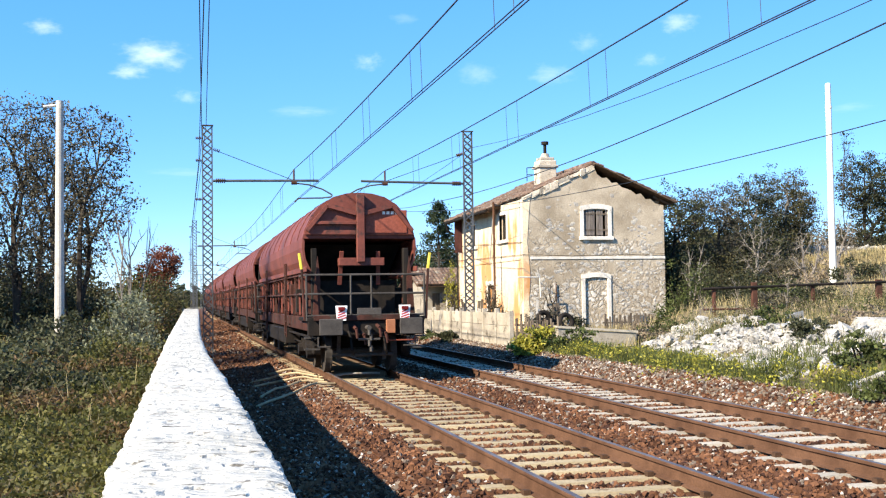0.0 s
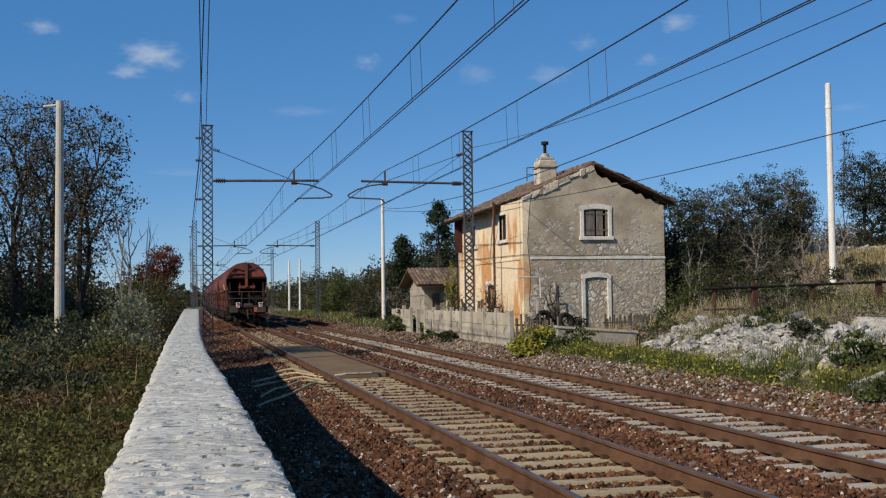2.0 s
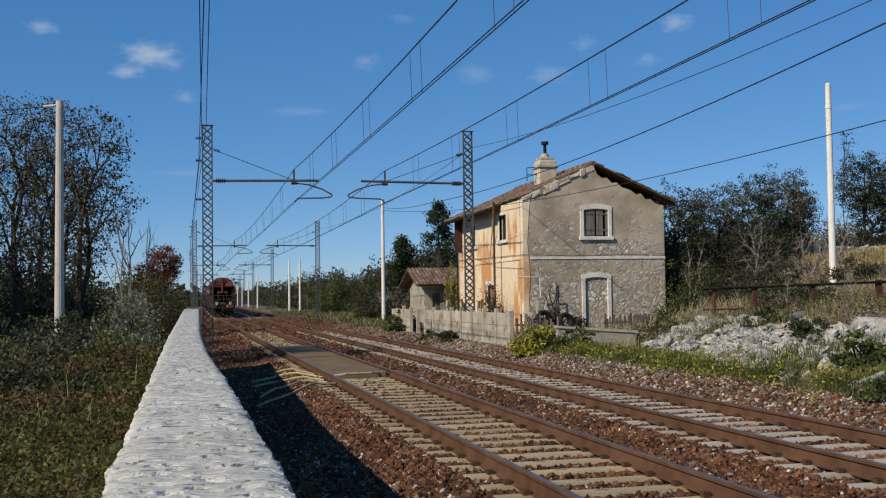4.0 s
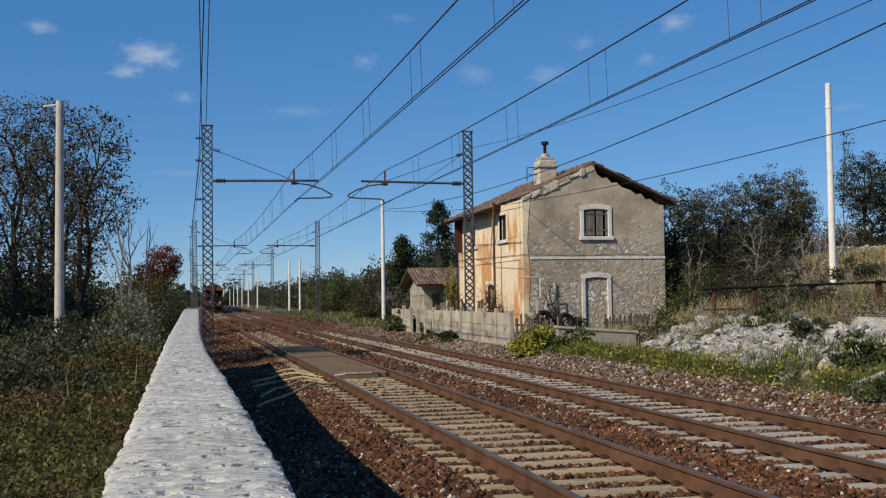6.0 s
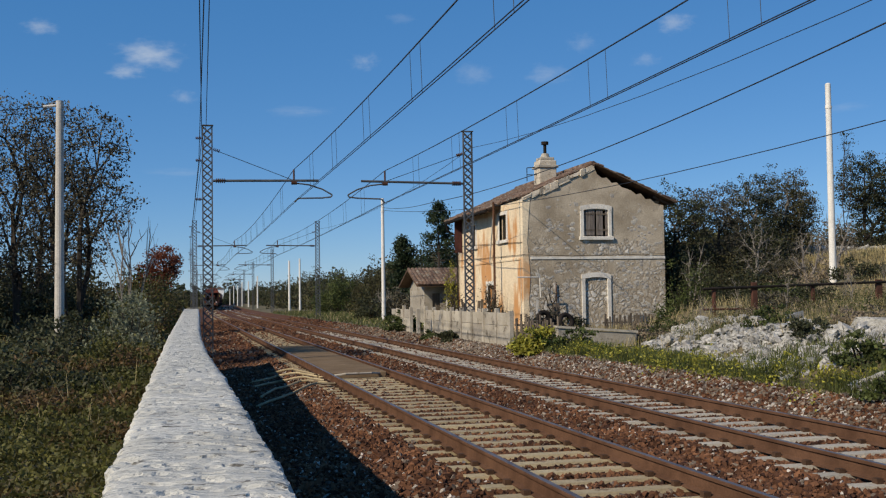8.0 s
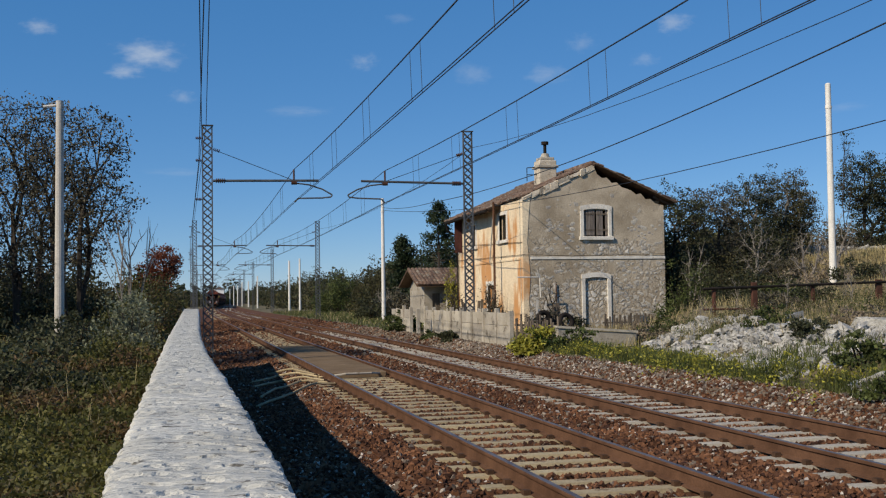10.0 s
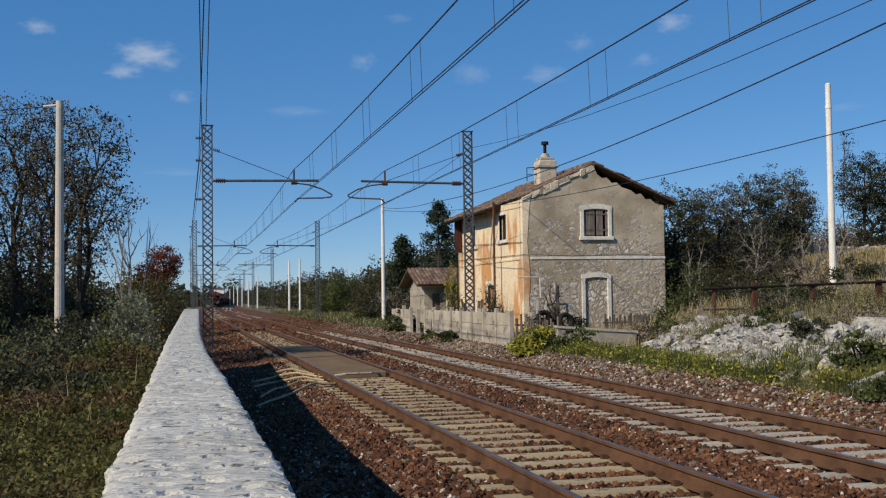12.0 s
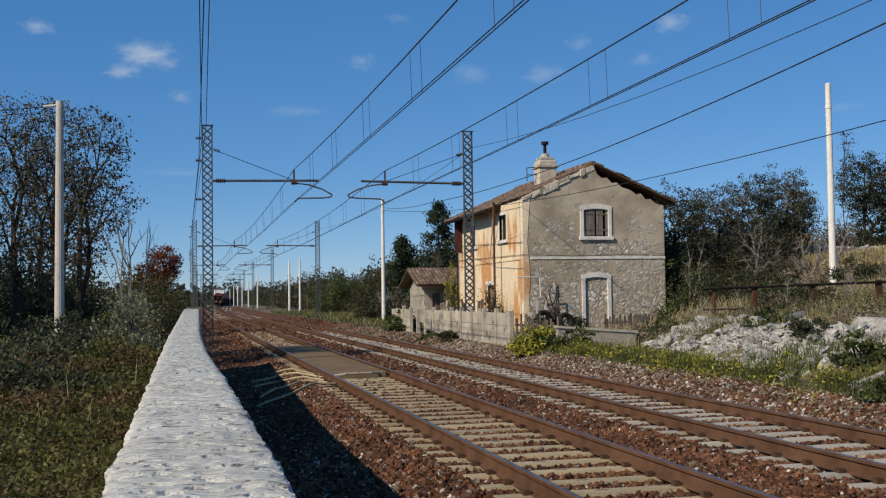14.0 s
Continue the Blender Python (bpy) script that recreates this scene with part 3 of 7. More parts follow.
def build_wires():
    spans = list(zip(MASTS, MASTS[1:]))
    for xc in (T1, T2):
        mess, contact, contact2, drops = [], [], [], []
        for y0, y1 in spans:
            b0, b1 = float(bend(y0)), float(bend(y1))
            m = sag((xc + b0, y0, 6.42), (xc + b1, y1, 6.42), 0.38)
            mess += m if not mess else m[1:]
            for lst, dx in ((contact, -0.03), (contact2, 0.03)):
                p = sag((xc + b0 + dx, y0, 5.22), (xc + b1 + dx, y1, 5.22), 0.07, 8)
                lst += p if not lst else p[1:]
            for step in range(8):
                for yy in (y0 + 5.2 + 5.2 * step - 0.42, y0 + 5.2 + 5.2 * step + 0.42):
                    s = (yy - y0) / (y1 - y0)
                    if y0 < 130:
                        drops.append((Vector((xc + float(bend(yy)), yy, 6.42 - 0.38 * 4 * s * (1 - s))), Vector((xc + float(bend(yy)) + 0.03, yy, 5.22 - 0.28 * s * (1 - s)))))
        w = base("overhead_line", "messenger wire, paired contact wires and droppers over the track", "overhead line", group="overhead lines")
        for nm, pts, r in (("messenger_wire", mess, 0.014), ("contact_wire", contact, 0.0095), ("contact_wire", contact2, 0.0095)):
            raw(nm, *polytube(pts, r), M_WIRE, w)
        for a, z in drops:
            bm = bmesh.new()
            rod(bm, a, z, 0.005, n=4)
            part("dropper", bm, M_WIRE, w)
    for z, x, xe in ((7.5, XL - 0.38 + 0.19, -0.22), (6.7, XL - 0.30, 0.09), (7.98, XL - 0.04, 0.05)):
        pts = []
        for y0, y1 in spans[:6]:
            b0, b1 = float(bend(y0)), float(bend(y1))
            p = sag((xe if y0 < 0 else x + b0, y0, z), (x + b1, y1, z), 0.12)
            pts += p if not pts else p[1:]
        wire("feeder_wire", pts, 0.012, "bare feeder wire strung along the masts", "feeder wires")
    g = "wires along the yard side"
    wire("feeder_wire", sag((XR + 0.15, -8, 7.34), (XR + 0.15, 39, 7.34), 1.04) + sag((XR + 0.15, 39, 7.34), (XR + 0.15, 86, 7.34), 0.6)[1:], 0.009, "thin bare wire strung along the masts by the yard", g)
    low = [Vector((XR + 0.15, y, 5.46 + 0.0016 * (y - 30) ** 2)) for y in np.linspace(-10, 46, 29)]
    wire("feeder_wire", low + sag(low[-1], (13.3, 72, 7.9), 0.15)[1:], 0.014, "dark cable strung past the old house", g)


build_wires()
wire("house_cable", sag((13.3, 72, 7.7), (15.3, 0, 6.0), 1.4, 24), 0.013, "dark cable hanging between poles past the old house", "wires along the yard side")


def build_posts():
    g = "roadside poles"
    for x, y, z, top, r, m, lean, label in (
            (-3.0, 28.0, 0.2, 6.72, 0.115, M_POLE_OLD, 0, "old grey concrete pole standing among the bushes"),
            (24.07, 36.0, 0.9, 9.65, 0.13, M_POLE, 0.03, "slim white concrete pole on the bank"),
            (13.3, 72.0, -0.3, 8.5, 0.13, M_POLE, 0, "slim white concrete pole beside the line"),
            (13.3, 139.0, -0.3, 6.67, 0.14, M_POLE, 0, "short white concrete pole beside the line"),
            (15.4, 146.0, -0.3, 7.2, 0.14, M_POLE, 0, "short white concrete pole beside the line")):
        bm = bmesh.new()
        rod(bm, (0, 0, z - 0.3), (lean, 0, top), r * 1.1, r * 0.8, 14)
        ob = base("concrete_pole", label, "pole", pose(x, y, 0), g)
        part("shaft", bm, m, ob, smooth=False)
        if m is M_POLE_OLD:
            bm = bmesh.new()
            rod(bm, (-r * 0.8, -0.02, top - 0.12), (-r * 0.8 - 0.3, -0.02, top - 0.16), 0.035, n=8)
            part("bracket", bm, M_TRIM, ob)
            continue
        bm = bmesh.new()
        rod(bm, (lean, 0, top - 0.02), (lean, 0, top + 0.03), r * 0.85, r * 0.6, 14)
        rod(bm, (lean * 0.85, 0, top - 0.95), (lean * 0.85, 0, top - 0.85), r * 0.98, None, 14)
        part("collar", bm, M_POLE, ob)
    for k, y in enumerate((206, 240, 273, 305, 340, 390)):
        bm = bmesh.new()
        rod(bm, (0, 0, -0.4), (0, 0, 6.2 - 0.4 * (k % 2)), 0.16, 0.13, 8)
        tagged(link("concrete_pole", bm, M_POLE), "distant pale pole beside the line", "pole", g).matrix_basis = pose(13.3 + 0.3 * float(bend(y)), y, 0)


build_posts()
wire("pole_wire", sag((-3.4, 27.98, 6.55), (-14.0, 26.0, 6.1), 0.3), 0.011, "thin pale cable from the old pole", "wires along the yard side")

# ---- the old house ----
HX0, HX1, HY0, HY1 = 14.3, 20.93, 44.0, 55.2
EAVE, RIDGE = 5.95, 7.42


def panel_boxes(bm, u0, u1, v0, v1, holes, put):
    """A wall of boxes around openings; put(a, b, c, d) makes the box of one field."""
    us = sorted({u0, u1, *[k for h in holes for k in h[:2]]})
    vs = sorted({v0, v1, *[k for h in holes for k in h[2:] if v0 < k < v1]})
    for a, b in zip(us, us[1:]):
        for c, d in zip(vs, vs[1:]):
            if not any(h[0] <= a and b <= h[1] and h[2] <= c and d <= h[3] for h in holes):
                put(a, b, c, d)
    bmesh.ops.remove_doubles(bm, verts=bm.verts, dist=0.0005)


def build_house():
    t = base("railway_house", "abandoned two-storey stone house with peeling plaster and sagging tiled roof", "house")
    th = 0.45
    # gable towards the camera, with the ragged top of its right-hand side
    holes = [(17.08, 18.28, 4.25, 5.42), (17.08, 18.2, -0.6, 2.4)]
    bm = bmesh.new()
    panel_boxes(bm, HX0, HX1, -0.7, EAVE - 0.4, holes, lambda a, b, c, d: box(bm, a, b, HY0, HY0 + th, c, d))
    mid = (HX0 + HX1) / 2
    top = [(HX0, EAVE - 0.4), (HX1, EAVE - 0.4), (HX1, EAVE - 0.3)]
    for s in np.linspace(0.05, 0.95, 14):
        top.append((HX1 + (mid - HX1) * s, EAVE - 0.26 + (RIDGE - EAVE) * s - 0.14 * abs(math.sin(s * 19)) + 0.04 * math.sin(s * 47)))
    top += [(mid + 0.1, RIDGE - 0.25), (mid, RIDGE - 0.03), (HX0, EAVE - 0.05)]
    prism(bm, top, HY0, HY0 + th, lambda u, v, w: (u, w, v))
    bmesh.ops.remove_doubles(bm, verts=bm.verts, dist=0.0005)
    gable = part("gable_wall", bm, M_GABLE, t, "grey gable wall of rubble stone with patchy render")
    stone_meshes = []
    for seed in range(6):
        r = np.random.default_rng(50 + seed)
        sb = bmesh.new()
        bmesh.ops.create_icosphere(sb, subdivisions=1, radius=1.0)
        for v in sb.verts:
            v.co = Vector((v.co.x * r.uniform(0.7, 1.15), v.co.y, v.co.z * r.uniform(0.7, 1.15)))
        me = bpy.data.meshes.new("stone")
        sb.to_mesh(me)
        sb.free()
        me.materials.append(M_WALLSTONE)
        stone_meshes.append(me)
    n = 0
    while n < 240:
        x, z = rng.uniform(HX0 + 0.5, HX1 - 0.1), rng.uniform(0.2, 6.6)
        if z > EAVE - 0.6 + (RIDGE - EAVE) * (1 - abs(x - mid) / (mid - HX0)) - 0.2 or any(h[0] - 0.32 < x < h[1] + 0.32 and h[2] - 0.35 < z < h[3] + 0.4 for h in holes) or abs(z - 3.32) < 0.16:
            continue
        if bumps(x * 1.3, z * 1.3, 0.9) + 0.7 * (4.2 - z) / 3 < -0.05:
            continue
        ob = new("stone", stone_meshes[n % 6])
        ob.parent = gable
        k = rng.uniform(0.06, 0.15)
        ob.matrix_basis = pose(x, HY0 + 0.008, z, 0, rng.uniform(-25, 25), 0) @ Matrix.Diagonal((k * 1.25, 0.022, k * 0.85, 1))
        n += 1
    bm = bmesh.new()
    fh = [(46.35, 47.5, 4.25, 5.4), (51.6, 52.7, 4.2, 5.3), (48.4, 49.6, -0.6, 2.2)]
    panel_boxes(bm, HY0 + th, HY1, -0.7, EAVE - 0.05, fh, lambda a, b, c, d: box(bm, HX0, HX0 + th, a, b, c, d))
    front = part("front_wall", bm, M_FRONT, t, "sunlit cream front wall with rust-orange stains")
    bm = bmesh.new()
    box(bm, HX0 + th, HX1, HY1 - th, HY1, -0.7, EAVE)
    prism(bm, [(HX0, EAVE), (HX1, EAVE), (mid, RIDGE - 0.05)], HY1 - th, HY1, lambda u, v, w: (u, w, v))
    part("back_gable_wall", bm, M_GABLE, t)
    bm = bmesh.new()
    box(bm, HX1 - th, HX1, HY0 + th, HY1 - th, -0.7, EAVE - 0.06)
    part("rear_wall", bm, M_GABLE, t)
    bm = bmesh.new()
    box(bm, HX0 + th, HX1 - th, HY0 + th, HY1 - th, 2.85, 3.05)
    part("upper_floor", bm, M_ROOFWOOD, t)
    # corner of cream plaster that wraps the front edge of the gable
    bm = bmesh.new()
    prism(bm, [(HX0 - 0.015, -0.6), (HX0 + 0.32, -0.6), (HX0 + 0.22, 1.4), (HX0 + 0.3, 2.6), (HX0 + 0.18, 4.0), (HX0 + 0.28, 5.3), (HX0 + 0.35, EAVE + 0.02), (HX0 - 0.015, EAVE - 0.06)], HY0 - 0.02, HY0 + 0.3, lambda u, v, w: (u, w, v))
    part("corner_plaster", bm, M_FRONT, t)
    # string course
    bm = bmesh.new()
    box(bm, HX0 + 0.33, HX1 + 0.02, HY0 - 0.035, HY0 + 0.05, 3.25, 3.37, 0.01)
    part("string_course", bm, M_TRIM, t, "thin pale stone band between the storeys")
    bm = bmesh.new()
    box(bm, HX0 - 0.035, HX0 + 0.05, HY0 + 0.3, HY1, 3.25, 3.35, 0.01)
    part("string_course", bm, M_FRONT, t)

    def arched_frame(parent, cx, w, z0, z1, y, trim, sill):
        f = base("window" if sill else "door", "", "")
        f.parent = parent
        bm = bmesh.new()
        rise = 0.1
        for s in (-1, 1):
            box(bm, *sorted((cx + s * w / 2, cx + s * (w / 2 + trim))), y - 0.05, y + 0.16, z0, z1, 0.012)
        n = 8
        arc = [(cx + (w / 2 + trim) * (2 * k / n - 1), z1 + rise * (1 - (2 * k / n - 1) ** 2)) for k in range(n + 1)]
        for (a, b), (c, d) in zip(arc, arc[1:]):
            prism(bm, [(a, b - 0.04), (c, d - 0.04), (c, d + trim), (a, b + trim)], y - 0.05, y + 0.16, lambda u, v, q: (u, q, v))
        part("stone_surround", bm, M_TRIM, f, "pale stone surround with a shallow arch")
        if sill:
            bm = bmesh.new()
            box(bm, cx - w / 2 - trim - 0.06, cx + w / 2 + trim + 0.06, y - 0.12, y + 0.2, z0 - 0.16, z0, 0.015)
            part("window_sill", bm, M_TRIM, f)
        return f

    w = arched_frame(t, 17.68, 1.14, 4.25, 5.42, HY0, 0.17, True)
    # two shutter leaves of boards, one of them gone in part
    for s, miss in ((-1, ()), (1, (3,))):
        for k in range(5):
            if k in miss:
                continue
            bm = bmesh.new()
            a = 17.68 + (s * 0.035 if s > 0 else -0.555) + k * 0.104
            box(bm, a, a + 0.094, HY0 + 0.02, HY0 + 0.05, 4.29 + 0.02 * (k % 2), 5.47 - 0.02 * ((k * 3) % 2), 0.004)
            part("shutter_board", bm, M_SHUTTER, w)
        for z in (4.5, 5.2):
            bm = bmesh.new()
            a = 17.68 + (0.035 if s > 0 else -0.555)
            box(bm, a, a + 0.52, HY0 + 0.005, HY0 + 0.02, z, z + 0.07)
            part("shutter_batten", bm, M_OLDWOOD, w)
    d = arched_frame(t, 17.64, 1.04, -0.3, 2.4, HY0, 0.17, False)
    bm = bmesh.new()
    box(bm, 17.08, 18.2, HY0 + 0.04, HY0 + 0.3, -0.5, 2.52)
    part("blocking_wall", bm, M_GABLE, d, "doorway walled up with rendered rubble")
    # front windows
    for y0, y1, z0, z1 in ((46.35, 47.5, 4.25, 5.4), (51.6, 52.7, 4.2, 5.3)):
        f = base("window", "", "")
        f.parent = t
        bm = bmesh.new()
        box(bm, HX0 - 0.05, HX0 + 0.12, y0 - 0.16, y0, z0, z1 + 0.16, 0.01)
        box(bm, HX0 - 0.05, HX0 + 0.12, y1, y1 + 0.16, z0, z1 + 0.16, 0.01)
        box(bm, HX0 - 0.05, HX0 + 0.12, y0, y1, z1, z1 + 0.16, 0.01)
        part("stone_surround", bm, M_TRIM, f)
        bm = bmesh.new()
        box(bm, HX0 - 0.12, HX0 + 0.15, y0 - 0.24, y1 + 0.24, z0 - 0.15, z0, 0.012)
        part("window_sill", bm, M_TRIM, f)
        bm = bmesh.new()
        box(bm, HX0 + 0.16, HX0 + 0.21, y0, y0 + 0.05, z0, z1)
        box(bm, HX0 + 0.16, HX0 + 0.21, y1 - 0.05, y1, z0, z1)
        box(bm, HX0 + 0.16, HX0 + 0.21, (y0 + y1) / 2 - 0.03, (y0 + y1) / 2 + 0.03, z0, z1)
        part("window_frame", bm, M_OLDWOOD, f)
    # a maroon shutter standing open at the far end of the front
    bm = bmesh.new()
    box(bm, HX0 - 0.42, HX0 - 0.02, 54.3, 54.36, 4.0, 5.7, 0.01)
    part("open_shutter", bm, mat("maroon_shutter", (0.05, 0.022, 0.02), (0.09, 0.035, 0.03), 3, 30, rough=0.8), t, "weathered maroon shutter standing open")
    # doorway lintel with a small hood
    bm = bmesh.new()
    box(bm, HX0 - 0.04, HX0 + 0.1, 48.25, 48.4, -0.4, 2.35, 0.01)
    box(bm, HX0 - 0.04, HX0 + 0.1, 49.6, 49.75, -0.4, 2.35, 0.01)
    box(bm, HX0 - 0.06, HX0 + 0.1, 48.2, 49.8, 2.2, 2.4, 0.01)
    part("door_surround", bm, M_TRIM, t)
    bm = bmesh.new()
    box(bm, HX0 + 0.2, HX0 + 0.25, 48.4, 49.6, -0.4, 2.2)
    part("door_leaf", bm, M_OLDWOOD, t)
    # cables and a rusty pipe fixed to the walls
    raw("wall_cable", *polytube([(HX0 - 0.05, HY1, 3.6), (HX0 - 0.05, HY0 - 0.05, 3.46), (HX0 + 2.2, HY0 - 0.05, 3.40), (HX1, HY0 - 0.05, 3.47)], 0.011), M_DARK, t)
    raw("wall_cable", *polytube([(HX0 - 0.05, HY1, 4.35), (HX0 - 0.06, 49.5, 4.2), (HX0 - 0.05, HY0, 4.0)], 0.011), M_DARK, t)
    raw("wall_pipe", *polytube([(15.75, HY0 - 0.06, 0.0), (15.75, HY0 - 0.06, 2.2)], 0.025, 8), M_RUST, t)
    raw("pale_bracket", *polytube([(13.75, 43.2, 2.47), (14.75, 43.2, 2.47), (14.78, 43.2, 1.6)], 0.03, 8), M_TRIM, t)
    # roof: boards, rafters, tiles
    over = 0.68
    slope = (RIDGE - EAVE) / (mid - HX0)
    # near the gable the front eave has fallen away; further back it overhangs
    for s, ext, y0, y1 in ((-1, 0.06, HY0 + 0.02, 47.15), (-1, over, 47.15, HY1 + 0.15), (1, 0.5, HY0 - 0.3, HY1 + 0.15)):
        xe = (HX0 - ext) if s < 0 else (HX1 + ext)
        ze = RIDGE - slope * abs(xe - mid)
        bm = bmesh.new()
        prism(bm, [(mid, RIDGE), (xe, ze), (xe, ze + 0.05), (mid, RIDGE + 0.05)], y0 + 0.02, y1, lambda u, v, w: (u, w, v))
        part("roof_boarding", bm, M_ROOFWOOD, t)
        if ext > 0.1:
            for y in np.arange(max(y0, HY0) + 0.2, HY1, 0.62):
                bm = bmesh.new()
                x_in = HX0 + 0.4 if s < 0 else HX1 - 0.4
                strip(bm, (x_in, y, RIDGE - slope * abs(x_in - mid) - 0.07), (xe - s * 0.05, y, ze - 0.06), 0.08, 0.11, (0, 1, 0))
                part("rafter", bm, M_ROOFWOOD, t)
        # half-round tiles in courses
        V, F = [], []
        n_course = int(abs(xe - mid) / 0.3)
        for c in range(n_course):
            xa = mid + (xe - mid) * c / n_course
            xb = mid + (xe - mid) * (c + 1.22) / n_course
            for k in range(int((y1 - y0) / 0.21)):
                if rng.random() < (0.16 if k < 3 else 0.03):
                    continue
                yc = y0 + 0.1 + k * 0.21 + rng.normal(0, 0.012)
                lift = rng.normal(0.07, 0.012)
                bi = len(V)
                for xx, up, r in ((xa, 0.0, 0.085), (xb, 0.035, 0.105)):
                    zz = RIDGE - slope * abs(xx - mid) + lift + up
                    for q in range(6):
                        ang = math.pi * q / 5
                        V.append((xx, yc - r * math.cos(ang), zz + r * 0.75 * math.sin(ang) - 0.02))
                for q in range(5):
                    F.append((bi + q, bi + q + 1, bi + 7 + q, bi + 6 + q))
                F.append((bi + 6, bi + 7, bi + 8, bi + 9, bi + 10, bi + 11))
        tagged(raw("roof_tiles", V, F, M_TILE, t), "worn pale red half-round roof tiles", kind="stuff")
    bm = bmesh.new()
    for k in range(int((HY1 - HY0) / 0.36)):
        y = HY0 - 0.05 + k * 0.36
        rod(bm, (mid, y, RIDGE + 0.06), (mid, y + 0.42, RIDGE + 0.09), 0.11, 0.13, 10)
    part("ridge_tiles", bm, M_TILE, t)
    # gutter and its bent outlet at the far end of the eave
    xe, ze = HX0 - over, RIDGE - slope * (mid - HX0 + over)
    bm = bmesh.new()
    rod(bm, (xe - 0.03, 47.3, ze - 0.02), (xe - 0.03, HY1 + 0.2, ze - 0.04), 0.06, n=8)
    for a, b in (((xe - 0.03, HY1 - 0.2, ze - 0.05), (xe + 0.05, HY1 - 0.2, ze - 0.45)), ((xe + 0.05, HY1 - 0.2, ze - 0.45), (HX0 - 0.1, HY1 - 0.2, ze - 0.75)), ((HX0 - 0.1, HY1 - 0.2, ze - 0.75), (HX0 - 0.1, HY1 - 0.2, -0.3))):
        rod(bm, a, b, 0.045, n=8)
    part("gutter", bm, M_DARK, t, "dark rusty gutter with a bent downpipe")
    # chimney with a pot
    c = base("chimney", "", "")
    c.parent = t
    cx, cy = 16.42, 47.0
    bm = bmesh.new()
    box(bm, cx - 0.42, cx + 0.42, cy - 0.4, cy + 0.4, 6.5, 7.95, 0.03)
    part("chimney_shaft", bm, M_VERGE, c)
    bm = bmesh.new()
    box(bm, cx - 0.5, cx + 0.5, cy - 0.47, cy + 0.47, 7.6, 7.72, 0.02)
    box(bm, cx - 0.34, cx + 0.34, cy - 0.34, cy + 0.34, 7.95, 8.1, 0.03)
    rod(bm, (cx, cy, 8.05), (cx, cy, 8.3), 0.24, 0.16, 10)
    part("chimney_cap", bm, M_FENCE, c)
    bm = bmesh.new()
    rod(bm, (cx, cy, 8.25), (cx, cy, 8.75), 0.075, 0.075, 10)
    rod(bm, (cx, cy, 8.72), (cx, cy, 8.86), 0.17, 0.17, 10)
    part("flue_pipe", bm, M_DARK, c, "dark iron flue pipe with a cowl")
    bm = bmesh.new()
    for a, b in (((cx - 0.9, cy, 7.0), (cx - 0.9, cy, 7.62)), ((cx - 0.9, cy, 7.62), (cx - 0.42, cy, 7.66)), ((cx - 0.9, cy, 7.3), (cx - 0.42, cy, 7.3))):
        rod(bm, a, b, 0.02, n=6)
    part("bracket", bm, M_DARK, c)
    # rusty pipe that holds up the broken corner of the eave, with a pale lath beside it
    bm = bmesh.new()
    rod(bm, (13.9, 47.1, -0.5), (13.9, 47.1, 6.02), 0.055, 0.05, 10)
    part("eave_post", bm, M_RUST, t, "thin rusty post under the broken eave corner")
    bm = bmesh.new()
    strip(bm, (14.2, 48.9, 3.3), (13.95, 47.3, 5.55), 0.07, 0.04, (0, 1, 0))
    part("brace", bm, M_POLE_OLD, t)
    # ragged mortar and stones left along the front rake of the gable
    r = np.random.default_rng(23)
    x = HX0 - 0.02
    while x < mid - 0.05:
        w = r.uniform(0.2, 0.55)
        zc = EAVE + (RIDGE - EAVE) * (x + w / 2 - HX0) / (mid - HX0)
        bm = bmesh.new()
        box(bm, x, x + w, HY0 - 0.03 - r.uniform(0, 0.05), HY0 + 0.3, zc - r.uniform(0.12, 0.3), zc + r.uniform(0.0, 0.07), 0.02)
        lean = (RIDGE - EAVE) / (mid - HX0)
        for v in bm.verts:
            v.co.z += lean * (v.co.x - x - w / 2)
            v.co += Vector(r.normal(0, 0.016, 3))
        part("verge_stone", bm, M_VERGE, t)
        x += w * 0.97
    return t


build_house()


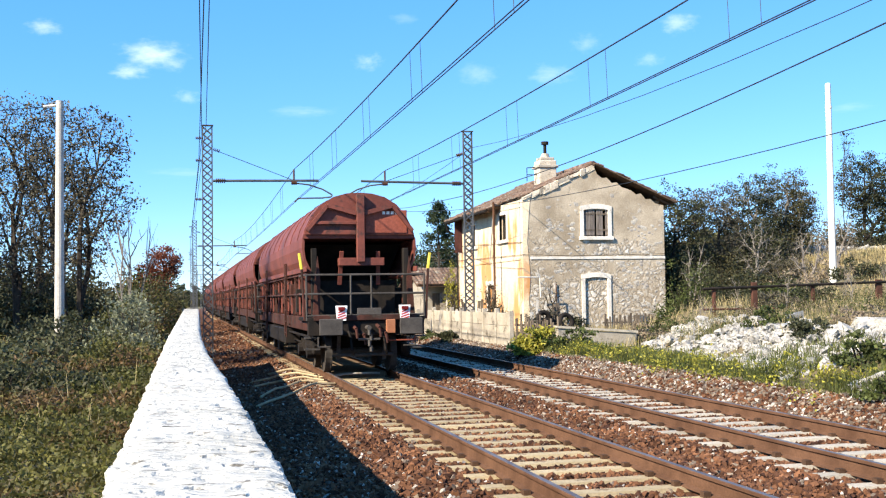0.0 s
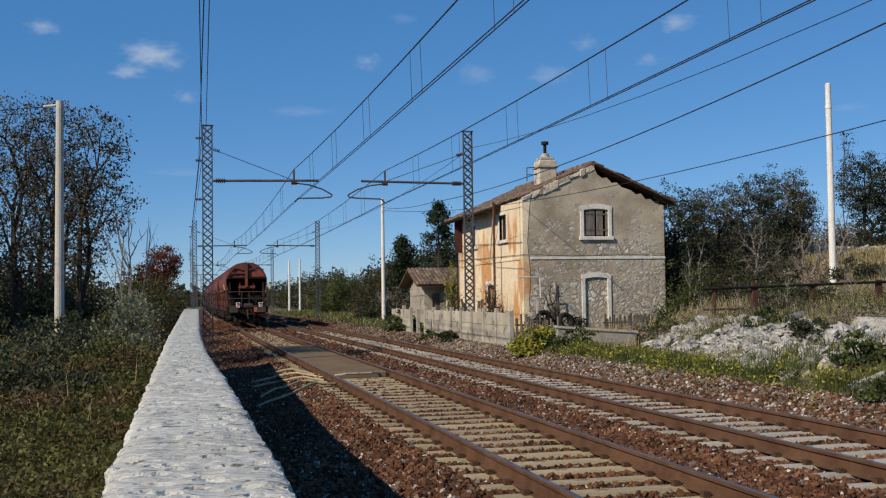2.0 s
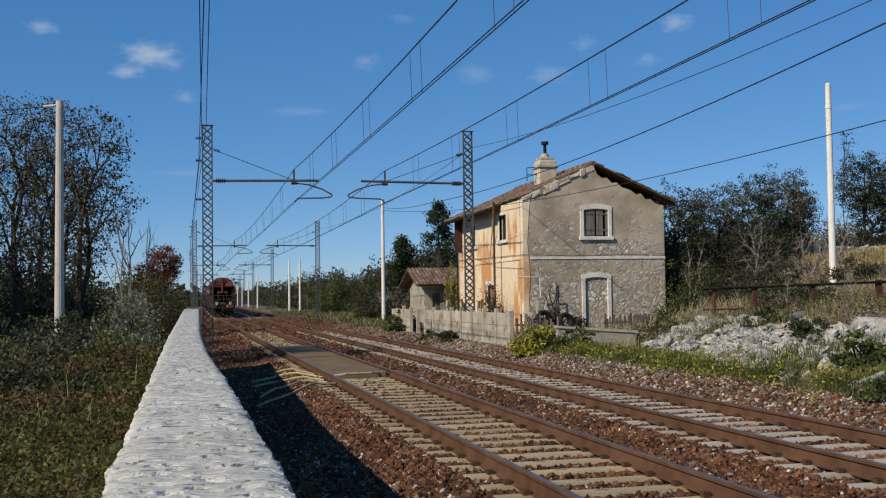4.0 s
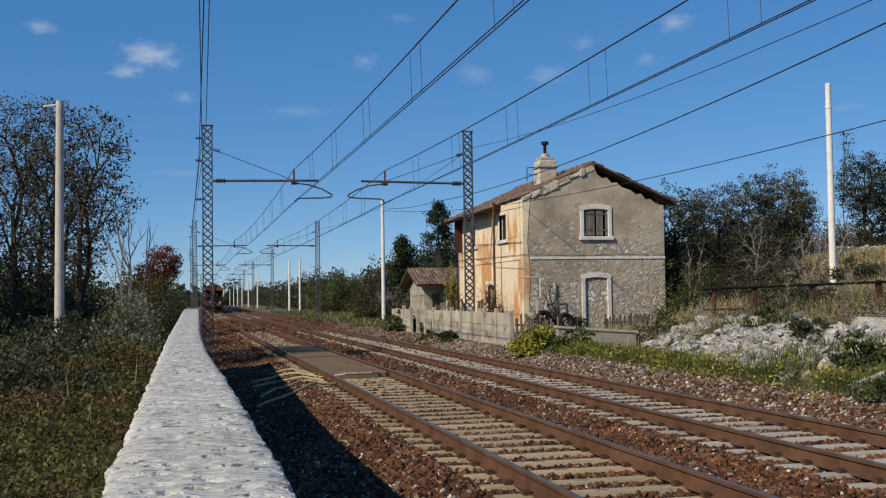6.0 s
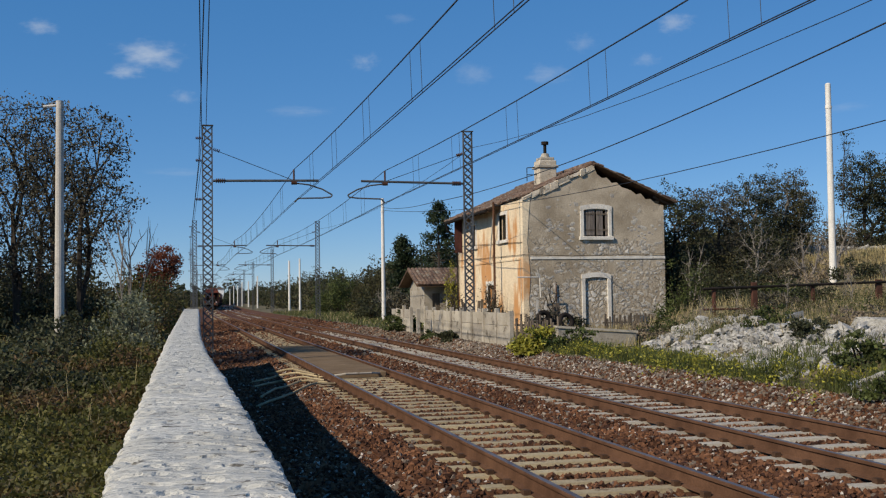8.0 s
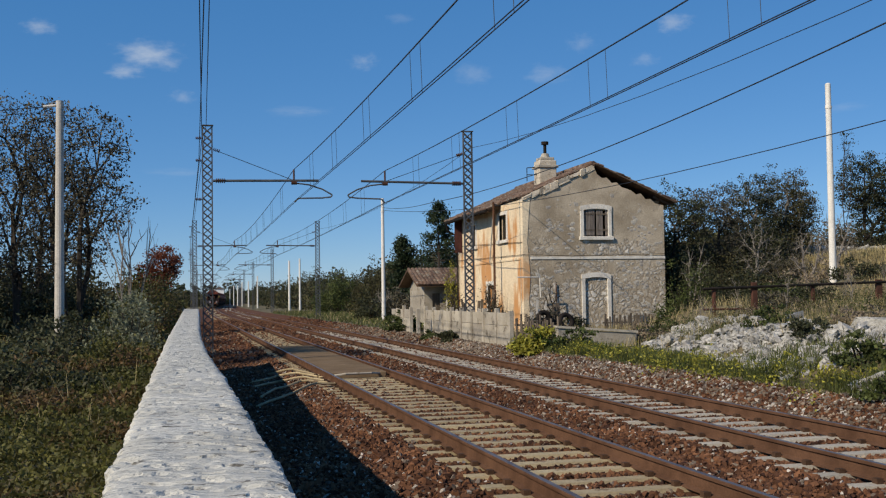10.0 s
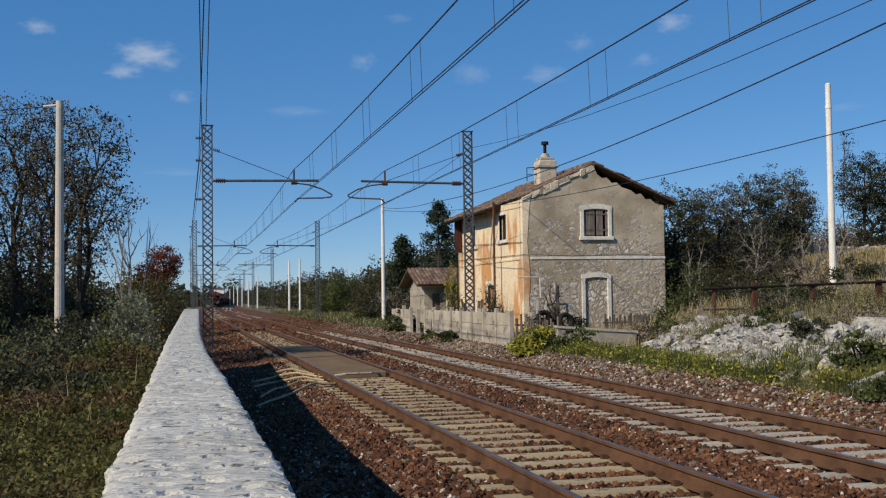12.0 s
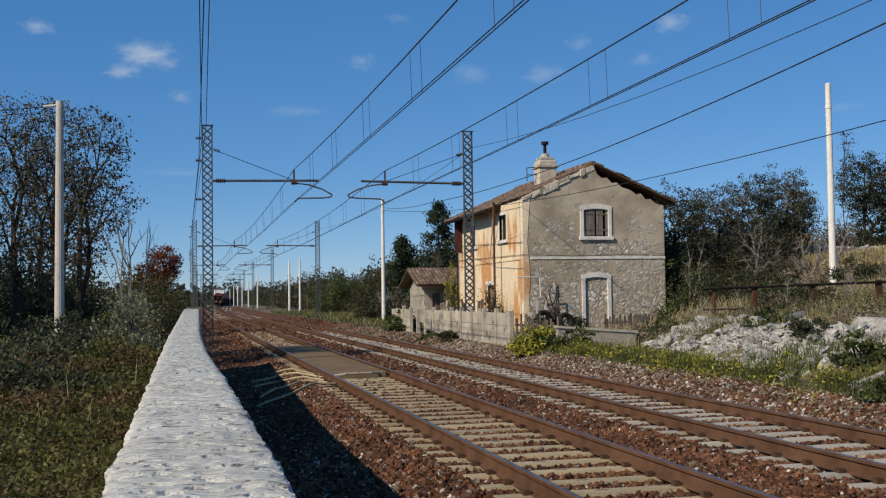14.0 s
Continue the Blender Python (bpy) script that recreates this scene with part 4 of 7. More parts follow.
def build_yard():
    f = base("concrete_fence", "pale weathered concrete panel fence beside the line", "fence")
    y = 32.8
    k = 0
    while y < 51.5:
        z1 = 1.15 + 0.035 * math.sin(k * 1.9)
        bm = bmesh.new()
        box(bm, 10.12, 10.28, y - 0.075, y + 0.075, -0.3, z1 + 0.05 + 0.04 * (k % 3), 0.015)
        part("post", bm, M_FENCE, f)
        if k not in (9, 8):
            for j in range(3):
                bm = bmesh.new()
                box(bm, 10.17, 10.235, y + 0.08, y + 1.47, -0.12 + j * 0.42, -0.12 + j * 0.42 + 0.41, 0.01)
                part("panel", bm, M_FENCE, f)
        y += 1.55
        k += 1
    p = base("picket_fence", "dark rotten wooden picket fence, uneven and leaning", "fence")
    for s in np.linspace(0.03, 1, 16):
        x, yy = 10.25 + 0.72 * s, 32.65 - 2.1 * s
        bm = bmesh.new()
        strip(bm, (x, yy, -0.1), (x + rng.normal(0, 0.04), yy + rng.normal(0, 0.03), 0.95 + rng.normal(0, 0.08)), 0.075, 0.025, (0.3, -1, 0))
        part("picket", bm, M_OLDWOOD, p)
    for z in (0.35, 0.75):
        bm = bmesh.new()
        strip(bm, (10.29, 32.67, z), (11.0, 30.6, z), 0.035, 0.07, (1, 0.3, 0))
        part("rail", bm, M_OLDWOOD, p)
    p = base("picket_fence", "low grey wooden picket fence before the walled-up door", "fence")
    for x in np.arange(17.2, 19.6, 0.13):
        bm = bmesh.new()
        strip(bm, (x, 42.0, -0.1), (x + rng.normal(0, 0.03), 42.0, 0.78 + rng.normal(0, 0.08)), 0.085, 0.025, (1, 0, 0))
        part("picket", bm, M_OLDWOOD, p)
    for z in (0.1, 0.5):
        bm = bmesh.new()
        strip(bm, (17.1, 42.04, z), (19.7, 42.04, z), 0.04, 0.07, (0, 1, 0))
        part("rail", bm, M_OLDWOOD, p)
    for x, y, z, r, tilt in ((15.1, 41.0, 0.62, 0.28, 75), (14.5, 41.2, 0.5, 0.3, 45), (14.25, 41.3, 0.72, 0.28, 82)):
        seg, tube = 20, 8
        V = [((r + 0.1 * math.cos(b)) * math.cos(a), (r + 0.1 * math.cos(b)) * math.sin(a), 0.09 * math.sin(b)) for a in np.arange(seg) * 2 * math.pi / seg for b in np.arange(tube) * 2 * math.pi / tube]
        F = [(i * tube + j, i * tube + (j + 1) % tube, (i + 1) % seg * tube + (j + 1) % tube, (i + 1) % seg * tube + j) for i in range(seg) for j in range(tube)]
        ty = raw("old_tyre", V, F, M_DARK, smooth=True)
        ty.matrix_basis = pose(x, y, z, tilt, 0, 15)
        tagged(ty, "old black tyre leaning in the overgrown yard", "tyre", "old tyres")
    w = base("yard_wall", "low broken concrete yard wall with a sloping top", "wall")
    bm = bmesh.new()
    prism(bm, [(10.9, -0.3), (13.42, -0.3), (13.42, 0.5), (12.4, 0.56), (11.7, 0.63), (10.9, 0.70)], 30.3, 30.55, lambda u, v, q: (u, q, v))
    part("wall_body", bm, M_FENCE, w)
    bm = bmesh.new()
    prism(bm, [(10.86, 0.70), (13.46, 0.5), (13.46, 0.57), (10.86, 0.77)], 30.26, 30.59, lambda u, v, q: (u, q, v))
    part("coping", bm, M_FENCE, w)
    # pale boards left standing in the yard
    r = np.random.default_rng(12)
    g = "old boards in the yard"
    for x, y, h in ([(14.25 + 0.16 * k, 42.7 + 0.05 * (k % 3), 1.0 + 0.5 * math.sin(k * 1.7) ** 2) for k in range(9)] + [(12.3 + 0.17 * k, 47.4 + 0.1 * (k % 2), 1.1 + 0.5 * math.sin(k * 2.3) ** 2) for k in range(8)]):
        bm = bmesh.new()
        lean = r.normal(0, 0.16)
        strip(bm, (x, y, 0.0), (x + lean, y + 0.15, h), r.uniform(0.08, 0.16), 0.025, (1, 0, 0))
        tagged(link("board", bm, M_POLE_OLD if r.random() < 0.6 else M_OLDWOOD), "weathered pale board leaning in the overgrown yard", "board", g)
    # shed by the fence
    s = base("shed", "low tumbledown shed with a sloping tiled roof", "shed")
    ridge_y, ridge_z, pitch = 58.9, 3.2, 0.37
    bm = bmesh.new()
    hole = [(13.25, 13.7, -0.4, 1.9)]
    panel_boxes(bm, 12.8, 17.2, -0.5, 2.3, hole, lambda a, b, c, d: box(bm, a, b, 57.0, 57.25, c, d))
    box(bm, 12.8, 17.2, 60.6, 60.8, -0.5, 2.3)
    for x in (12.8, 17.0):
        prism(bm, [(57.25, -0.5), (60.6, -0.5), (60.6, 2.35), (ridge_y, 3.05), (57.25, 2.35)], x, x + 0.2, lambda u, v, q: (q, u, v))
    part("shed_wall", bm, M_FENCE, s, "flaking pale plaster wall")
    bm = bmesh.new()
    box(bm, 13.27, 13.68, 57.08, 57.12, -0.4, 1.88, 0.01)
    part("shed_door", bm, M_OLDWOOD, s)
    bm = bmesh.new()
    box(bm, 14.0, 14.6, 56.9, 56.96, 0.2, 2.0, 0.01)
    part("leaning_panel", bm, M_TRIM, s, "pale sheet leaning on the shed wall")
    for ye in (56.4, 61.4):
        V, F = [], []
        for c in range(7):
            for k in range(25):
                ya, yb = ridge_y + (ye - ridge_y) * c / 7, ridge_y + (ye - ridge_y) * (c + 1.2) / 7
                za, zb = ridge_z + 0.1 - pitch * abs(ya - ridge_y), ridge_z + 0.13 - pitch * abs(yb - ridge_y)
                xc = 12.35 + 0.21 * k
                bi = len(V)
                for yy, zz in ((ya, za), (yb, zb)):
                    for q in range(5):
                        an = math.pi * q / 4
                        V.append((xc - 0.1 * math.cos(an), yy, zz + 0.07 * math.sin(an)))
                F += [(bi + q, bi + q + 1, bi + 6 + q, bi + 5 + q) for q in range(4)] + [(bi + 5, bi + 6, bi + 7, bi + 8, bi + 9)]
        tagged(raw("roof_tiles", V, F, M_TILE, s), kind="stuff")
        bm = bmesh.new()
        drop = pitch * abs(ye - ridge_y)
        prism(bm, [(ridge_y, ridge_z - 0.02), (ye, ridge_z - 0.02 - drop), (ye, ridge_z + 0.05 - drop), (ridge_y, ridge_z + 0.05)], 12.25, 17.5, lambda u, v, q: (q, u, v))
        part("roof_boarding", bm, M_ROOFWOOD, s)
    # pipe rail fence on the bank
    r = base("pipe_fence", "rusty post-and-rail fence with a dark top cable on the bank", "fence")
    for x, w, up in ((15.09, 0.045, 1.85), (16.4, 0.085, 1.98), (18.35, 0.05, 1.92), (20.62, 0.10, 2.02), (22.9, 0.06, 1.95), (25.2, 0.06, 1.98)):
        bm = bmesh.new()
        box(bm, x - w, x + w, 28.45, 28.55, 0.2, up, 0.01)
        part("post", bm, M_FENCE_RUST, r)
    for z0, z1, rad, m in ((1.80, 2.05, 0.04, M_DARK), (1.2, 1.22, 0.03, M_FENCE_RUST)):
        bm = bmesh.new()
        rod(bm, (14.7, 28.43, z0), (25.4, 28.43, z1), rad, n=8)
        part("rail", bm, m, r)


build_yard()

# ---- plants ----
def leaf_quads(c, size, up=0.35, slim=0.55):
    """Pointed leaves at the places c: one four-cornered, slightly folded face each."""
    n = len(c)
    a = rng.normal(size=(n, 3))
    a /= np.linalg.norm(a, axis=1)[:, None]
    nrm = rng.normal(size=(n, 3)) + np.array([0, 0, up * 2.5])
    b = np.cross(nrm, a)
    b /= np.linalg.norm(b, axis=1)[:, None] + 1e-9
    s = size * rng.uniform(0.6, 1.35, (n, 1))
    v = np.stack([c - a * s, c + b * s * slim, c + a * s, c - b * s * slim], axis=1).reshape(-1, 3)
    return v, np.arange(4 * n).reshape(-1, 4)


def blade_quads(c, height, lean=0.35, w=0.012):
    n = len(c)
    ang = rng.uniform(0, 2 * math.pi, n)
    d = np.c_[np.cos(ang), np.sin(ang), np.zeros(n)] * w
    h = height * rng.uniform(0.5, 1.3, n)
    tip = c + np.c_[rng.normal(0, lean, (n, 2)) * h[:, None], h]
    v = np.stack([c - d, c + d, tip + d * 0.25, tip - d * 0.25], axis=1).reshape(-1, 3)
    return v, np.arange(4 * n).reshape(-1, 4)


def tubes(segs, sides=5):
    """Tapered round limbs from a list of (start, end, radius, radius)."""
    p = np.array([s[0] for s in segs], float)
    q = np.array([s[1] for s in segs], float)
    r0 = np.array([s[2] for s in segs])
    r1 = np.array([s[3] for s in segs])
    d = q - p
    d /= np.linalg.norm(d, axis=1)[:, None] + 1e-9
    ref = np.where(np.abs(d[:, 2:3]) < 0.9, np.array([[0, 0, 1.0]]), np.array([[1.0, 0, 0]]))
    u = np.cross(d, ref)
    u /= np.linalg.norm(u, axis=1)[:, None] + 1e-9
    w = np.cross(d, u)
    an = np.arange(sides) * 2 * math.pi / sides
    ring = u[:, None] * np.cos(an)[None, :, None] + w[:, None] * np.sin(an)[None, :, None]
    v = np.concatenate([p[:, None] + ring * r0[:, None, None], q[:, None] + ring * r1[:, None, None]], axis=1)
    n = len(segs)
    k = np.arange(sides)
    f = np.stack([k, (k + 1) % sides, (k + 1) % sides + sides, k + sides], axis=1)
    f = (f[None] + (np.arange(n) * 2 * sides)[:, None, None]).reshape(-1, 4)
    return v.reshape(-1, 3), f


def crown_tree(label, x, y, blobs, n_tips, per_tip, leaf, leaf_m, r=0.1, jitter=(0.15, 0.15, 0.08), bark=M_BARK, twig=0.006, name="tree"):
    """A tree whose limbs fork again and again towards the places that its crown fills; blobs: centre and radii of the crown's masses."""
    z = float(terrain(x, y))
    t = base(name, label, name, pose(x, y, z), "trees")
    tips = []
    share = np.array([b[3] * b[4] * b[5] for b in blobs])
    for b, k in zip(blobs, np.maximum(3, n_tips * share / share.sum()).astype(int)):
        d = rng.normal(size=(k, 3))
        d /= np.linalg.norm(d, axis=1)[:, None]
        tips.append(np.array(b[:3]) - (x, y, z) + d * rng.uniform(0.15, 1.0, (k, 1)) ** 0.45 * np.array(b[3:]) * rng.uniform(0.85, 1.12, (k, 1)))
    tips = np.concatenate(tips)
    segs = []

    def fork(p, pts, back):
        n = len(pts)
        rad = min(r, twig * n ** 0.52)
        if n <= 2:
            for q in pts:
                m = (p + q) / 2 + rng.normal(0, 0.05, 3) * np.linalg.norm(q - p)
                segs.append((p, m, rad, rad * 0.7))
                segs.append((m, q, rad * 0.7, twig * 0.45))
            return
        mid = pts.mean(axis=0)
        step = (mid - p) * (0.42 if back else 0.30) + rng.normal(0, 0.05, 3) * np.linalg.norm(mid - p)
        q = p + step
        segs.append((p, q, rad, min(rad, min(r, twig * n ** 0.52) * 0.9)))
        u = np.linalg.svd(pts - mid, full_matrices=False)[2][0] + rng.normal(0, 0.25, 3)
        side = (pts - mid) @ u > rng.normal(0, 0.1)
        if side.all() or not side.any():
            side = np.arange(n) % 2 == 0
        fork(q, pts[side], True)
        fork(q, pts[~side], True)

    fork(np.array([0, 0, -0.25]), tips, False)
    v, f = tubes(segs, 5)
    raw("trunk", v, f, bark, t)
    if per_tip:
        c = np.repeat(tips, per_tip, axis=0)
        v, f = leaf_quads(c + rng.normal(0, 1, c.shape) * np.array(jitter), leaf, 0.6)
        raw("crown", v, f, leaf_m, t)
    return t


def clumps(n, radii, per, spread, low=0.0):
    """Places of leaves in uneven clumps that fill an egg of these radii, standing on its lower end."""
    m = max(3, n // per)
    d = rng.normal(size=(m, 3))
    d /= np.linalg.norm(d, axis=1)[:, None]
    d[:, 2] = np.where(d[:, 2] < low, -d[:, 2] * 0.6, d[:, 2])
    rad = rng.uniform(0.3, 1.0, (m, 1)) ** 0.5 * (1 + 0.12 * np.clip(rng.normal(size=(m, 1)), -1.5, 1.2))
    c = d * rad * np.array(radii)
    c = np.repeat(c, n // m + 1, axis=0)[:n]
    return c + rng.normal(0, 1, c.shape) * np.array(spread)


def bush(label, x, y, rx, ry, h, n, leaf, leaf_m, z=None, name="bush", up=0.35, stems=14):
    z = float(terrain(x, y)) if z is None else z
    t = base(name, label, name, pose(x, y, z), "bushes")
    c = clumps(n, (rx, ry, h * 0.95), 45, (rx * 0.115, ry * 0.115, h * 0.055))
    c[:, 2] = np.abs(c[:, 2]) + 0.02
    v, f = leaf_quads(c, leaf, up)
    raw("foliage", v, f, leaf_m, t)
    segs = []
    for k in range(stems):
        e = np.array([rng.uniform(-0.62, 0.62) * rx, rng.uniform(-0.62, 0.62) * ry, h * rng.uniform(0.4, 0.8)])
        b = e * np.array([0.25, 0.25, 0]) - np.array([0, 0, 0.1])
        m = (b + e) / 2 + rng.normal(0, 0.06, 3)
        segs += [(b, m, 0.02 + 0.006 * h, 0.012 + 0.003 * h), (m, e, 0.012 + 0.003 * h, 0.004)]
    v, f = tubes(segs, 4)
    tagged(raw("branchwork", v, f, M_BARK, t), kind="stuff")
    return t


def undergrowth():
    # leafy creepers left of the parapet
    n = 300000
    y = -8.0 + 38 * rng.random(n) ** 1.05
    x = -0.3 - (2.2 + 0.3 * np.abs(y)) * rng.random(n)
    top = 0.16 + 0.22 * np.clip(bumps(x, y, 1.6) + 0.4, 0, 1.4) + 0.25 * smooth01(-x, 1.2, 4)
    c = np.c_[x, y, terrain(x, y) + top * rng.random(n) ** 0.6]
    v, f = leaf_quads(c, (0.0115 + 0.0013 * np.abs(y))[:, None], 0.5, 0.6)
    tagged(raw("undergrowth", v, f, M_LEAF_IVY), "dense green and brown creepers and brambles beside the wall", "undergrowth", kind="stuff")
    n = 200
    y = 9 + 20 * rng.random(n)
    x = -0.4 - 0.3 * y * rng.random(n)
    c = np.c_[x, y, terrain(x, y) + 0.05]
    v, f = blade_quads(c, 0.5, 0.3, 0.005)
    tagged(raw("dry_stalks", v, f, M_GRASS), "thin dry stalks among the creepers", "grass", kind="stuff")


undergrowth()


def left_plants():
    for x, y, rx, ry, h, n, leaf, m, label in (
            (-2.2, 15.5, 1.1, 1.4, 0.85, 5200, 0.038, M_LEAF_DARK, "dark green bramble bush among the creepers"),
            (-4.0, 17.5, 1.5, 1.6, 1.0, 6000, 0.042, M_LEAF_DARK, "dark green bramble bush among the creepers"),
            (-3.0, 22.0, 1.6, 1.6, 1.05, 6000, 0.045, M_LEAF_DARK, "dark dense bush at the foot of the pole"),
            (-5.6, 21.5, 1.8, 1.8, 1.2, 6000, 0.048, M_LEAF_SAGE, "dusty grey-green bush under the trees"),
            (-1.3, 20.5, 0.75, 1.4, 0.9, 4200, 0.036, M_LEAF_IVY, "browning shrub leaning towards the wall"),
            (-1.3, 26.0, 0.85, 1.5, 1.75, 5200, 0.042, M_LEAF_SAGE, "pale grey-green shrub beside the wall"),
            (-2.6, 26.5, 0.9, 1.2, 1.3, 4200, 0.042, M_LEAF_DARK, "dark shrub beside the pale one"),
            (-1.5, 31.5, 1.2, 2.0, 1.75, 5000, 0.045, M_LEAF_IVY, "browning shrub beside the end of the wall"),
            (-3.6, 30.0, 1.6, 1.8, 1.4, 4800, 0.05, M_LEAF_DARK, "dark shrub under the trees"),
            (-6.6, 27.0, 2.2, 2.2, 1.5, 6200, 0.052, M_LEAF_DARK, "dark dense bush under the trees"),
            (-4.8, 37.0, 2.0, 1.6, 3.3, 8200, 0.06, M_LEAF_DARK, "dark shrub under the trees"),
            (-6.6, 43.0, 2.4, 2.0, 4.2, 8000, 0.07, M_LEAF_DARK, "tall dark shrub behind the trees"),
            (-7.2, 39.0, 2.4, 2.0, 3.4, 7200, 0.06, M_LEAF_DARK, "tall dark shrub under the trees"),
            (-2.9, 37.0, 1.2, 1.8, 1.9, 4200, 0.05, M_LEAF_OLIVE, "brownish shrub beside the line"),
            (-1.6, 40.0, 1.5, 3.0, 2.3, 6200, 0.055, M_LEAF_IVY, "browning shrub along the line"),
            (-3.8, 43.0, 2.2, 3.0, 3.1, 7600, 0.06, M_LEAF_OLIVE, "brown-green shrub along the line"),
            (-1.9, 50.0, 1.7, 4.0, 2.9, 6600, 0.06, M_LEAF_IVY, "browning shrub along the line"),
            (-1.6, 60.0, 1.6, 1.6, 2.9, 6000, 0.06, M_LEAF_OLIVE, "brown-green bush below the russet tree"),
            (-2.6, 72.0, 2.4, 7.0, 3.2, 4000, 0.12, M_LEAF_IVY, "browning hedge along the line"),
            (-3.0, 95.0, 2.6, 12.0, 3.0, 3800, 0.15, M_LEAF_DARK, "dark hedge along the line"),
            (-3.4, 125.0, 2.8, 16.0, 3.2, 3600, 0.2, M_LEAF_IVY, "browning hedge along the line")):
        bush(label, x, y, rx, ry, h, n, leaf, m)
    for x, y, r, blobs, n in (
            (-2.75, 32.0, 0.085, ((-2.5, 32.0, 5.6, 1.2, 1.2, 1.8), (-2.15, 32.0, 4.5, 0.85, 1.0, 1.0), (-2.9, 32.2, 3.2, 0.9, 0.9, 1.1)), 300),
            (-3.6, 32.8, 0.10, ((-3.7, 32.8, 5.9, 1.35, 1.4, 1.9), (-3.5, 32.6, 3.6, 1.2, 1.0, 1.7)), 340),
            (-4.75, 33.4, 0.11, ((-5.0, 33.4, 6.0, 1.4, 1.4, 1.95), (-4.8, 33.2, 3.4, 1.3, 1.0, 1.8)), 350),
            (-6.3, 34.5, 0.11, ((-6.5, 34.5, 5.9, 1.5, 1.4, 2.0), (-6.2, 34.5, 3.4, 1.4, 1.2, 1.9)), 300),
            (-4.2, 37.5, 0.10, ((-4.2, 37.5, 4.6, 1.7, 1.4, 2.6),), 300)):
        crown_tree("slender tree with thinning grey-brown autumn leaves", x, y, blobs, n, 14, 0.05, M_LEAF_AUTUMN, r)
    # unseen trees, added left of the row to cast shade on its lower part
    for x, y, h in ((-8.3, 30.5, 6.8), (-9.6, 27.0, 7.2), (-10.8, 31.0, 7.4), (-8.8, 34.0, 6.6)):
        crown_tree("unseen leafy tree added to shade the row beside the line", x, y, ((x, y, h - 1.9, 1.7, 1.6, 1.9), (x, y, 2.9, 1.3, 1.3, 1.5)), 220, 22, 0.07, M_LEAF_AUTUMN, 0.11)
    crown_tree("russet autumn tree with a rounded top", -1.3, 62.0, ((-1.1, 62.0, 3.75, 1.05, 1.0, 1.1), (-1.7, 62.0, 3.0, 1.2, 1.0, 0.9)), 240, 30, 0.065, M_LEAF_RED, 0.08)
    for x, y, blobs, n in ((-1.75, 32.0, ((-1.6, 32.0, 3.8, 0.62, 0.5, 1.2),), 34), (-1.5, 33.0, ((-0.85, 33.0, 3.8, 0.28, 0.3, 0.75),), 9), (-2.1, 31.5, ((-2.0, 31.5, 3.5, 0.6, 0.5, 1.2),), 30)):
        crown_tree("bare twiggy sapling beside the wall", x, y, blobs, n, 0, 0.04, M_LEAF_AUTUMN, 0.03, bark=M_TWIG, twig=0.007)


left_plants()


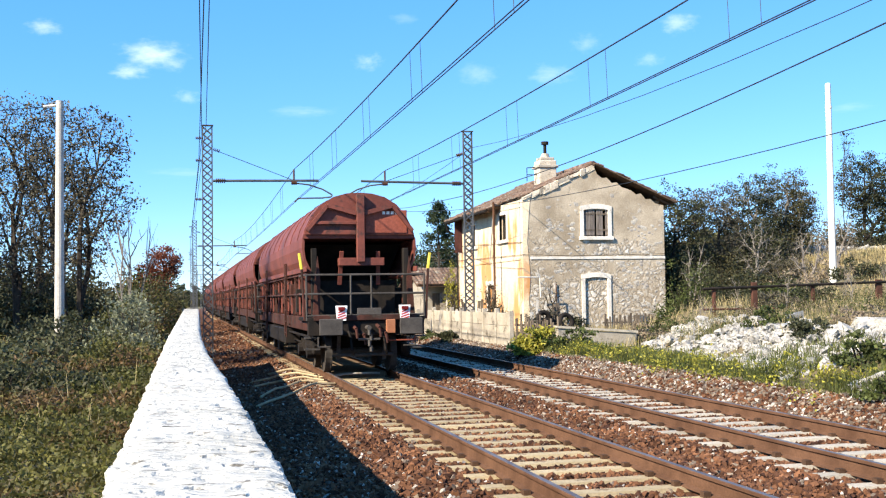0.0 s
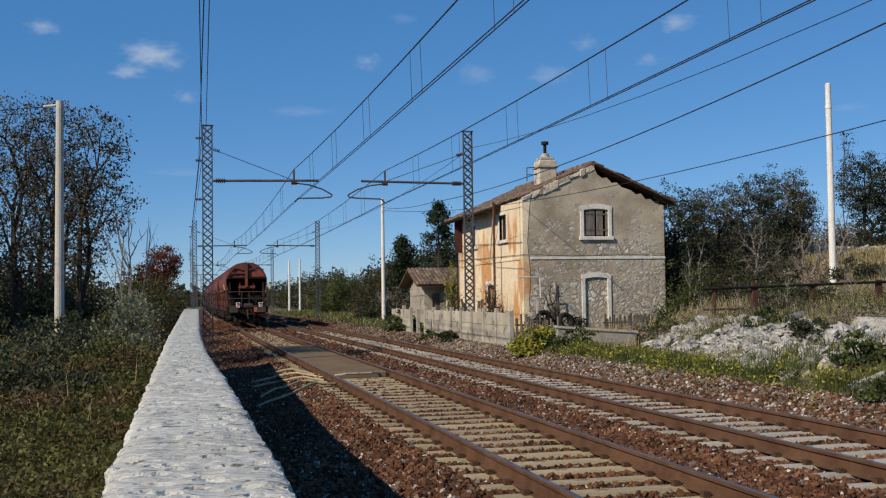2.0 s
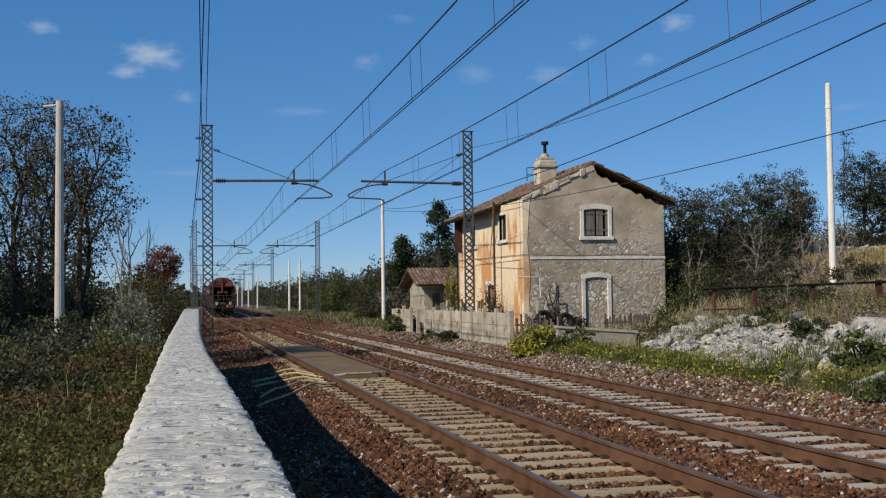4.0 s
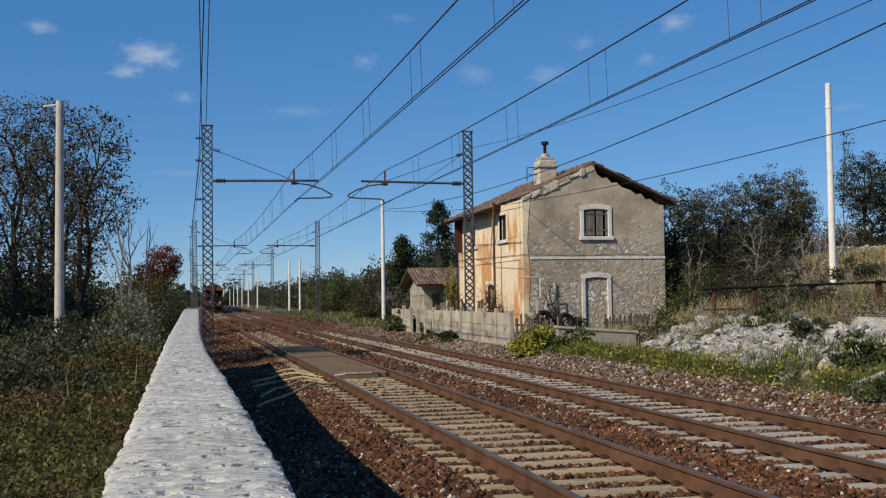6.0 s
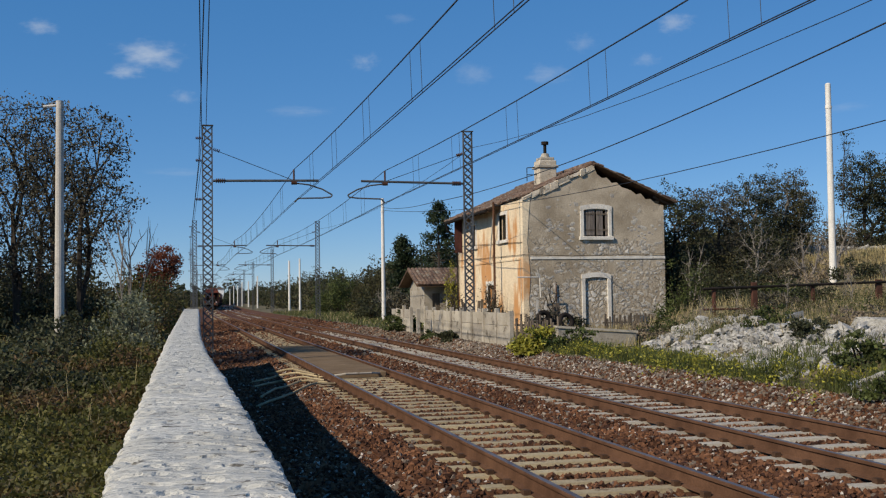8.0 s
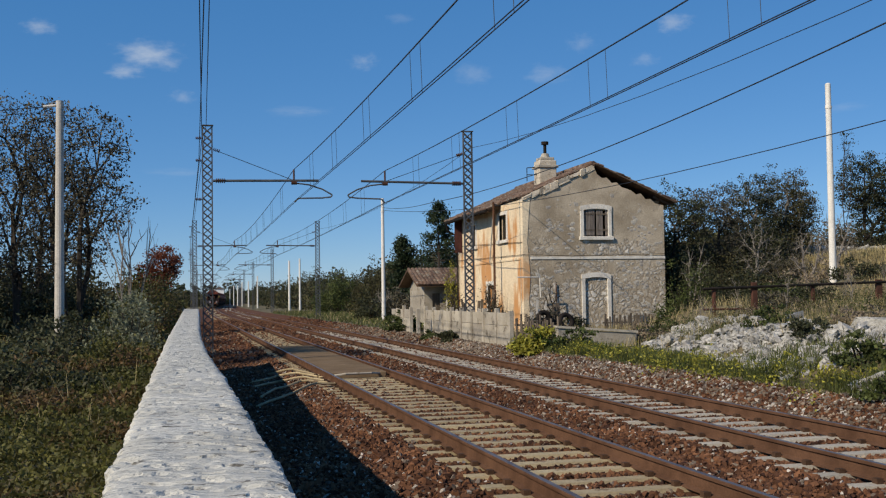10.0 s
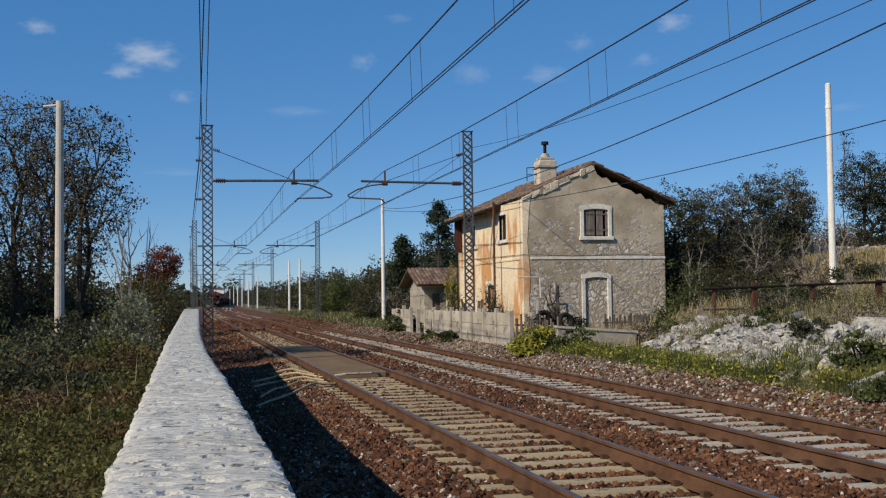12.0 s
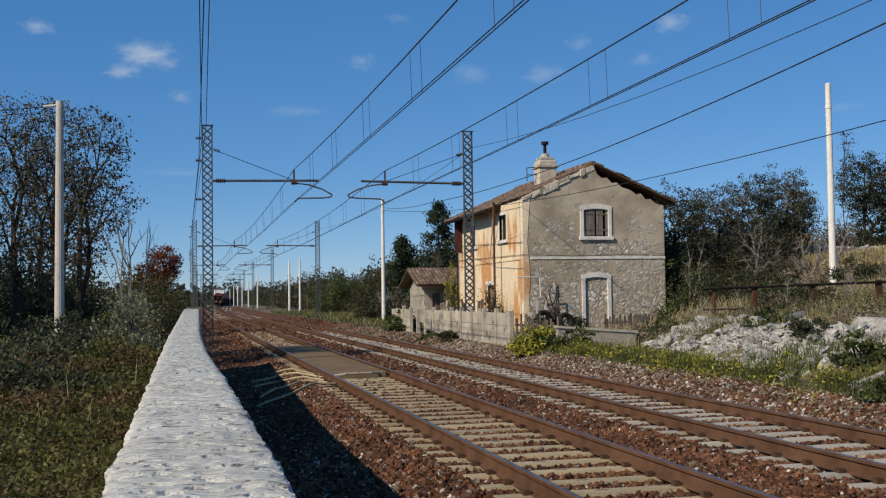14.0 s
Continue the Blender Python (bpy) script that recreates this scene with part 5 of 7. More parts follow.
def right_plants():
    for x, y, rx, ry, h, n, leaf, m, label in (
            (9.98, 29.6, 0.72, 0.65, 0.9, 3800, 0.06, M_LEAF_YELLOW, "bushy yellow-green shrub before the picket fence"),
            (10.75, 28.6, 0.65, 0.65, 0.7, 2200, 0.05, M_LEAF_GREEN, "green shrub before the yard wall"),
            (9.85, 39.7, 0.42, 0.7, 0.66, 1500, 0.06, M_LEAF_DARK, "dark weeds at the foot of the fence"),
            (9.85, 43.0, 0.4, 0.65, 0.5, 1200, 0.06, M_LEAF_GREEN, "green weeds at the foot of the fence"),
            (10.2, 50.8, 0.9, 1.4, 0.95, 2400, 0.07, M_LEAF_GREEN, "green shrub at the end of the fence"),
            (14.0, 55.6, 0.45, 0.5, 4.1, 2600, 0.05, M_LEAF_YELLOW, "yellowing creeper climbing the end of the house"),
            (14.9, 56.3, 0.5, 0.5, 2.2, 1500, 0.05, M_LEAF_OLIVE, "brownish creeper before the shed"),
            (13.7, 47.0, 0.4, 1.2, 2.2, 900, 0.055, M_LEAF_AUTUMN, "thin withered creeper before the house"),
            (14.6, 42.6, 0.9, 0.6, 1.6, 1200, 0.05, M_LEAF_AUTUMN, "withered twiggy shrub before the gable"),
            (15.9, 42.4, 0.8, 0.6, 1.0, 1000, 0.05, M_LEAF_DARK, "dark withered shrub before the gable"),
            (20.4, 41.0, 1.4, 1.3, 3.0, 5200, 0.05, M_LEAF_GREEN, "green shrub beside the gable wall"),
            (22.3, 41.0, 1.6, 1.6, 2.6, 5600, 0.05, M_LEAF_DARK, "dark shrub beside the house"),
            (24.6, 52.0, 2.4, 2.0, 4.4, 9000, 0.07, M_LEAF_DARK, "tall dark shrub under the trees behind the house"),
            (28.0, 53.0, 2.4, 2.0, 3.6, 9000, 0.07, M_LEAF_OLIVE, "tall brown-green shrub under the trees"),
            (31.4, 54.0, 2.2, 2.0, 2.9, 8000, 0.07, M_LEAF_DARK, "tall dark shrub under the trees"),
            (34.6, 57.0, 2.2, 2.0, 2.6, 7000, 0.07, M_LEAF_AUTUMN, "greyish shrub behind the field wall"),
            (38.4, 57.0, 2.6, 2.0, 2.8, 7000, 0.07, M_LEAF_AUTUMN, "greyish shrub behind the field wall"),
            (22.6, 44.5, 1.5, 1.5, 3.6, 6500, 0.055, M_LEAF_DARK, "dark shrub close beside the house"),
            (24.4, 45.0, 1.5, 1.5, 2.8, 6000, 0.055, M_LEAF_OLIVE, "brown-green shrub beside the house"),
            (27.6, 45.5, 1.6, 1.4, 2.2, 5000, 0.05, M_LEAF_AUTUMN, "greyish shrub on the slope"),
            (24.0, 38.5, 1.3, 1.2, 1.6, 3600, 0.045, M_LEAF_DRY, "withered brown shrub on the bank"),
            (26.8, 40.0, 1.5, 1.3, 1.5, 2400, 0.06, M_LEAF_DRY, "withered brown shrub on the bank"),
            (20.5, 33.5, 1.2, 0.8, 0.9, 1800, 0.05, M_LEAF_GREEN, "low green shrub behind the pipe fence"),
            (24.3, 34.5, 1.2, 0.8, 1.1, 1800, 0.05, M_LEAF_DARK, "low dark shrub behind the pipe fence"),
            (10.9, 15.6, 0.45, 0.6, 0.6, 1500, 0.04, M_LEAF_GREEN, "green weeds among the rocks"),
            (10.1, 13.6, 0.45, 0.7, 0.55, 1500, 0.035, M_LEAF_GREEN, "green weeds among the rocks"),
            (16.0, 30.4, 1.0, 0.9, 0.85, 1900, 0.045, M_LEAF_GREEN, "green and brown shrub before the pipe fence"),
            (17.6, 29.6, 1.0, 0.8, 0.8, 1800, 0.045, M_LEAF_AUTUMN, "withered shrub before the pipe fence"),
            (19.2, 29.8, 0.9, 0.7, 0.9, 1800, 0.045, M_LEAF_DARK, "dark shrub before the pipe fence"),
            (13.2, 22.2, 0.6, 0.7, 0.55, 1500, 0.04, M_LEAF_GREEN, "low green shrub on the rubble bank"),
            (12.2, 19.0, 0.5, 0.7, 0.5, 1500, 0.04, M_LEAF_DARK, "low dark shrub on the rubble bank"),
            (14.6, 21.0, 0.8, 0.7, 0.55, 1600, 0.04, M_LEAF_DRY, "withered shrub on the rubble bank"),
            (15.6, 32.6, 1.1, 0.8, 0.95, 2000, 0.05, M_LEAF_GREEN, "green shrub on the bank below the house"),
            (13.9, 31.0, 0.8, 0.7, 0.75, 1600, 0.05, M_LEAF_DRY, "orange-brown weeds beside the yard wall"),
            (21.5, 36.5, 1.2, 0.9, 1.3, 2200, 0.055, M_LEAF_DARK, "dark shrub on the bank"),
            (13.0, 75.0, 1.4, 2.0, 1.9, 2600, 0.08, M_LEAF_DARK, "dark shrub by the white pole"),
            (14.8, 77.0, 1.6, 2.4, 2.6, 2800, 0.09, M_LEAF_AUTUMN, "grey withered shrub by the white pole"),
            (17.0, 74.0, 2.0, 2.4, 4.0, 4200, 0.1, M_LEAF_AUTUMN, "tall withered shrub behind the shed"),
            (20.0, 72.0, 2.4, 2.4, 4.4, 4600, 0.1, M_LEAF_DARK, "tall dark shrub behind the shed")):
        bush(label, x, y, rx, ry, h, n, leaf, m)
    for x, y, h in ((20.6, 86.0, 9.2), (18.4, 90.0, 6.6)):
        pine(x, y, h)
    for x, y, h, m in ((18.5, 104.0, 5.6, M_LEAF_OLIVE), (21.5, 108.0, 5.9, M_LEAF_OLIVE), (15.8, 112.0, 4.6, M_LEAF_GREEN), (25.0, 104.0, 6.4, M_LEAF_AUTUMN), (28, 98.0, 6.6, M_LEAF_OLIVE)):
        bush("broad rounded tree beyond the house", x, y, 2.6, 2.8, h, 9000, 0.10, m, name="tree")
    for label, x, y, blobs, n, per, leaf, m, bark in (
            ("dense dark tree close behind the house", 23.2, 47.5, ((23.2, 47.5, 4.4, 1.9, 1.9, 2.6), (22.6, 47.5, 2.4, 1.4, 1.4, 1.6)), 420, 34, 0.06, M_LEAF_DARK, M_BARK),
            ("brownish tree behind the house", 25.8, 48.8, ((25.8, 48.8, 4.9, 1.9, 1.8, 2.4), (26.2, 48.4, 3.0, 1.6, 1.5, 1.4)), 380, 32, 0.057, M_LEAF_AUTUMN, M_BARK),
            ("grey-green tree on the slope", 28.6, 49.6, ((28.4, 49.6, 5.6, 1.7, 1.7, 2.2), (29.6, 49.8, 7.6, 0.4, 0.4, 1.1), (28.8, 49.0, 3.8, 1.6, 1.5, 1.3)), 400, 32, 0.057, M_LEAF_DARK, M_TWIG),
            ("grey-green tree with an uneven top on the slope", 31.2, 50.5, ((31.2, 50.5, 6.2, 1.5, 1.6, 1.9), (31.6, 50.5, 7.8, 0.6, 0.5, 0.6), (30.8, 49.8, 4.4, 1.4, 1.4, 1.2)), 360, 30, 0.055, M_LEAF_OLIVE, M_TWIG),
            ("thin brownish tree on the slope", 33.2, 52.6, ((33.0, 52.6, 5.9, 1.3, 1.3, 1.5),), 240, 24, 0.052, M_LEAF_AUTUMN, M_TWIG),
            ("dark tree with a tall crown by the white pole", 36.4, 51.5, ((36.6, 51.5, 7.6, 1.7, 1.6, 1.9), (37.4, 51.5, 5.6, 1.9, 1.5, 1.8)), 460, 32, 0.057, M_LEAF_DARK, M_BARK),
            ("dark broad-crowned tree on the bank", 40.2, 53.5, ((40.2, 53.5, 7.2, 2.0, 1.8, 2.2),), 220, 22, 0.055, M_LEAF_DARK, M_BARK),
            ("slim sapling with a few leaves at its top", 34.6, 50.5, ((34.9, 50.5, 9.6, 0.4, 0.3, 0.7), (34.7, 50.5, 8.2, 0.2, 0.2, 0.7)), 16, 14, 0.05, M_LEAF_DARK, M_BARK),
            ("leafless grey shrub on the bank", 29.4, 43.5, ((29.4, 43.5, 4.2, 1.3, 1.0, 1.3),), 170, 1, 0.04, M_LEAF_DRY, M_TWIG),
            ("leafless grey shrub below the white pole", 26.6, 41.5, ((26.6, 41.5, 3.3, 1.1, 0.9, 1.2),), 150, 1, 0.04, M_LEAF_DRY, M_TWIG),
            ("sparse dark shrub with pale limbs on the bank", 25.0, 43.0, ((25.0, 43.0, 3.6, 1.2, 1.0, 1.6),), 150, 10, 0.045, M_LEAF_DARK, M_TWIG),
            ("leafless grey shrub by the white pole", 13.9, 76.0, ((13.9, 76.0, 1.8, 1.0, 1.0, 0.9),), 60, 0, 0.05, M_LEAF_DRY, M_TWIG),
            ("leafless twiggy shrub before the gable", 15.2, 42.9, ((15.2, 42.9, 1.5, 0.8, 0.4, 0.9),), 60, 0, 0.05, M_LEAF_DRY, M_BARK),
            ("withered twiggy climber before the front wall", 13.3, 46.2, ((13.4, 46.0, 1.7, 0.3, 1.2, 0.9),), 60, 3, 0.04, M_LEAF_DRY, M_BARK),
            ("withered twiggy shrub behind the concrete fence", 12.6, 49.5, ((12.6, 49.5, 1.4, 0.5, 1.6, 0.8),), 70, 4, 0.04, M_LEAF_AUTUMN, M_BARK),
            ("bare slanting shrub beside the gable", 21.2, 42.5, ((21.6, 42.3, 2.9, 0.9, 0.6, 1.1),), 60, 3, 0.05, M_LEAF_DARK, M_TWIG)):
        crown_tree(label, x, y, blobs, n, per, leaf, m, 0.08, bark=bark, name="shrub" if "shrub" in label or "climber" in label else "tree", twig=0.008)
    for x, y, h in ((16.2, 29.2, 1.5), (17.3, 28.2, 1.2), (19.0, 27.6, 1.3), (20.0, 29.3, 1.5), (15.2, 29.6, 1.4), (21.6, 29.4, 1.4), (14.3, 27.4, 0.9), (13.2, 17.6, 0.8), (12.3, 16.2, 0.9), (13.0, 15.6, 0.8)):
        zg = float(terrain(x, y))
        crown_tree("thin dry weed with bare stalks on the bank", x, y, ((x, y, zg + h * 0.62, 0.3, 0.25, h * 0.42),), 22, 5, 0.022, M_LEAF_DRY if h > 1.25 else M_LEAF_GREEN, 0.012, (0.05, 0.05, 0.04), M_TWIG, 0.004, "weed")


def pine(x, y, h):
    z = float(terrain(x, y))
    t = base("pine_tree", "dark green pine with tiers of drooping boughs", "tree", pose(x, y, z), "pines")
    segs = [((0, 0, -0.2), (0, 0, h * 0.6), 0.16, 0.1), ((0, 0, h * 0.6), (0, 0, h), 0.1, 0.02)]
    cs = []
    for k in np.linspace(0.22, 0.98, 12):
        rad = 0.44 * h * (1 - k) ** 0.6 * (0.75 + 0.25 * math.sin(k * 31)) + 0.2
        for a in rng.uniform(0, 2 * math.pi, 6):
            rr = rad * rng.uniform(0.65, 1.1)
            e = np.array([math.cos(a) * rr, math.sin(a) * rr, h * k + 0.12 * rr])
            segs.append(((0, 0, h * k), e, 0.035, 0.01))
            s = rng.uniform(0.3, 1.0, 120)[:, None]
            cs.append(np.array([0, 0, h * k]) * (1 - s) + e * s + rng.normal(0, 0.2, (120, 3)))
    v, f = tubes(segs)
    raw("trunk", v, f, M_BARK, t)
    v, f = leaf_quads(np.concatenate(cs), 0.12, 0.4, 0.4)
    raw("crown", v, f, M_NEEDLE, t)


right_plants()


def grasses():
    def patch(name, label, n, x0, x1, y0, y1, h, m, w=0.012, dens=None, lean=0.3):
        x, y = rng.uniform(x0, x1, n), rng.uniform(y0, y1, n)
        keep = bumps(x, y, 1.1) > (-0.25 if dens is None else dens)
        x, y = x[keep] + bend(y[keep]), y[keep]
        v, f = blade_quads(np.c_[x, y, terrain(x, y) - 0.02], h, lean, w)
        tagged(raw(name, v, f, m), label, "grass", kind="stuff")
    patch("grass", "green weeds and grass along the edge of the ballast", 9000, 9.9, 11.6, 11.0, 30.0, 0.26, M_GRASS_GREEN, 0.010)
    patch("grass", "dry grass on the bank behind the rocks", 12000, 12.6, 25.0, 17.0, 34.0, 0.34, M_GRASS, 0.008, -0.1)
    patch("grass", "tall green grass before the rocks", 4000, 9.95, 10.8, 11.0, 18.0, 0.27, M_GRASS_GREEN, 0.007, -0.2)
    patch("grass", "mixed grass under the pipe fence", 6000, 13.2, 23.0, 23.5, 31.0, 0.24, M_GRASS_GREEN, 0.007, -0.2)
    patch("grass", "green grass tufts among the rocks", 6000, 10.4, 22.0, 12.0, 30.0, 0.24, M_GRASS_GREEN, 0.008, 0.15)
    patch("grass", "dry grass on the slope of the hill", 20000, 24.0, 46.0, 38.0, 64.0, 0.35, M_GRASS, 0.02, -0.6)
    patch("grass", "pale dry grass on the slope below the field wall", 16000, 24.0, 38.0, 37.0, 49.0, 0.22, M_GRASS, 0.02, -0.9)
    patch("grass", "rough grass in the yard before the house", 6000, 10.6, 22.0, 31.0, 44.0, 0.35, M_GRASS, 0.012)
    patch("grass", "dry grass along the far side of the line", 5000, 10.3, 17.0, 52.0, 130.0, 0.30, M_GRASS, 0.025, 0.1)
    patch("grass", "low green weeds along the far side of the line", 9000, 10.0, 16.0, 52.0, 130.0, 0.30, M_GRASS_GREEN, 0.025, -0.1)
    # leafy weeds between the rubble and the pipe fence
    for m, count, label in ((M_LEAF_OLIVE, 90, "olive-brown leafy weeds under the pipe fence"), (M_LEAF_GREEN, 80, "green leafy weeds under the pipe fence"), (M_LEAF_DRY, 45, "withered orange-brown weeds under the pipe fence")):
        c = []
        for k in range(count):
            x, y = rng.uniform(13.4, 22.5), rng.uniform(24.0, 32.5)
            h = rng.uniform(0.16, 0.38)
            c.append(np.array([x, y, float(terrain(x, y)) + h * 0.55]) + rng.normal(0, 1, (110, 3)) * (0.2, 0.2, h * 0.4))
        v, f = leaf_quads(np.concatenate(c), 0.03, 0.4, 0.45)
        tagged(raw("weeds", v, f, m), label, "weeds", kind="stuff")
    # small yellow-flowered weeds in tufts along the ballast
    c = []
    for k in range(62):
        y = rng.uniform(14.5, 28)
        x = 10.25 + 0.03 * (y - 15) + rng.normal(0, 0.28)
        c.append(np.array([x, y, float(terrain(x, y)) + 0.12]) + rng.normal(0, 1, (90, 3)) * (0.16, 0.2, 0.10))
    v, f = leaf_quads(np.concatenate(c), 0.035, 0.5, 0.5)
    tagged(raw("weeds", v, f, M_LEAF_YELLOW), "yellow-green flowering weeds along the ballast", "weeds", kind="stuff")


grasses()


def far_woods():
    pts, dark = [], []
    for k in range(520):
        y = rng.uniform(120, 430)
        side = rng.random() < 0.62
        b = float(bend(y))
        x = b + (rng.uniform(15.5, 75) if side else -rng.uniform(3.5, 50))
        h = rng.uniform(4.2, 7.2) * (1.0 if side else 0.7)
        c = clumps(420, (2.6, 2.6, h), 20, (0.4, 0.4, 0.4))
        c[:, 2] = np.abs(c[:, 2])
        (pts if k % 3 else dark).append(c + (x, y, float(terrain(x, y)) - 0.1))
    for k in range(60):
        x, y = rng.uniform(30, 70), rng.uniform(60, 118)
        c = clumps(420, (2.4, 2.4, rng.uniform(2.2, 4.2)), 20, (0.4, 0.4, 0.4))
        c[:, 2] = np.abs(c[:, 2])
        (pts if k % 2 else dark).append(c + (x, y, float(terrain(x, y)) - 0.1))
    for k in range(70):
        x, y = -rng.uniform(7, 40), rng.uniform(40, 118)
        c = clumps(330, (2.2, 2.2, rng.uniform(3.2, 5.2)), 20, (0.4, 0.4, 0.4))
        c[:, 2] = np.abs(c[:, 2])
        (pts if k % 2 else dark).append(c + (x, y, float(terrain(x, y)) - 0.1))
    for lst, m in ((pts, M_LEAF_OLIVE), (dark, M_LEAF_DARK)):
        v, f = leaf_quads(np.concatenate(lst), 0.2, 0.4, 0.7)
        tagged(raw("far_woods", v, f, m), "distant low woods along the railway", "woods", kind="stuff")
    # trees that close the view at the end of the line
    lst = []
    for k in range(70):
        x, y = rng.uniform(-60, 90), rng.uniform(650, 760)
        c = clumps(200, (7, 7, rng.uniform(9, 14)), 14, (1.2, 1.2, 1.2))
        c[:, 2] = np.abs(c[:, 2])
        lst.append(c + (x, y, -0.5))
    v, f = leaf_quads(np.concatenate(lst), 1.1, 0.4, 0.8)
    tagged(raw("far_woods", v, f, M_LEAF_DARK), "distant woods at the end of the line", "woods", kind="stuff")
    # low trees before the far house
    lst = []
    for k in range(14):
        c = clumps(300, (2.5, 3, rng.uniform(3.6, 4.8)), 14, (0.5, 0.5, 0.5))
        c[:, 2] = np.abs(c[:, 2])
        lst.append(c + (rng.uniform(12, 24) if k > 3 else rng.uniform(15, 19), rng.uniform(530, 550), -0.3))
    v, f = leaf_quads(np.concatenate(lst), 0.3, 0.4, 0.8)
    tagged(raw("far_woods", v, f, M_LEAF_DARK), "dark bushes before the far white house", "woods", kind="stuff")
    # white house far down the line
    t = base("far_house", "small distant white house above the trees", "house", pose(17.6, 560, 0))
    bm = bmesh.new()
    box(bm, -2.4, 2.4, 0, 5, -0.5, 7.6)
    part("house_wall", bm, M_WHITE, t)
    bm = bmesh.new()
    prism(bm, [(-2.7, 7.5), (2.7, 7.5), (0, 8.9)], -0.3, 5.3, lambda u, v, w: (u, w, v))
    part("house_roof", bm, M_TILE, t)


far_woods()

# ---- rocks and ballast stones ----
def rock_mesh(seed, rough=0.35):
    r = np.random.default_rng(seed)
    bm = bmesh.new()
    bmesh.ops.create_cube(bm, size=1.5)
    bmesh.ops.subdivide_edges(bm, edges=bm.edges, cuts=1, use_grid_fill=True)
    cuts = r.normal(size=(12, 3))
    cuts /= np.linalg.norm(cuts, axis=1)[:, None]
    off = r.uniform(0.42, 0.85, 12)
    for v in bm.verts:
        p = np.array(v.co) * (1 + rough * 0.5 * r.normal(size=3))
        for c, o in zip(cuts, off):
            k = p.dot(c) - o
            if k > 0:
                p = p - c * k
        v.co = p
    me = bpy.data.meshes.new("rock")
    bmesh.ops.recalc_face_normals(bm, faces=bm.faces)
    bm.to_mesh(me)
    bm.free()
    me.materials.append(M_ROCK)
    return me


def build_rocks():
    meshes = [rock_mesh(s) for s in range(9)]
    k = 0
    small_v, small_f = [], []
    tris = [np.array([p.vertices[:] for p in me.polygons if len(p.vertices) == 4]) for me in meshes]
    pts = [np.array([v.co[:] for v in me.vertices]) for me in meshes]
    count = 0
    while k < 5600:
        y = 11.5 + 17.5 * rng.random()
        foot = 10.15 + 0.23 * max(0.0, y - 16.5)
        x = foot + 2.3 * rng.random()
        if bumps(x, y, 0.9) + 0.6 * bumps(x + 7, y, 2.6) < -0.22:
            continue
        s = float(np.clip(rng.lognormal(-2.85, 0.42), 0.03, 0.17))
        z = float(terrain(x, y)) + s * rng.uniform(0.0, 0.9)
        m = pose(x, y, z, rng.normal(0, 22), rng.normal(12, 22), rng.uniform(-180, 180)) @ Matrix.Diagonal((s * rng.uniform(0.9, 1.5), s * rng.uniform(0.8, 1.4), s * rng.uniform(0.45, 0.8), 1))
        if k % 20 == 0:
            ob = new("rock", meshes[k % 9])
            ob.matrix_basis = m @ Matrix.Diagonal((1.3, 1.3, 1.3, 1))
            tagged(ob, "pale grey limestone block in a rubble bank", "rock", "limestone rubble")
        else:
            a = np.array(m)
            small_v.append(pts[k % 9] @ a[:3, :3].T + a[:3, 3])
            small_f.append(tris[k % 9] + count)
            count += len(pts[k % 9])
        k += 1
    for x, y, w, d, h in ((13.2, 18.2, 0.75, 0.5, 0.34), (12.7, 17.0, 0.6, 0.5, 0.36), (13.6, 19.4, 0.6, 0.45, 0.3), (13.9, 22.4, 0.5, 0.4, 0.34), (13.6, 23.6, 0.55, 0.4, 0.26), (12.9, 20.6, 0.5, 0.4, 0.22), (13.4, 16.6, 0.7, 0.5, 0.34), (12.2, 15.4, 0.55, 0.5, 0.3)):
        ob = new("rock", meshes[int(x * 10) % 9])
        ob.matrix_basis = pose(x, y, float(terrain(x, y)) + h * 0.3, rng.normal(0, 8), rng.normal(10, 8), rng.uniform(-30, 30)) @ Matrix.Diagonal((w, d, h, 1))
        tagged(ob, "large grey limestone slab cropping out of the bank", "rock", "limestone rubble")
    tagged(raw("rubble", np.concatenate(small_v), np.concatenate(small_f), M_ROCK), "small broken limestone rubble on the bank", "rubble", kind="stuff")
    # dry stone wall along the hill
    t = base("field_wall", "low dry stone wall of pale blocks on the hill", "wall")
    for j in range(110):
        ob = new("stone", meshes[j % 9])
        ob.parent = t
        x = 31.2 + (j % 55) * 0.3
        y = 50.0 + 0.02 * x
        s = rng.uniform(0.17, 0.26)
        ob.matrix_basis = pose(x, y, float(terrain(x, y)) + 0.18 + 0.3 * (j // 55), *(rng.uniform(-180, 180, 3))) @ Matrix.Diagonal((s, s, s * 0.75, 1))


build_rocks()


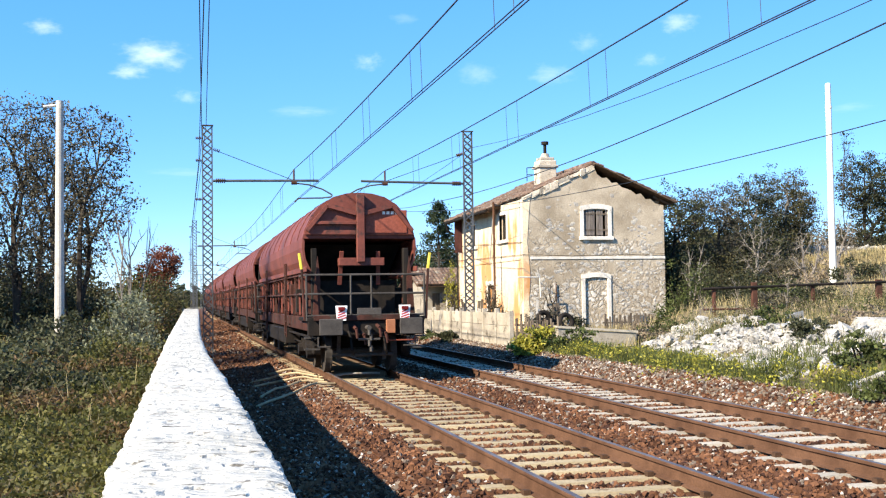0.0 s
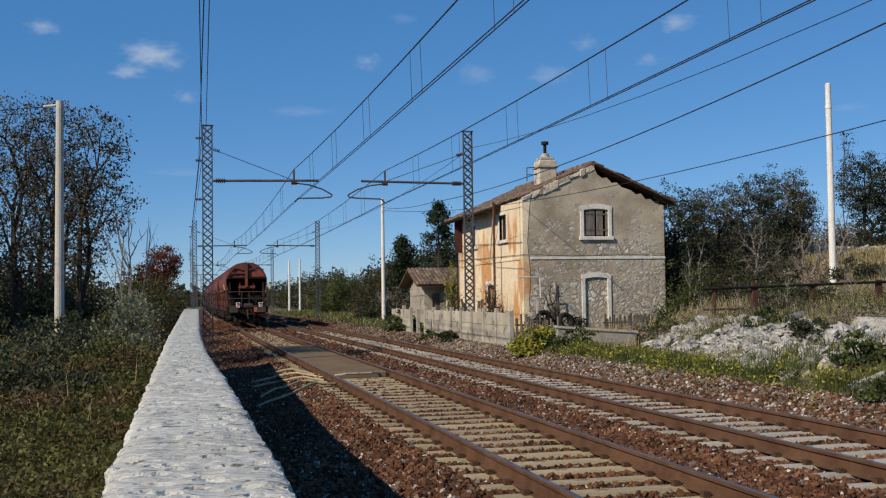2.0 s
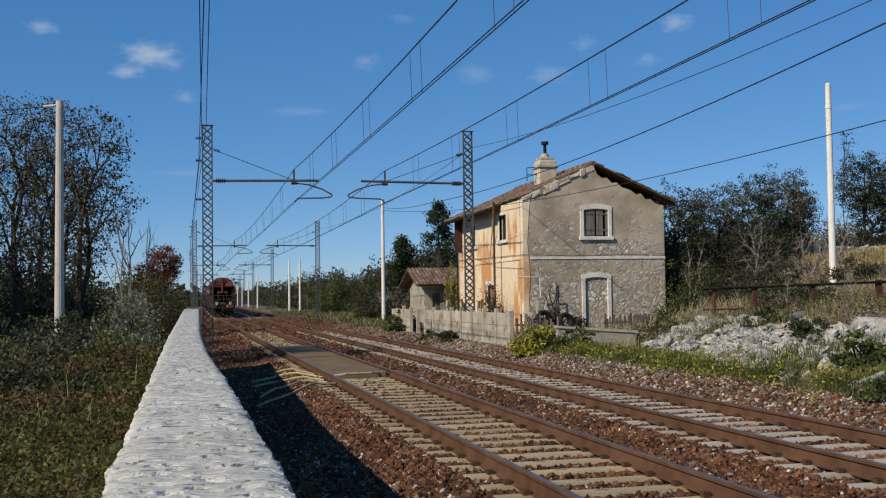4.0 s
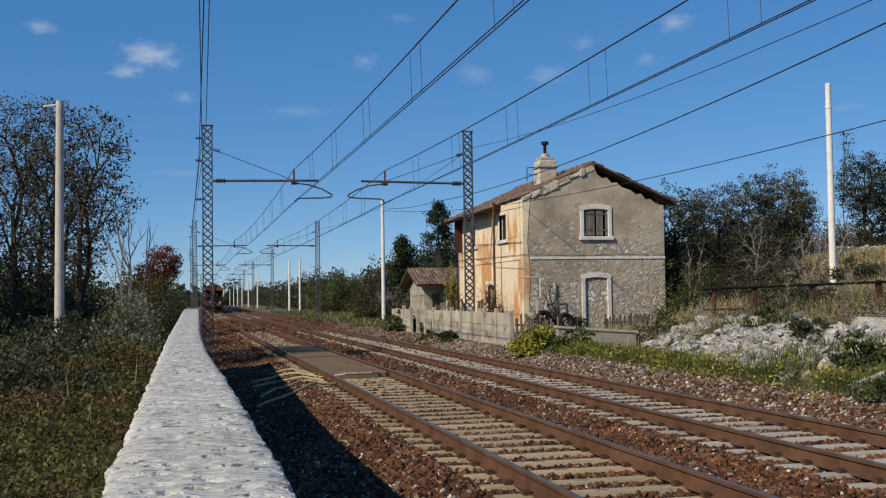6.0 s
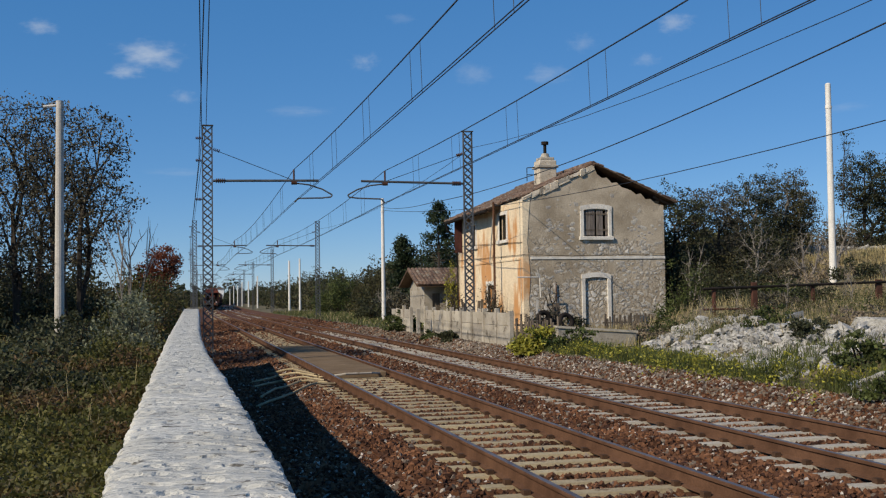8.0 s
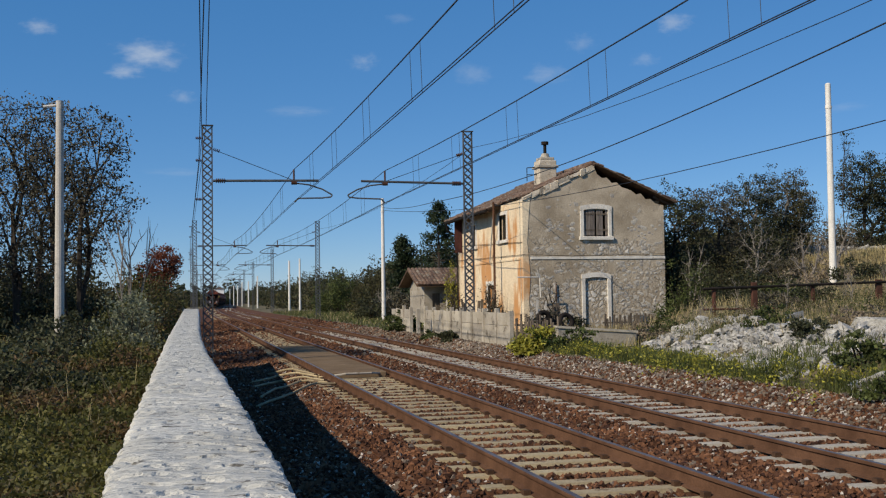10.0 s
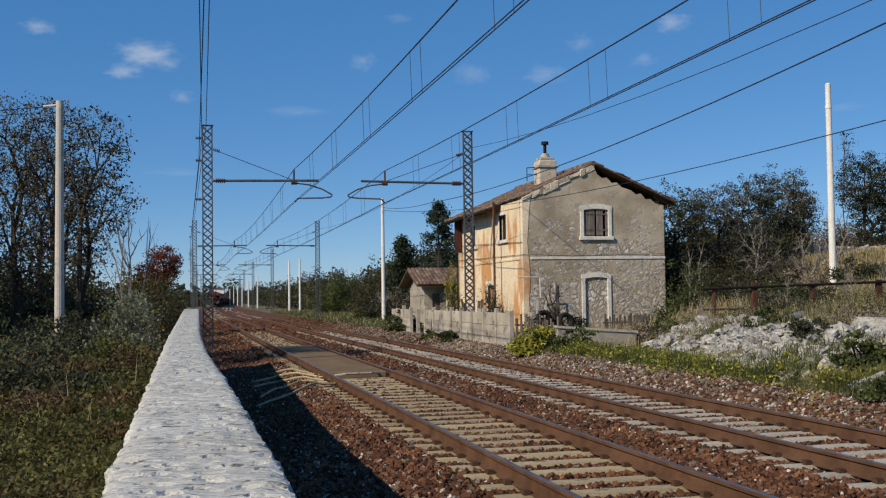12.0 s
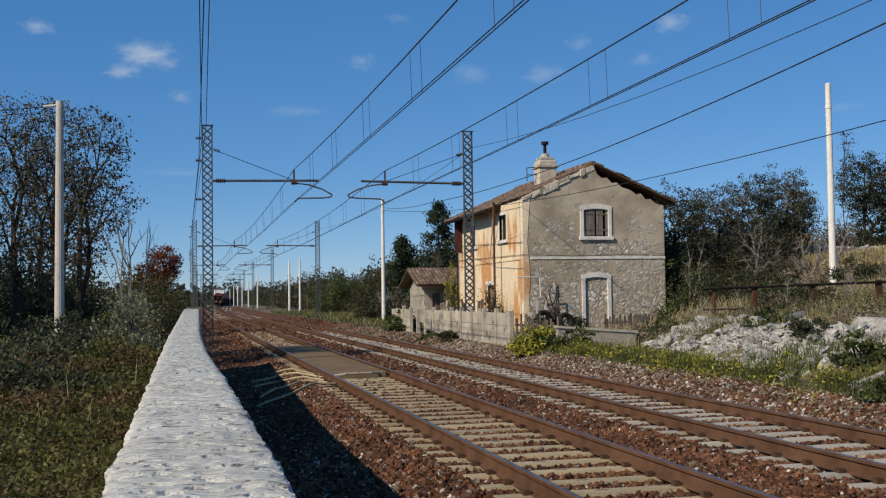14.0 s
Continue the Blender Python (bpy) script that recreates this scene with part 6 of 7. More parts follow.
def build_stones():
    cube = np.array([(a, b, c) for a in (-1, 1) for b in (-1, 1) for c in (-1, 1)], float)
    quads = np.array([(0, 1, 3, 2), (4, 6, 7, 5), (0, 4, 5, 1), (2, 3, 7, 6), (0, 2, 6, 4), (1, 5, 7, 3)])

    def lay(n, y0, y1, size, seed, material, x0=0.4, x1=10.0, label="loose crushed stones of the track bed"):
        r = np.random.default_rng(seed)
        x, y = r.uniform(x0, x1, n), r.uniform(y0, y1, n)
        on = np.zeros(n, bool)
        for xc, ph in ((T1, 9.487), (T2, 9.62)):
            u = np.abs(x - xc)
            near = np.abs((y - ph + 0.3) % 0.6 - 0.3) < 0.13
            on |= (u < 1.13) & near
            on |= np.abs(u - 0.753) < 0.11
        on |= (np.abs(x - T1) < 0.68) & (y > 24.5) & (y < 39.7)
        x, y = x[~on], y[~on]
        n = len(x)
        z = ballast_top(x, y) + size * 0.25
        s = size * r.uniform(0.55, 1.3, (n, 1, 1)) * r.uniform(0.6, 1.1, (n, 1, 3))
        p = cube[None] * (1 + 0.28 * r.normal(size=(n, 8, 3))) * 0.75
        q = r.normal(size=(n, 4))
        q /= np.linalg.norm(q, axis=1)[:, None]
        w, a, b, c = q.T
        R = np.stack([np.stack([1 - 2 * (b * b + c * c), 2 * (a * b - c * w), 2 * (a * c + b * w)], -1),
                      np.stack([2 * (a * b + c * w), 1 - 2 * (a * a + c * c), 2 * (b * c - a * w)], -1),
                      np.stack([2 * (a * c - b * w), 2 * (b * c + a * w), 1 - 2 * (a * a + b * b)], -1)], 1)
        v = np.einsum("nij,nkj->nki", R, p * s) + np.stack([x, y, z], -1)[:, None]
        f = quads[None] + (np.arange(n) * 8)[:, None, None]
        tagged(raw("ballast_stones", v.reshape(-1, 3), f.reshape(-1, 4), material), label, "ballast", kind="stuff")

    lay(36000, 7.5, 20, 0.032, 1, M_STONE)
    lay(16000, 20, 34, 0.036, 2, M_STONE)
    lay(6000, 7.5, 34, 0.034, 3, M_STONE_GREY)
    lay(9000, 8, 40, 0.034, 4, M_STONE_GREY, 8.5, 10.15, "grey crushed stones along the edge of the track bed")
    lay(3600, 7.5, 30, 0.026, 7, M_STONE_PALE, label="pale chips scattered over the track bed")
    lay(2200, 8, 40, 0.034, 8, M_STONE_PALE, 8.4, 10.15, "pale crushed stones along the edge of the track bed")
    lay(5000, 34, 60, 0.05, 5, M_STONE)
    lay(6000, 60, 100, 0.075, 9, M_STONE)
    lay(1200, 34, 95, 0.055, 10, M_STONE_GREY)
    lay(2500, 34, 70, 0.05, 6, M_STONE_GREY, 8.6, 10.1, "grey crushed stones along the edge of the track bed")


build_stones()

# ---- the train ----
PITCH_LEN = 17.6


def build_wagon():
    """Hopper wagon; its origin is at the rear buffers on rail level and it runs along +y."""
    t = base("hopper_wagon", "oxide-red self-discharging hopper wagon with a rounded roof", "wagon", group="hopper wagons")
    L = 17.35
    half = [(0.0, 4.1), (0.3, 4.08), (0.6, 4.0), (0.88, 3.83), (1.1, 3.57), (1.25, 3.27), (1.31, 3.05)]
    shell = half + [(-u, v) for u, v in half[:0:-1]]
    # roof and upper shell
    bm = bmesh.new()
    prism(bm, shell, 1.55, L - 1.55, lambda u, v, w: (u, w, v))
    part("upper_shell", bm, M_RED, t, "rounded red upper shell")
    # tapering lower hopper; near-black colour stands in for the shade under the overhang
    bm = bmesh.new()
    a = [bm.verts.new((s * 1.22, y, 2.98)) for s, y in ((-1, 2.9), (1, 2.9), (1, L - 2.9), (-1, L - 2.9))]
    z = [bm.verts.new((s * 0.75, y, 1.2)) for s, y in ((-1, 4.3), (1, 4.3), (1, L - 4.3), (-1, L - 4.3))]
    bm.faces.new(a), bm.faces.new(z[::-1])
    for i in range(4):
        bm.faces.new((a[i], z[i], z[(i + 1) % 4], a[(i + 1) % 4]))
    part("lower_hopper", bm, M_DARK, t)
    # curved side plates below the shoulder
    for s in (-1, 1):
        bm = bmesh.new()
        prism(bm, [(s * 1.31, 3.06), (s * 1.32, 2.84), (s * 1.28, 2.55), (s * 1.18, 2.32), (s * 1.0, 2.12), (s * 0.97, 2.16), (s * 1.14, 2.36), (s * 1.24, 2.58), (s * 1.27, 2.8), (s * 1.26, 2.99)], 1.5, L - 1.5, lambda u, v, w: (u, w, v))
        part("side_plate", bm, M_RED, t)
    for y in np.linspace(2.6, L - 2.6, 8):
        bm = bmesh.new()
        outer = [(u * 1.012, v * 1.004) for u, v in half]
        ring = outer + [(-u, v) for u, v in outer[:0:-1]]
        prism(bm, ring, y - 0.035, y + 0.035, lambda u, v, w: (u, w, v))
        part("shell_rib", bm, M_RED, t)
    # end faces with ribs
    for end, y in ((-1, 1.5), (1, L - 1.5)):
        yy = lambda d: y + end * d
        bm = bmesh.new()
        face = [(u * 0.985, v) for u, v in half[:-1]] + [(1.27, 3.14), (-1.27, 3.14)] + [(-u * 0.985, v) for u, v in half[-2:0:-1]]
        prism(bm, face, yy(-0.03), yy(0.04), lambda u, v, w: (u, w, v))
        part("end_plate", bm, M_RED, t)
        bm = bmesh.new()
        box(bm, -0.09, 0.09, *sorted((yy(0.04), yy(0.2))), 2.5, 4.05, 0.01)
        part("end_post", bm, M_RED, t)
        for s in (-1, 1):
            bm = bmesh.new()
            strip(bm, (s * 0.1, yy(0.1), 3.62), (s * 0.75, yy(0.1), 3.8), 0.1, 0.1, (0, 1, 0))
            strip(bm, (s * 0.75, yy(0.1), 3.8), (s * 1.22, yy(0.1), 3.22), 0.1, 0.08, (0, 1, 0))
            part("end_rib", bm, M_RED, t)
        bm = bmesh.new()
        box(bm, -1.05, -0.09, *sorted((yy(0.04), yy(0.13))), 3.36, 3.44, 0.01)
        part("end_rib", bm, M_RED, t)
        bm = bmesh.new()
        box(bm, 0.12, 1.1, *sorted((yy(0.035), yy(0.06))), 3.17, 3.7, 0.008)
        part("marking_plate", bm, M_FADED, t, "brighter red panel with faded white lettering bars")
        for k in range(4):
            bm = bmesh.new()
            box(bm, 0.52 + 0.1 * k, 0.59 + 0.1 * k, *sorted((yy(0.062), yy(0.066))), 3.6, 3.67)
            part("marking_bar", bm, M_WHITE, t)
        # stanchions, inclined struts and crossbeam under the end
        for s in (-1, 1):
            bm = bmesh.new()
            box(bm, *sorted((s * 1.0, s * 1.12)), *sorted((y - end * 0.1, y - end * 0.02 + end * 0.1)), 1.25, 2.82, 0.01)
            part("end_stanchion", bm, M_DARK, t)
            bm = bmesh.new()
            strip(bm, (s * 0.45, y - end * 0.2, 2.0), (s * 0.42, y, 2.75), 0.09, 0.06, (1, 0, 0))
            part("strut", bm, M_RED, t)
        bm = bmesh.new()
        box(bm, -0.5, 0.55, *sorted((y - end * 0.1, y + end * 0.12)), 2.42, 2.6, 0.01)
        part("crossbeam", bm, M_RED, t)
        # the bulkhead's colour carries the shade of the recess behind the platform
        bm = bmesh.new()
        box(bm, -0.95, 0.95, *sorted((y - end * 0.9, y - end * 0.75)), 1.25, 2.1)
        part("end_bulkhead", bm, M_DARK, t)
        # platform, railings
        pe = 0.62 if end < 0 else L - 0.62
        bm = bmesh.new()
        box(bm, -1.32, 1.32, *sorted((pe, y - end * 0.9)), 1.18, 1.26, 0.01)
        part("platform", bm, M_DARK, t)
        for z in (1.3, 1.78, 2.2):
            bm = bmesh.new()
            rod(bm, (-1.32, pe - end * 0.08, z), (1.32, pe - end * 0.08, z), 0.024, n=6)
            part("railing", bm, M_BUFFER, t)
        for x in (-1.32, -0.34, 0.12, 1.32):
            bm = bmesh.new()
            rod(bm, (x, pe - end * 0.08, 1.2), (x, pe - end * 0.08, 2.2), 0.024, n=6)
            part("railing_post", bm, M_BUFFER, t)
        for s in (-1, 1):
            bm = bmesh.new()
            for z in (1.78, 2.2):
                rod(bm, (s * 1.32, pe - end * 0.08, z), (s * 1.32, y - end * 0.6, z), 0.022, n=6)
            part("side_railing", bm, M_BUFFER, t)
            bm = bmesh.new()
            rod(bm, (s * 1.36, pe - end * 0.1, 1.2), (s * 1.42, pe - end * 0.1, 2.35), 0.028, n=6)
            part("grab_pole", bm, M_GRIMERED, t)
        # headstock, buffers, coupling
        bm = bmesh.new()
        box(bm, -1.3, 1.3, *sorted((pe, pe - end * 0.16)), 0.86, 1.2, 0.015)
        part("headstock", bm, M_DARK, t)
        for s in (-1, 1):
            bf = base("buffer", "", "")
            bf.parent = t
            bm = bmesh.new()
            tip = 0.0 if end < 0 else L
            box(bm, s * 0.875 - 0.25, s * 0.875 + 0.25, *sorted((tip, tip - end * 0.05)), 0.89, 1.24, 0.012)
            part("buffer_plate", bm, M_BUFFER, bf)
            bm = bmesh.new()
            rod(bm, (s * 0.875, tip - end * 0.05, 1.06), (s * 0.875, tip - end * 0.35, 1.06), 0.11, n=12)
            rod(bm, (s * 0.875, tip - end * 0.33, 1.06), (s * 0.875, tip - end * 0.64, 1.06), 0.16, n=12)
            part("buffer_casing", bm, M_BUFFER, bf)
        bm = bmesh.new()
        box(bm, 0.42, 0.62, *sorted((pe, pe + end * 0.12)), 0.9, 1.2, 0.01)
        part("tool_box", bm, M_ORANGE, t, "rusty orange steel box")
        bm = bmesh.new()
        rod(bm, (0, pe, 1.03), (0, pe + end * 0.32, 1.03), 0.05, n=8)
        for k in range(4):
            rod(bm, (0.04 * (k % 2), pe + end * 0.28, 1.0 - 0.12 * k), (0.04 * (k % 2), pe + end * 0.3, 0.87 - 0.12 * k), 0.04, n=6)
        rod(bm, (-0.24, pe + end * 0.28, 0.78), (0.24, pe + end * 0.28, 0.78), 0.025, n=6)
        part("coupling", bm, M_BUFFER, t)
        for x in (-0.42, 0.32):
            bm = bmesh.new()
            pts = [Vector((x, pe + end * 0.05, 0.95)), Vector((x + 0.02, pe + end * 0.22, 0.8)), Vector((x + 0.05, pe + end * 0.24, 0.55)), Vector((x + 0.1, pe + end * 0.12, 0.45))]
            for p, q in zip(pts, pts[1:]):
                rod(bm, p, q, 0.028, n=6)
            part("brake_hose", bm, M_DARK, t)
        for s in (-1, 1):
            bm = bmesh.new()
            for z in (0.55, 0.8):
                box(bm, *sorted((s * 1.02, s * 1.36)), *sorted((pe - end * 0.12, pe - end * 0.32)), z, z + 0.03)
            part("step", bm, M_BUFFER, t)
    # underframe and side structure
    for s in (-1, 1):
        bm = bmesh.new()
        box(bm, *sorted((s * 1.12, s * 1.24)), 0.78, L - 0.78, 0.95, 1.26, 0.015)
        part("sole_bar", bm, M_GRIMERED, t)
        for y in np.linspace(2.3, L - 2.3, 13):
            bm = bmesh.new()
            strip(bm, (s * 1.2, y, 1.26), (s * 1.16, y, 2.3), 0.1, 0.09, (0, 1, 0))
            part("side_post", bm, M_GRIMERED if int(y * 3) % 3 else M_RED, t)
        bm = bmesh.new()
        box(bm, *sorted((s * 0.82, s * 0.9)), 2.9, L - 2.9, 1.3, 2.0)
        part("discharge_flap", bm, M_GRIMERED, t)
        for z in (1.78, 2.22):
            bm = bmesh.new()
            rod(bm, (s * 1.3, 0.75, z), (s * 1.3, L - 0.75, z), 0.024, n=6)
            part("side_rail", bm, M_GRIMERED, t)
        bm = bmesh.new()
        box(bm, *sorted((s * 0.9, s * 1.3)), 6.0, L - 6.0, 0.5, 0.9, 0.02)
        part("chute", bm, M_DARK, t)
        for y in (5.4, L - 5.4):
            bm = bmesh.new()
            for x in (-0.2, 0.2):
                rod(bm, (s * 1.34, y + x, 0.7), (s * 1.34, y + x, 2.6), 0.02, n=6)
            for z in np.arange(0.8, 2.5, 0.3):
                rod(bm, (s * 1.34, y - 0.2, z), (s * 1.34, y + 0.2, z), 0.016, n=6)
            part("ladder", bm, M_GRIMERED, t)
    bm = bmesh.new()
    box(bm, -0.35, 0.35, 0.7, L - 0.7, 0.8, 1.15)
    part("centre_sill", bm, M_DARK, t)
    for y in (4.6, L - 4.6):
        bm = bmesh.new()
        rod(bm, (-0.55, y, 0.62), (0.55, y, 0.62), 0.17, n=12)
        part("air_reservoir", bm, M_DARK, t)
    for end, pe in ((-1, 0.62), (1, L - 0.62)):
        bm = bmesh.new()
        for x in (-0.55, 0.5):
            strip(bm, (x, pe - end * 0.5, 0.85), (x, pe - end * 0.7, 0.3), 0.08, 0.05, (1, 0, 0))
        rod(bm, (-0.7, pe - end * 0.6, 0.4), (0.7, pe - end * 0.6, 0.4), 0.035, n=6)
        part("brake_beam", bm, M_BUFFER, t)
        for x in (-1.08, 1.08):
            bm = bmesh.new()
            rod(bm, (x, pe + end * 0.02, 0.84), (x, pe + end * 0.02, 0.62), 0.02, n=6)
            rod(bm, (x, pe + end * 0.02, 0.62), (x * 0.75, pe + end * 0.02, 0.62), 0.02, n=6)
            part("shunter_grip", bm, M_BUFFER, t)
    # brackets, levers and pipes along the lower side
    gr = np.random.default_rng(31)
    for s in (-1, 1):
        for y in np.arange(1.9, L - 1.8, 0.95):
            bm = bmesh.new()
            z0 = gr.uniform(1.3, 1.7)
            box(bm, *sorted((s * 1.05, s * gr.uniform(1.22, 1.33))), y - gr.uniform(0.05, 0.16), y + gr.uniform(0.05, 0.16), z0, z0 + gr.uniform(0.15, 0.55), 0.012)
            part("bracket", bm, M_GRIMERED if gr.random() < 0.6 else M_DARK, t)
            bm = bmesh.new()
            strip(bm, (s * 1.27, y - 0.3, 1.3), (s * 1.24, y + 0.1, 2.15), 0.05, 0.035, (0, 1, 0))
            part("brace", bm, M_RED if gr.random() < 0.5 else M_GRIMERED, t)
        bm = bmesh.new()
        rod(bm, (s * 1.18, 1.2, 0.82), (s * 1.18, L - 1.2, 0.82), 0.03, n=6)
        rod(bm, (s * 1.05, 4.2, 0.6), (s * 1.05, L - 4.2, 0.6), 0.025, n=6)
        part("brake_pipe", bm, M_DARK, t)
        bm = bmesh.new()
        box(bm, *sorted((s * 1.24, s * 1.29)), 1.2, L - 1.2, 2.28, 2.40, 0.01)
        part("side_stringer", bm, M_RED, t)
    # clutter on both headstocks: rusty beam, levers, hoses and lamp brackets
    for end, pe in ((-1, 0.62), (1, L - 0.62)):
        bm = bmesh.new()
        box(bm, -1.18, 1.18, *sorted((pe + end * 0.02, pe + end * 0.06)), 1.19, 1.31, 0.01)
        part("end_sill", bm, M_GRIMERED, t, "grimy brown sill above the headstock")
        bm = bmesh.new()
        box(bm, -0.22, 0.32, *sorted((pe + end * 0.03, pe + end * 0.05)), 1.31, 1.46, 0.008)
        part("sill_plate", bm, M_BUFFER, t)
        bm = bmesh.new()
        for x, z in ((-0.3, 1.06), (0.22, 1.08), (-0.12, 0.92), (0.36, 0.95)):
            rod(bm, (x, pe, z), (x + 0.03, pe + end * 0.2, z - 0.06), 0.04, n=8)
            rod(bm, (x + 0.03, pe + end * 0.2, z - 0.06), (x + 0.05, pe + end * 0.22, z - 0.26), 0.03, n=8)
        part("hose_coupling", bm, M_GRIMERED, t)
        bm = bmesh.new()
        pts = [(0.45, 0.84), (0.47, 0.74), (1.05, 0.74), (1.08, 0.84)]
        for (a, b), (c, d) in zip(pts, pts[1:]):
            rod(bm, (a, pe + end * 0.06, b), (c, pe + end * 0.06, d), 0.017, n=6)
        part("uncoupling_bar", bm, M_FADED, t)
        for s in (-1, 1):
            bm = bmesh.new()
            y0 = pe - end * 0.35
            prism(bm, [(s * 1.0, 1.26), (s * 1.16, 1.26), (s * 1.1, 2.1), (s * 1.04, 2.62), (s * 0.98, 2.1)], y0 - 0.03, y0 + 0.03, lambda u, v, w: (u, w, v))
            part("tapered_stanchion", bm, M_GRIMERED, t)
    # bogies
    for yc in (2.75, L - 2.75):
        b = base("bogie", "", "")
        b.parent = t
        for s in (-1, 1):
            bm = bmesh.new()
            prism(bm, [(-1.35, 0.62), (-1.25, 0.42), (-0.55, 0.42), (-0.4, 0.32), (0.4, 0.32), (0.55, 0.42), (1.25, 0.42), (1.35, 0.62), (0.6, 0.78), (-0.6, 0.78)], s * 0.93, s * 1.07, lambda u, v, w: (w, yc + u, v))
            for dy in (-0.9, 0.9):
                rod(bm, (s * 1.0, yc + dy, 0.46), (s * 1.2, yc + dy, 0.46), 0.15, n=10)
                for k in (-0.22, 0.22):
                    rod(bm, (s * 1.02, yc + dy + k, 0.45), (s * 1.02, yc + dy + k, 0.8), 0.085, n=8)
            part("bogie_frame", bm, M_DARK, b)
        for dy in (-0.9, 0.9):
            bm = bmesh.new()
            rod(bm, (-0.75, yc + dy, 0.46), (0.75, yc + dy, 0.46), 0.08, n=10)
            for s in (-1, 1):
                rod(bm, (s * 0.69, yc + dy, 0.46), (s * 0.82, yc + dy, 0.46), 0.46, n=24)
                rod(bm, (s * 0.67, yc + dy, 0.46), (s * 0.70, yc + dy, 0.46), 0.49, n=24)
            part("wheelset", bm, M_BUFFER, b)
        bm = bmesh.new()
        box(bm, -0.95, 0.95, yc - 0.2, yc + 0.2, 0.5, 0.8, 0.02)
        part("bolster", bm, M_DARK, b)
    return t


last = build_wagon()
WAGONS = [last] + [copy_thing(last, pose(0, 0, 0)) for _ in range(7)]


def build_tail_lamps():
    for s in (-1, 1):
        x = -0.59 if s < 0 else 0.82
        bm = bmesh.new()
        rod(bm, (s * 1.42, 0.72, 2.33), (s * 1.47, 0.72, 2.68), 0.034, n=6)
        part("grab_pole_tip", bm, M_YELLOW, last, "yellow painted tip")
        p = base("tail_signal", "", "")
        p.parent = last
        bm = bmesh.new()
        prism(bm, [(x - 0.13, 1.52), (x + 0.13, 1.52), (x + 0.1, 1.19), (x - 0.1, 1.19)], 0.44, 0.47, lambda u, v, w: (u, w, v))
        part("plate", bm, M_WHITE, p, "white end-of-train plate")
        bm = bmesh.new()
        for k in range(4):
            strip(bm, (x - 0.1 + 0.01 * k, 0.437, 1.2 + 0.055 * k), (x + 0.1 - 0.01 * k, 0.437, 1.26 + 0.055 * k), 0.006, 0.022, (0, 1, 0))
        part("red_stripes", bm, M_SIGNAL, p)
        bm = bmesh.new()
        box(bm, x - 0.075, x + 0.075, 0.40, 0.44, 1.41, 1.49, 0.01)
        part("lens", bm, mat("dark_red_lens", (0.12, 0.01, 0.01), (0.16, 0.015, 0.015), 3, 40, rough=0.2, bump=0), p, "dark red lens")


build_tail_lamps()
tagged(last, "last oxide-red hopper wagon with white and red tail plates")

# ---- clouds ----
def cloud_mat():
    m = bpy.data.materials.new("cloud_vapour")
    m.use_nodes = True
    nt = m.node_tree
    nt.nodes.clear()
    out = nt.nodes.new("ShaderNodeOutputMaterial")
    co = nt.nodes.new("ShaderNodeTexCoord")
    ln = nt.nodes.new("ShaderNodeVectorMath")
    ln.operation = "LENGTH"
    nt.links.new(co.outputs["Object"], ln.inputs[0])
    info = nt.nodes.new("ShaderNodeObjectInfo")
    ns = nt.nodes.new("ShaderNodeTexNoise")
    ns.noise_dimensions = "4D"
    ns.inputs["Scale"].default_value, ns.inputs["Detail"].default_value, ns.inputs["Roughness"].default_value = 1.7, 7, 0.6
    mul = nt.nodes.new("ShaderNodeMath")
    mul.operation = "MULTIPLY"
    mul.inputs[1].default_value = 40
    nt.links.new(info.outputs["Random"], mul.inputs[0])
    nt.links.new(mul.outputs[0], ns.inputs["W"])
    nt.links.new(co.outputs["Object"], ns.inputs["Vector"])
    sub = nt.nodes.new("ShaderNodeMath")
    sub.operation = "MULTIPLY_ADD"
    sub.inputs[1].default_value = 1.5
    nt.links.new(ns.outputs["Fac"], sub.inputs[0])
    neg = nt.nodes.new("ShaderNodeMath")
    neg.operation = "MULTIPLY"
    neg.inputs[1].default_value = -0.95
    nt.links.new(ln.outputs["Value"], neg.inputs[0])
    nt.links.new(neg.outputs[0], sub.inputs[2])
    rp = nt.nodes.new("ShaderNodeMapRange")
    rp.interpolation_type = "SMOOTHSTEP"
    rp.inputs["From Min"].default_value, rp.inputs["From Max"].default_value = -0.05, 0.95
    rp.inputs["To Max"].default_value = 0.62
    nt.links.new(sub.outputs[0], rp.inputs["Value"])
    em = nt.nodes.new("ShaderNodeEmission")
    em.inputs["Color"].default_value, em.inputs["Strength"].default_value = (0.80, 0.87, 0.95, 1), 0.75
    tr = nt.nodes.new("ShaderNodeBsdfTransparent")
    mx = nt.nodes.new("ShaderNodeMixShader")
    dim = nt.nodes.new("ShaderNodeMath")
    dim.operation = "MULTIPLY"
    sep = nt.nodes.new("ShaderNodeSeparateColor")
    nt.links.new(info.outputs["Color"], sep.inputs[0])
    nt.links.new(rp.outputs[0], dim.inputs[0])
    nt.links.new(sep.outputs[0], dim.inputs[1])
    nt.links.new(dim.outputs[0], mx.inputs[0])
    nt.links.new(tr.outputs[0], mx.inputs[1])
    nt.links.new(em.outputs[0], mx.inputs[2])
    nt.links.new(mx.outputs[0], out.inputs["Surface"])
    return m


CLOUDS = []


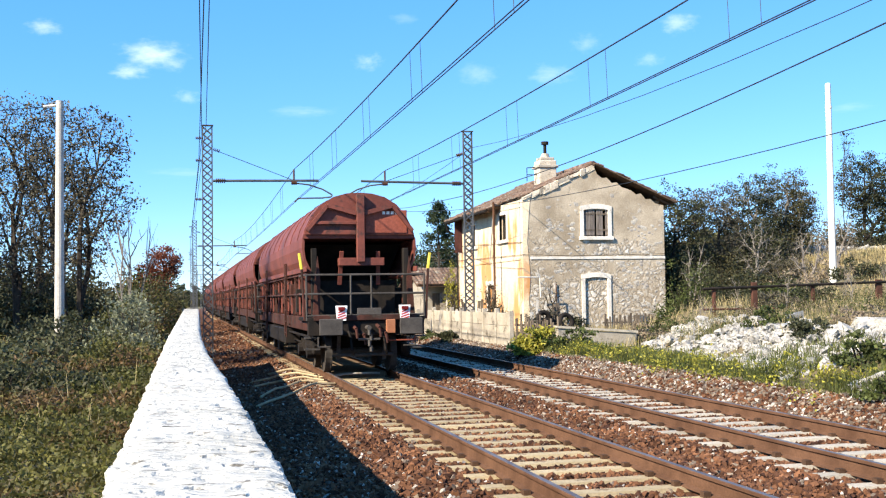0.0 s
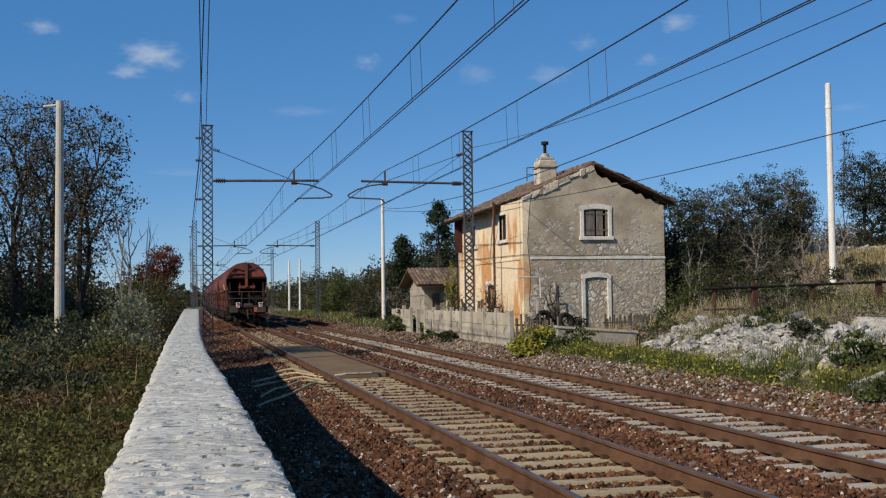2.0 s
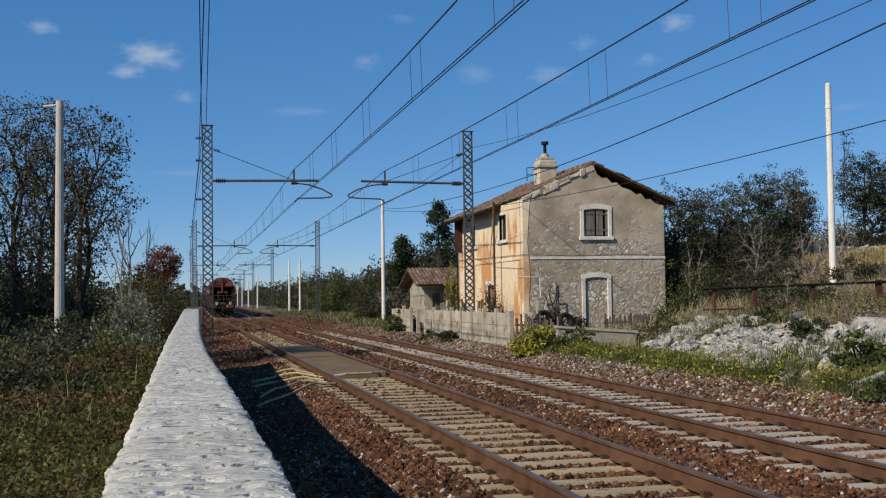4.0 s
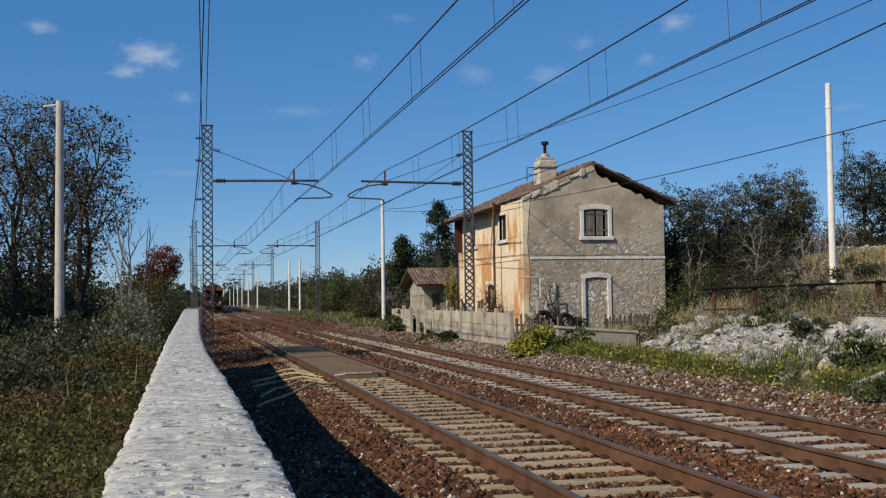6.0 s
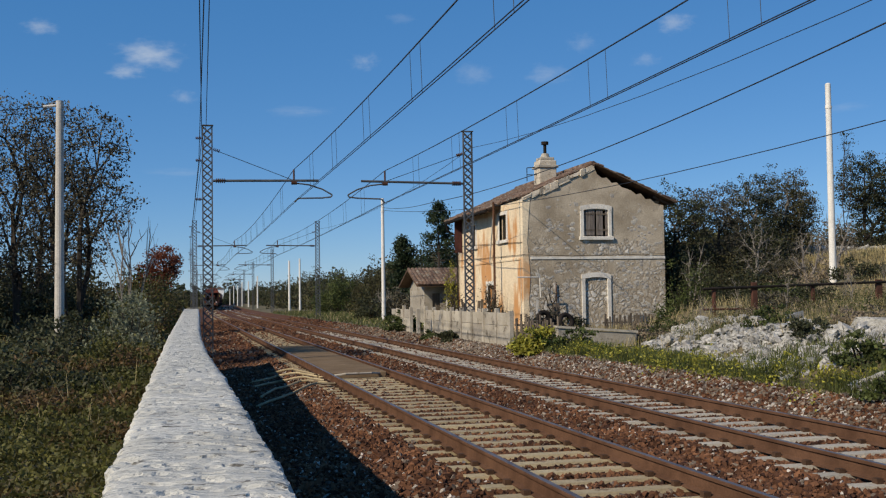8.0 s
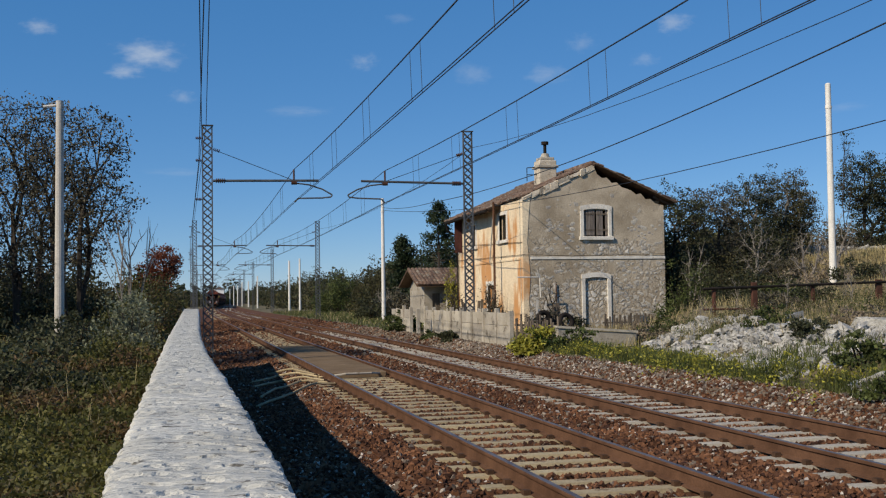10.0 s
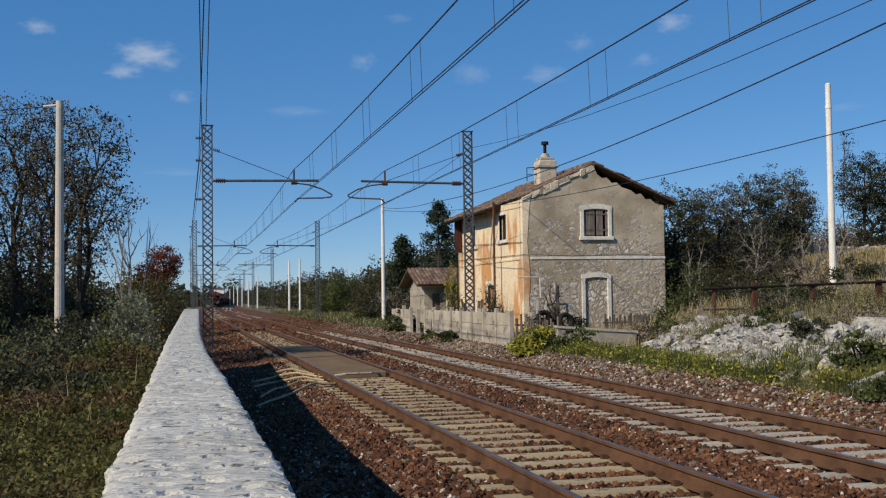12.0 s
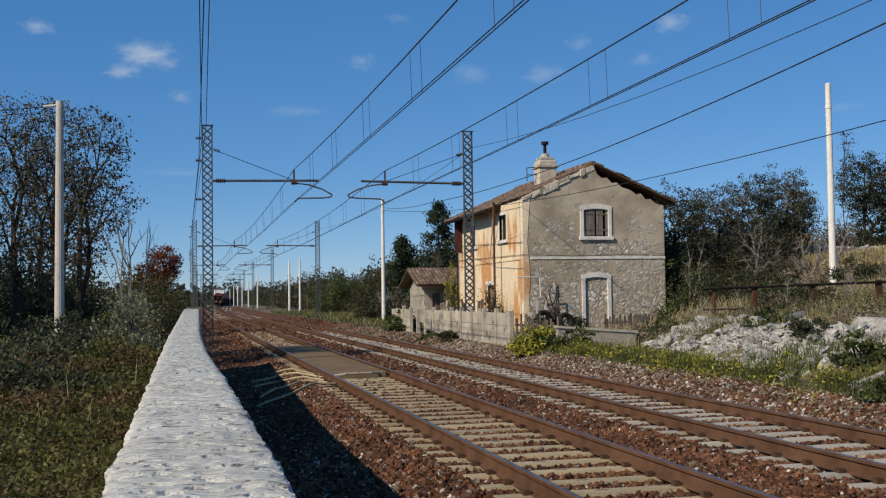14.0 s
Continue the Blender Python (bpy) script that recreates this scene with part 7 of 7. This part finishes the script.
def build_clouds():
    m = cloud_mat()
    # bearing from the line in degrees, height over the horizon in degrees, half sizes in metres, thickness
    for bearing, up, w, h, dense in ((-1.49, 12.67, 125, 58, 1.0), (-2.7, 11.8, 70, 28, 0.7), (-6.82, 13.76, 66, 30, 0.6), (9.8, 12.63, 55, 34, 0.45), (15.7, 11.9, 80, 45, 0.28),
                                     (19.66, 11.75, 85, 40, 0.36), (26.5, 14.1, 75, 38, 0.6), (21.57, 13.34, 60, 36, 0.3), (24.9, 12.3, 50, 30, 0.3), (6.38, 9.96, 115, 26, 0.28),
                                     (0.17, 10.66, 50, 30, 0.36), (11.76, 14.84, 55, 22, 0.16), (0.16, 6.72, 130, 16, 0.2), (34.7, 9.2, 90, 20, 0.18)):
        a, e = radians(bearing), radians(up)
        p = Vector((math.sin(a) * math.cos(e), math.cos(a) * math.cos(e), math.sin(e))) * 3000
        bm = bmesh.new()
        bmesh.ops.create_circle(bm, cap_ends=True, segments=32, radius=1.5)
        ob = link("cloud", bm, m)
        tagged(ob, "small soft white fair-weather cloud", "cloud", "clouds", "structure")
        ob.color = (dense, dense, dense, 1)
        turn = (Vector(EYE) - p).to_track_quat("Z", "Y").to_matrix().to_4x4()
        ob.scale = (w, h, 30)
        CLOUDS.append((ob, p, turn))


build_clouds()


def motions():
    for k, ob in enumerate(WAGONS):
        rows = []
        for t in (0, 1, 2, 3, 4, 5, 6, 7, 8, 9, 10, 11, 12, 13, 14):
            y = 22.7 + PITCH_LEN * k + 22.8 * t
            x0, x1 = float(bend(y + 2.75)), float(bend(y + 14.6))
            ang = math.atan2(x1 - x0, 11.85)
            rows.append((t, pose(T1 + x0 - 2.75 * math.sin(ang), y, 0, 0, 0, -math.degrees(ang))))
        walk(ob, rows)
    for ob, p, turn in CLOUDS:
        drift = Vector((-17.0, 4.0, 1.0))
        walk(ob, [(0, Matrix.Translation(p) @ turn), (7, Matrix.Translation(p + drift * 0.5) @ turn), (14, Matrix.Translation(p + drift) @ turn)])


motions()
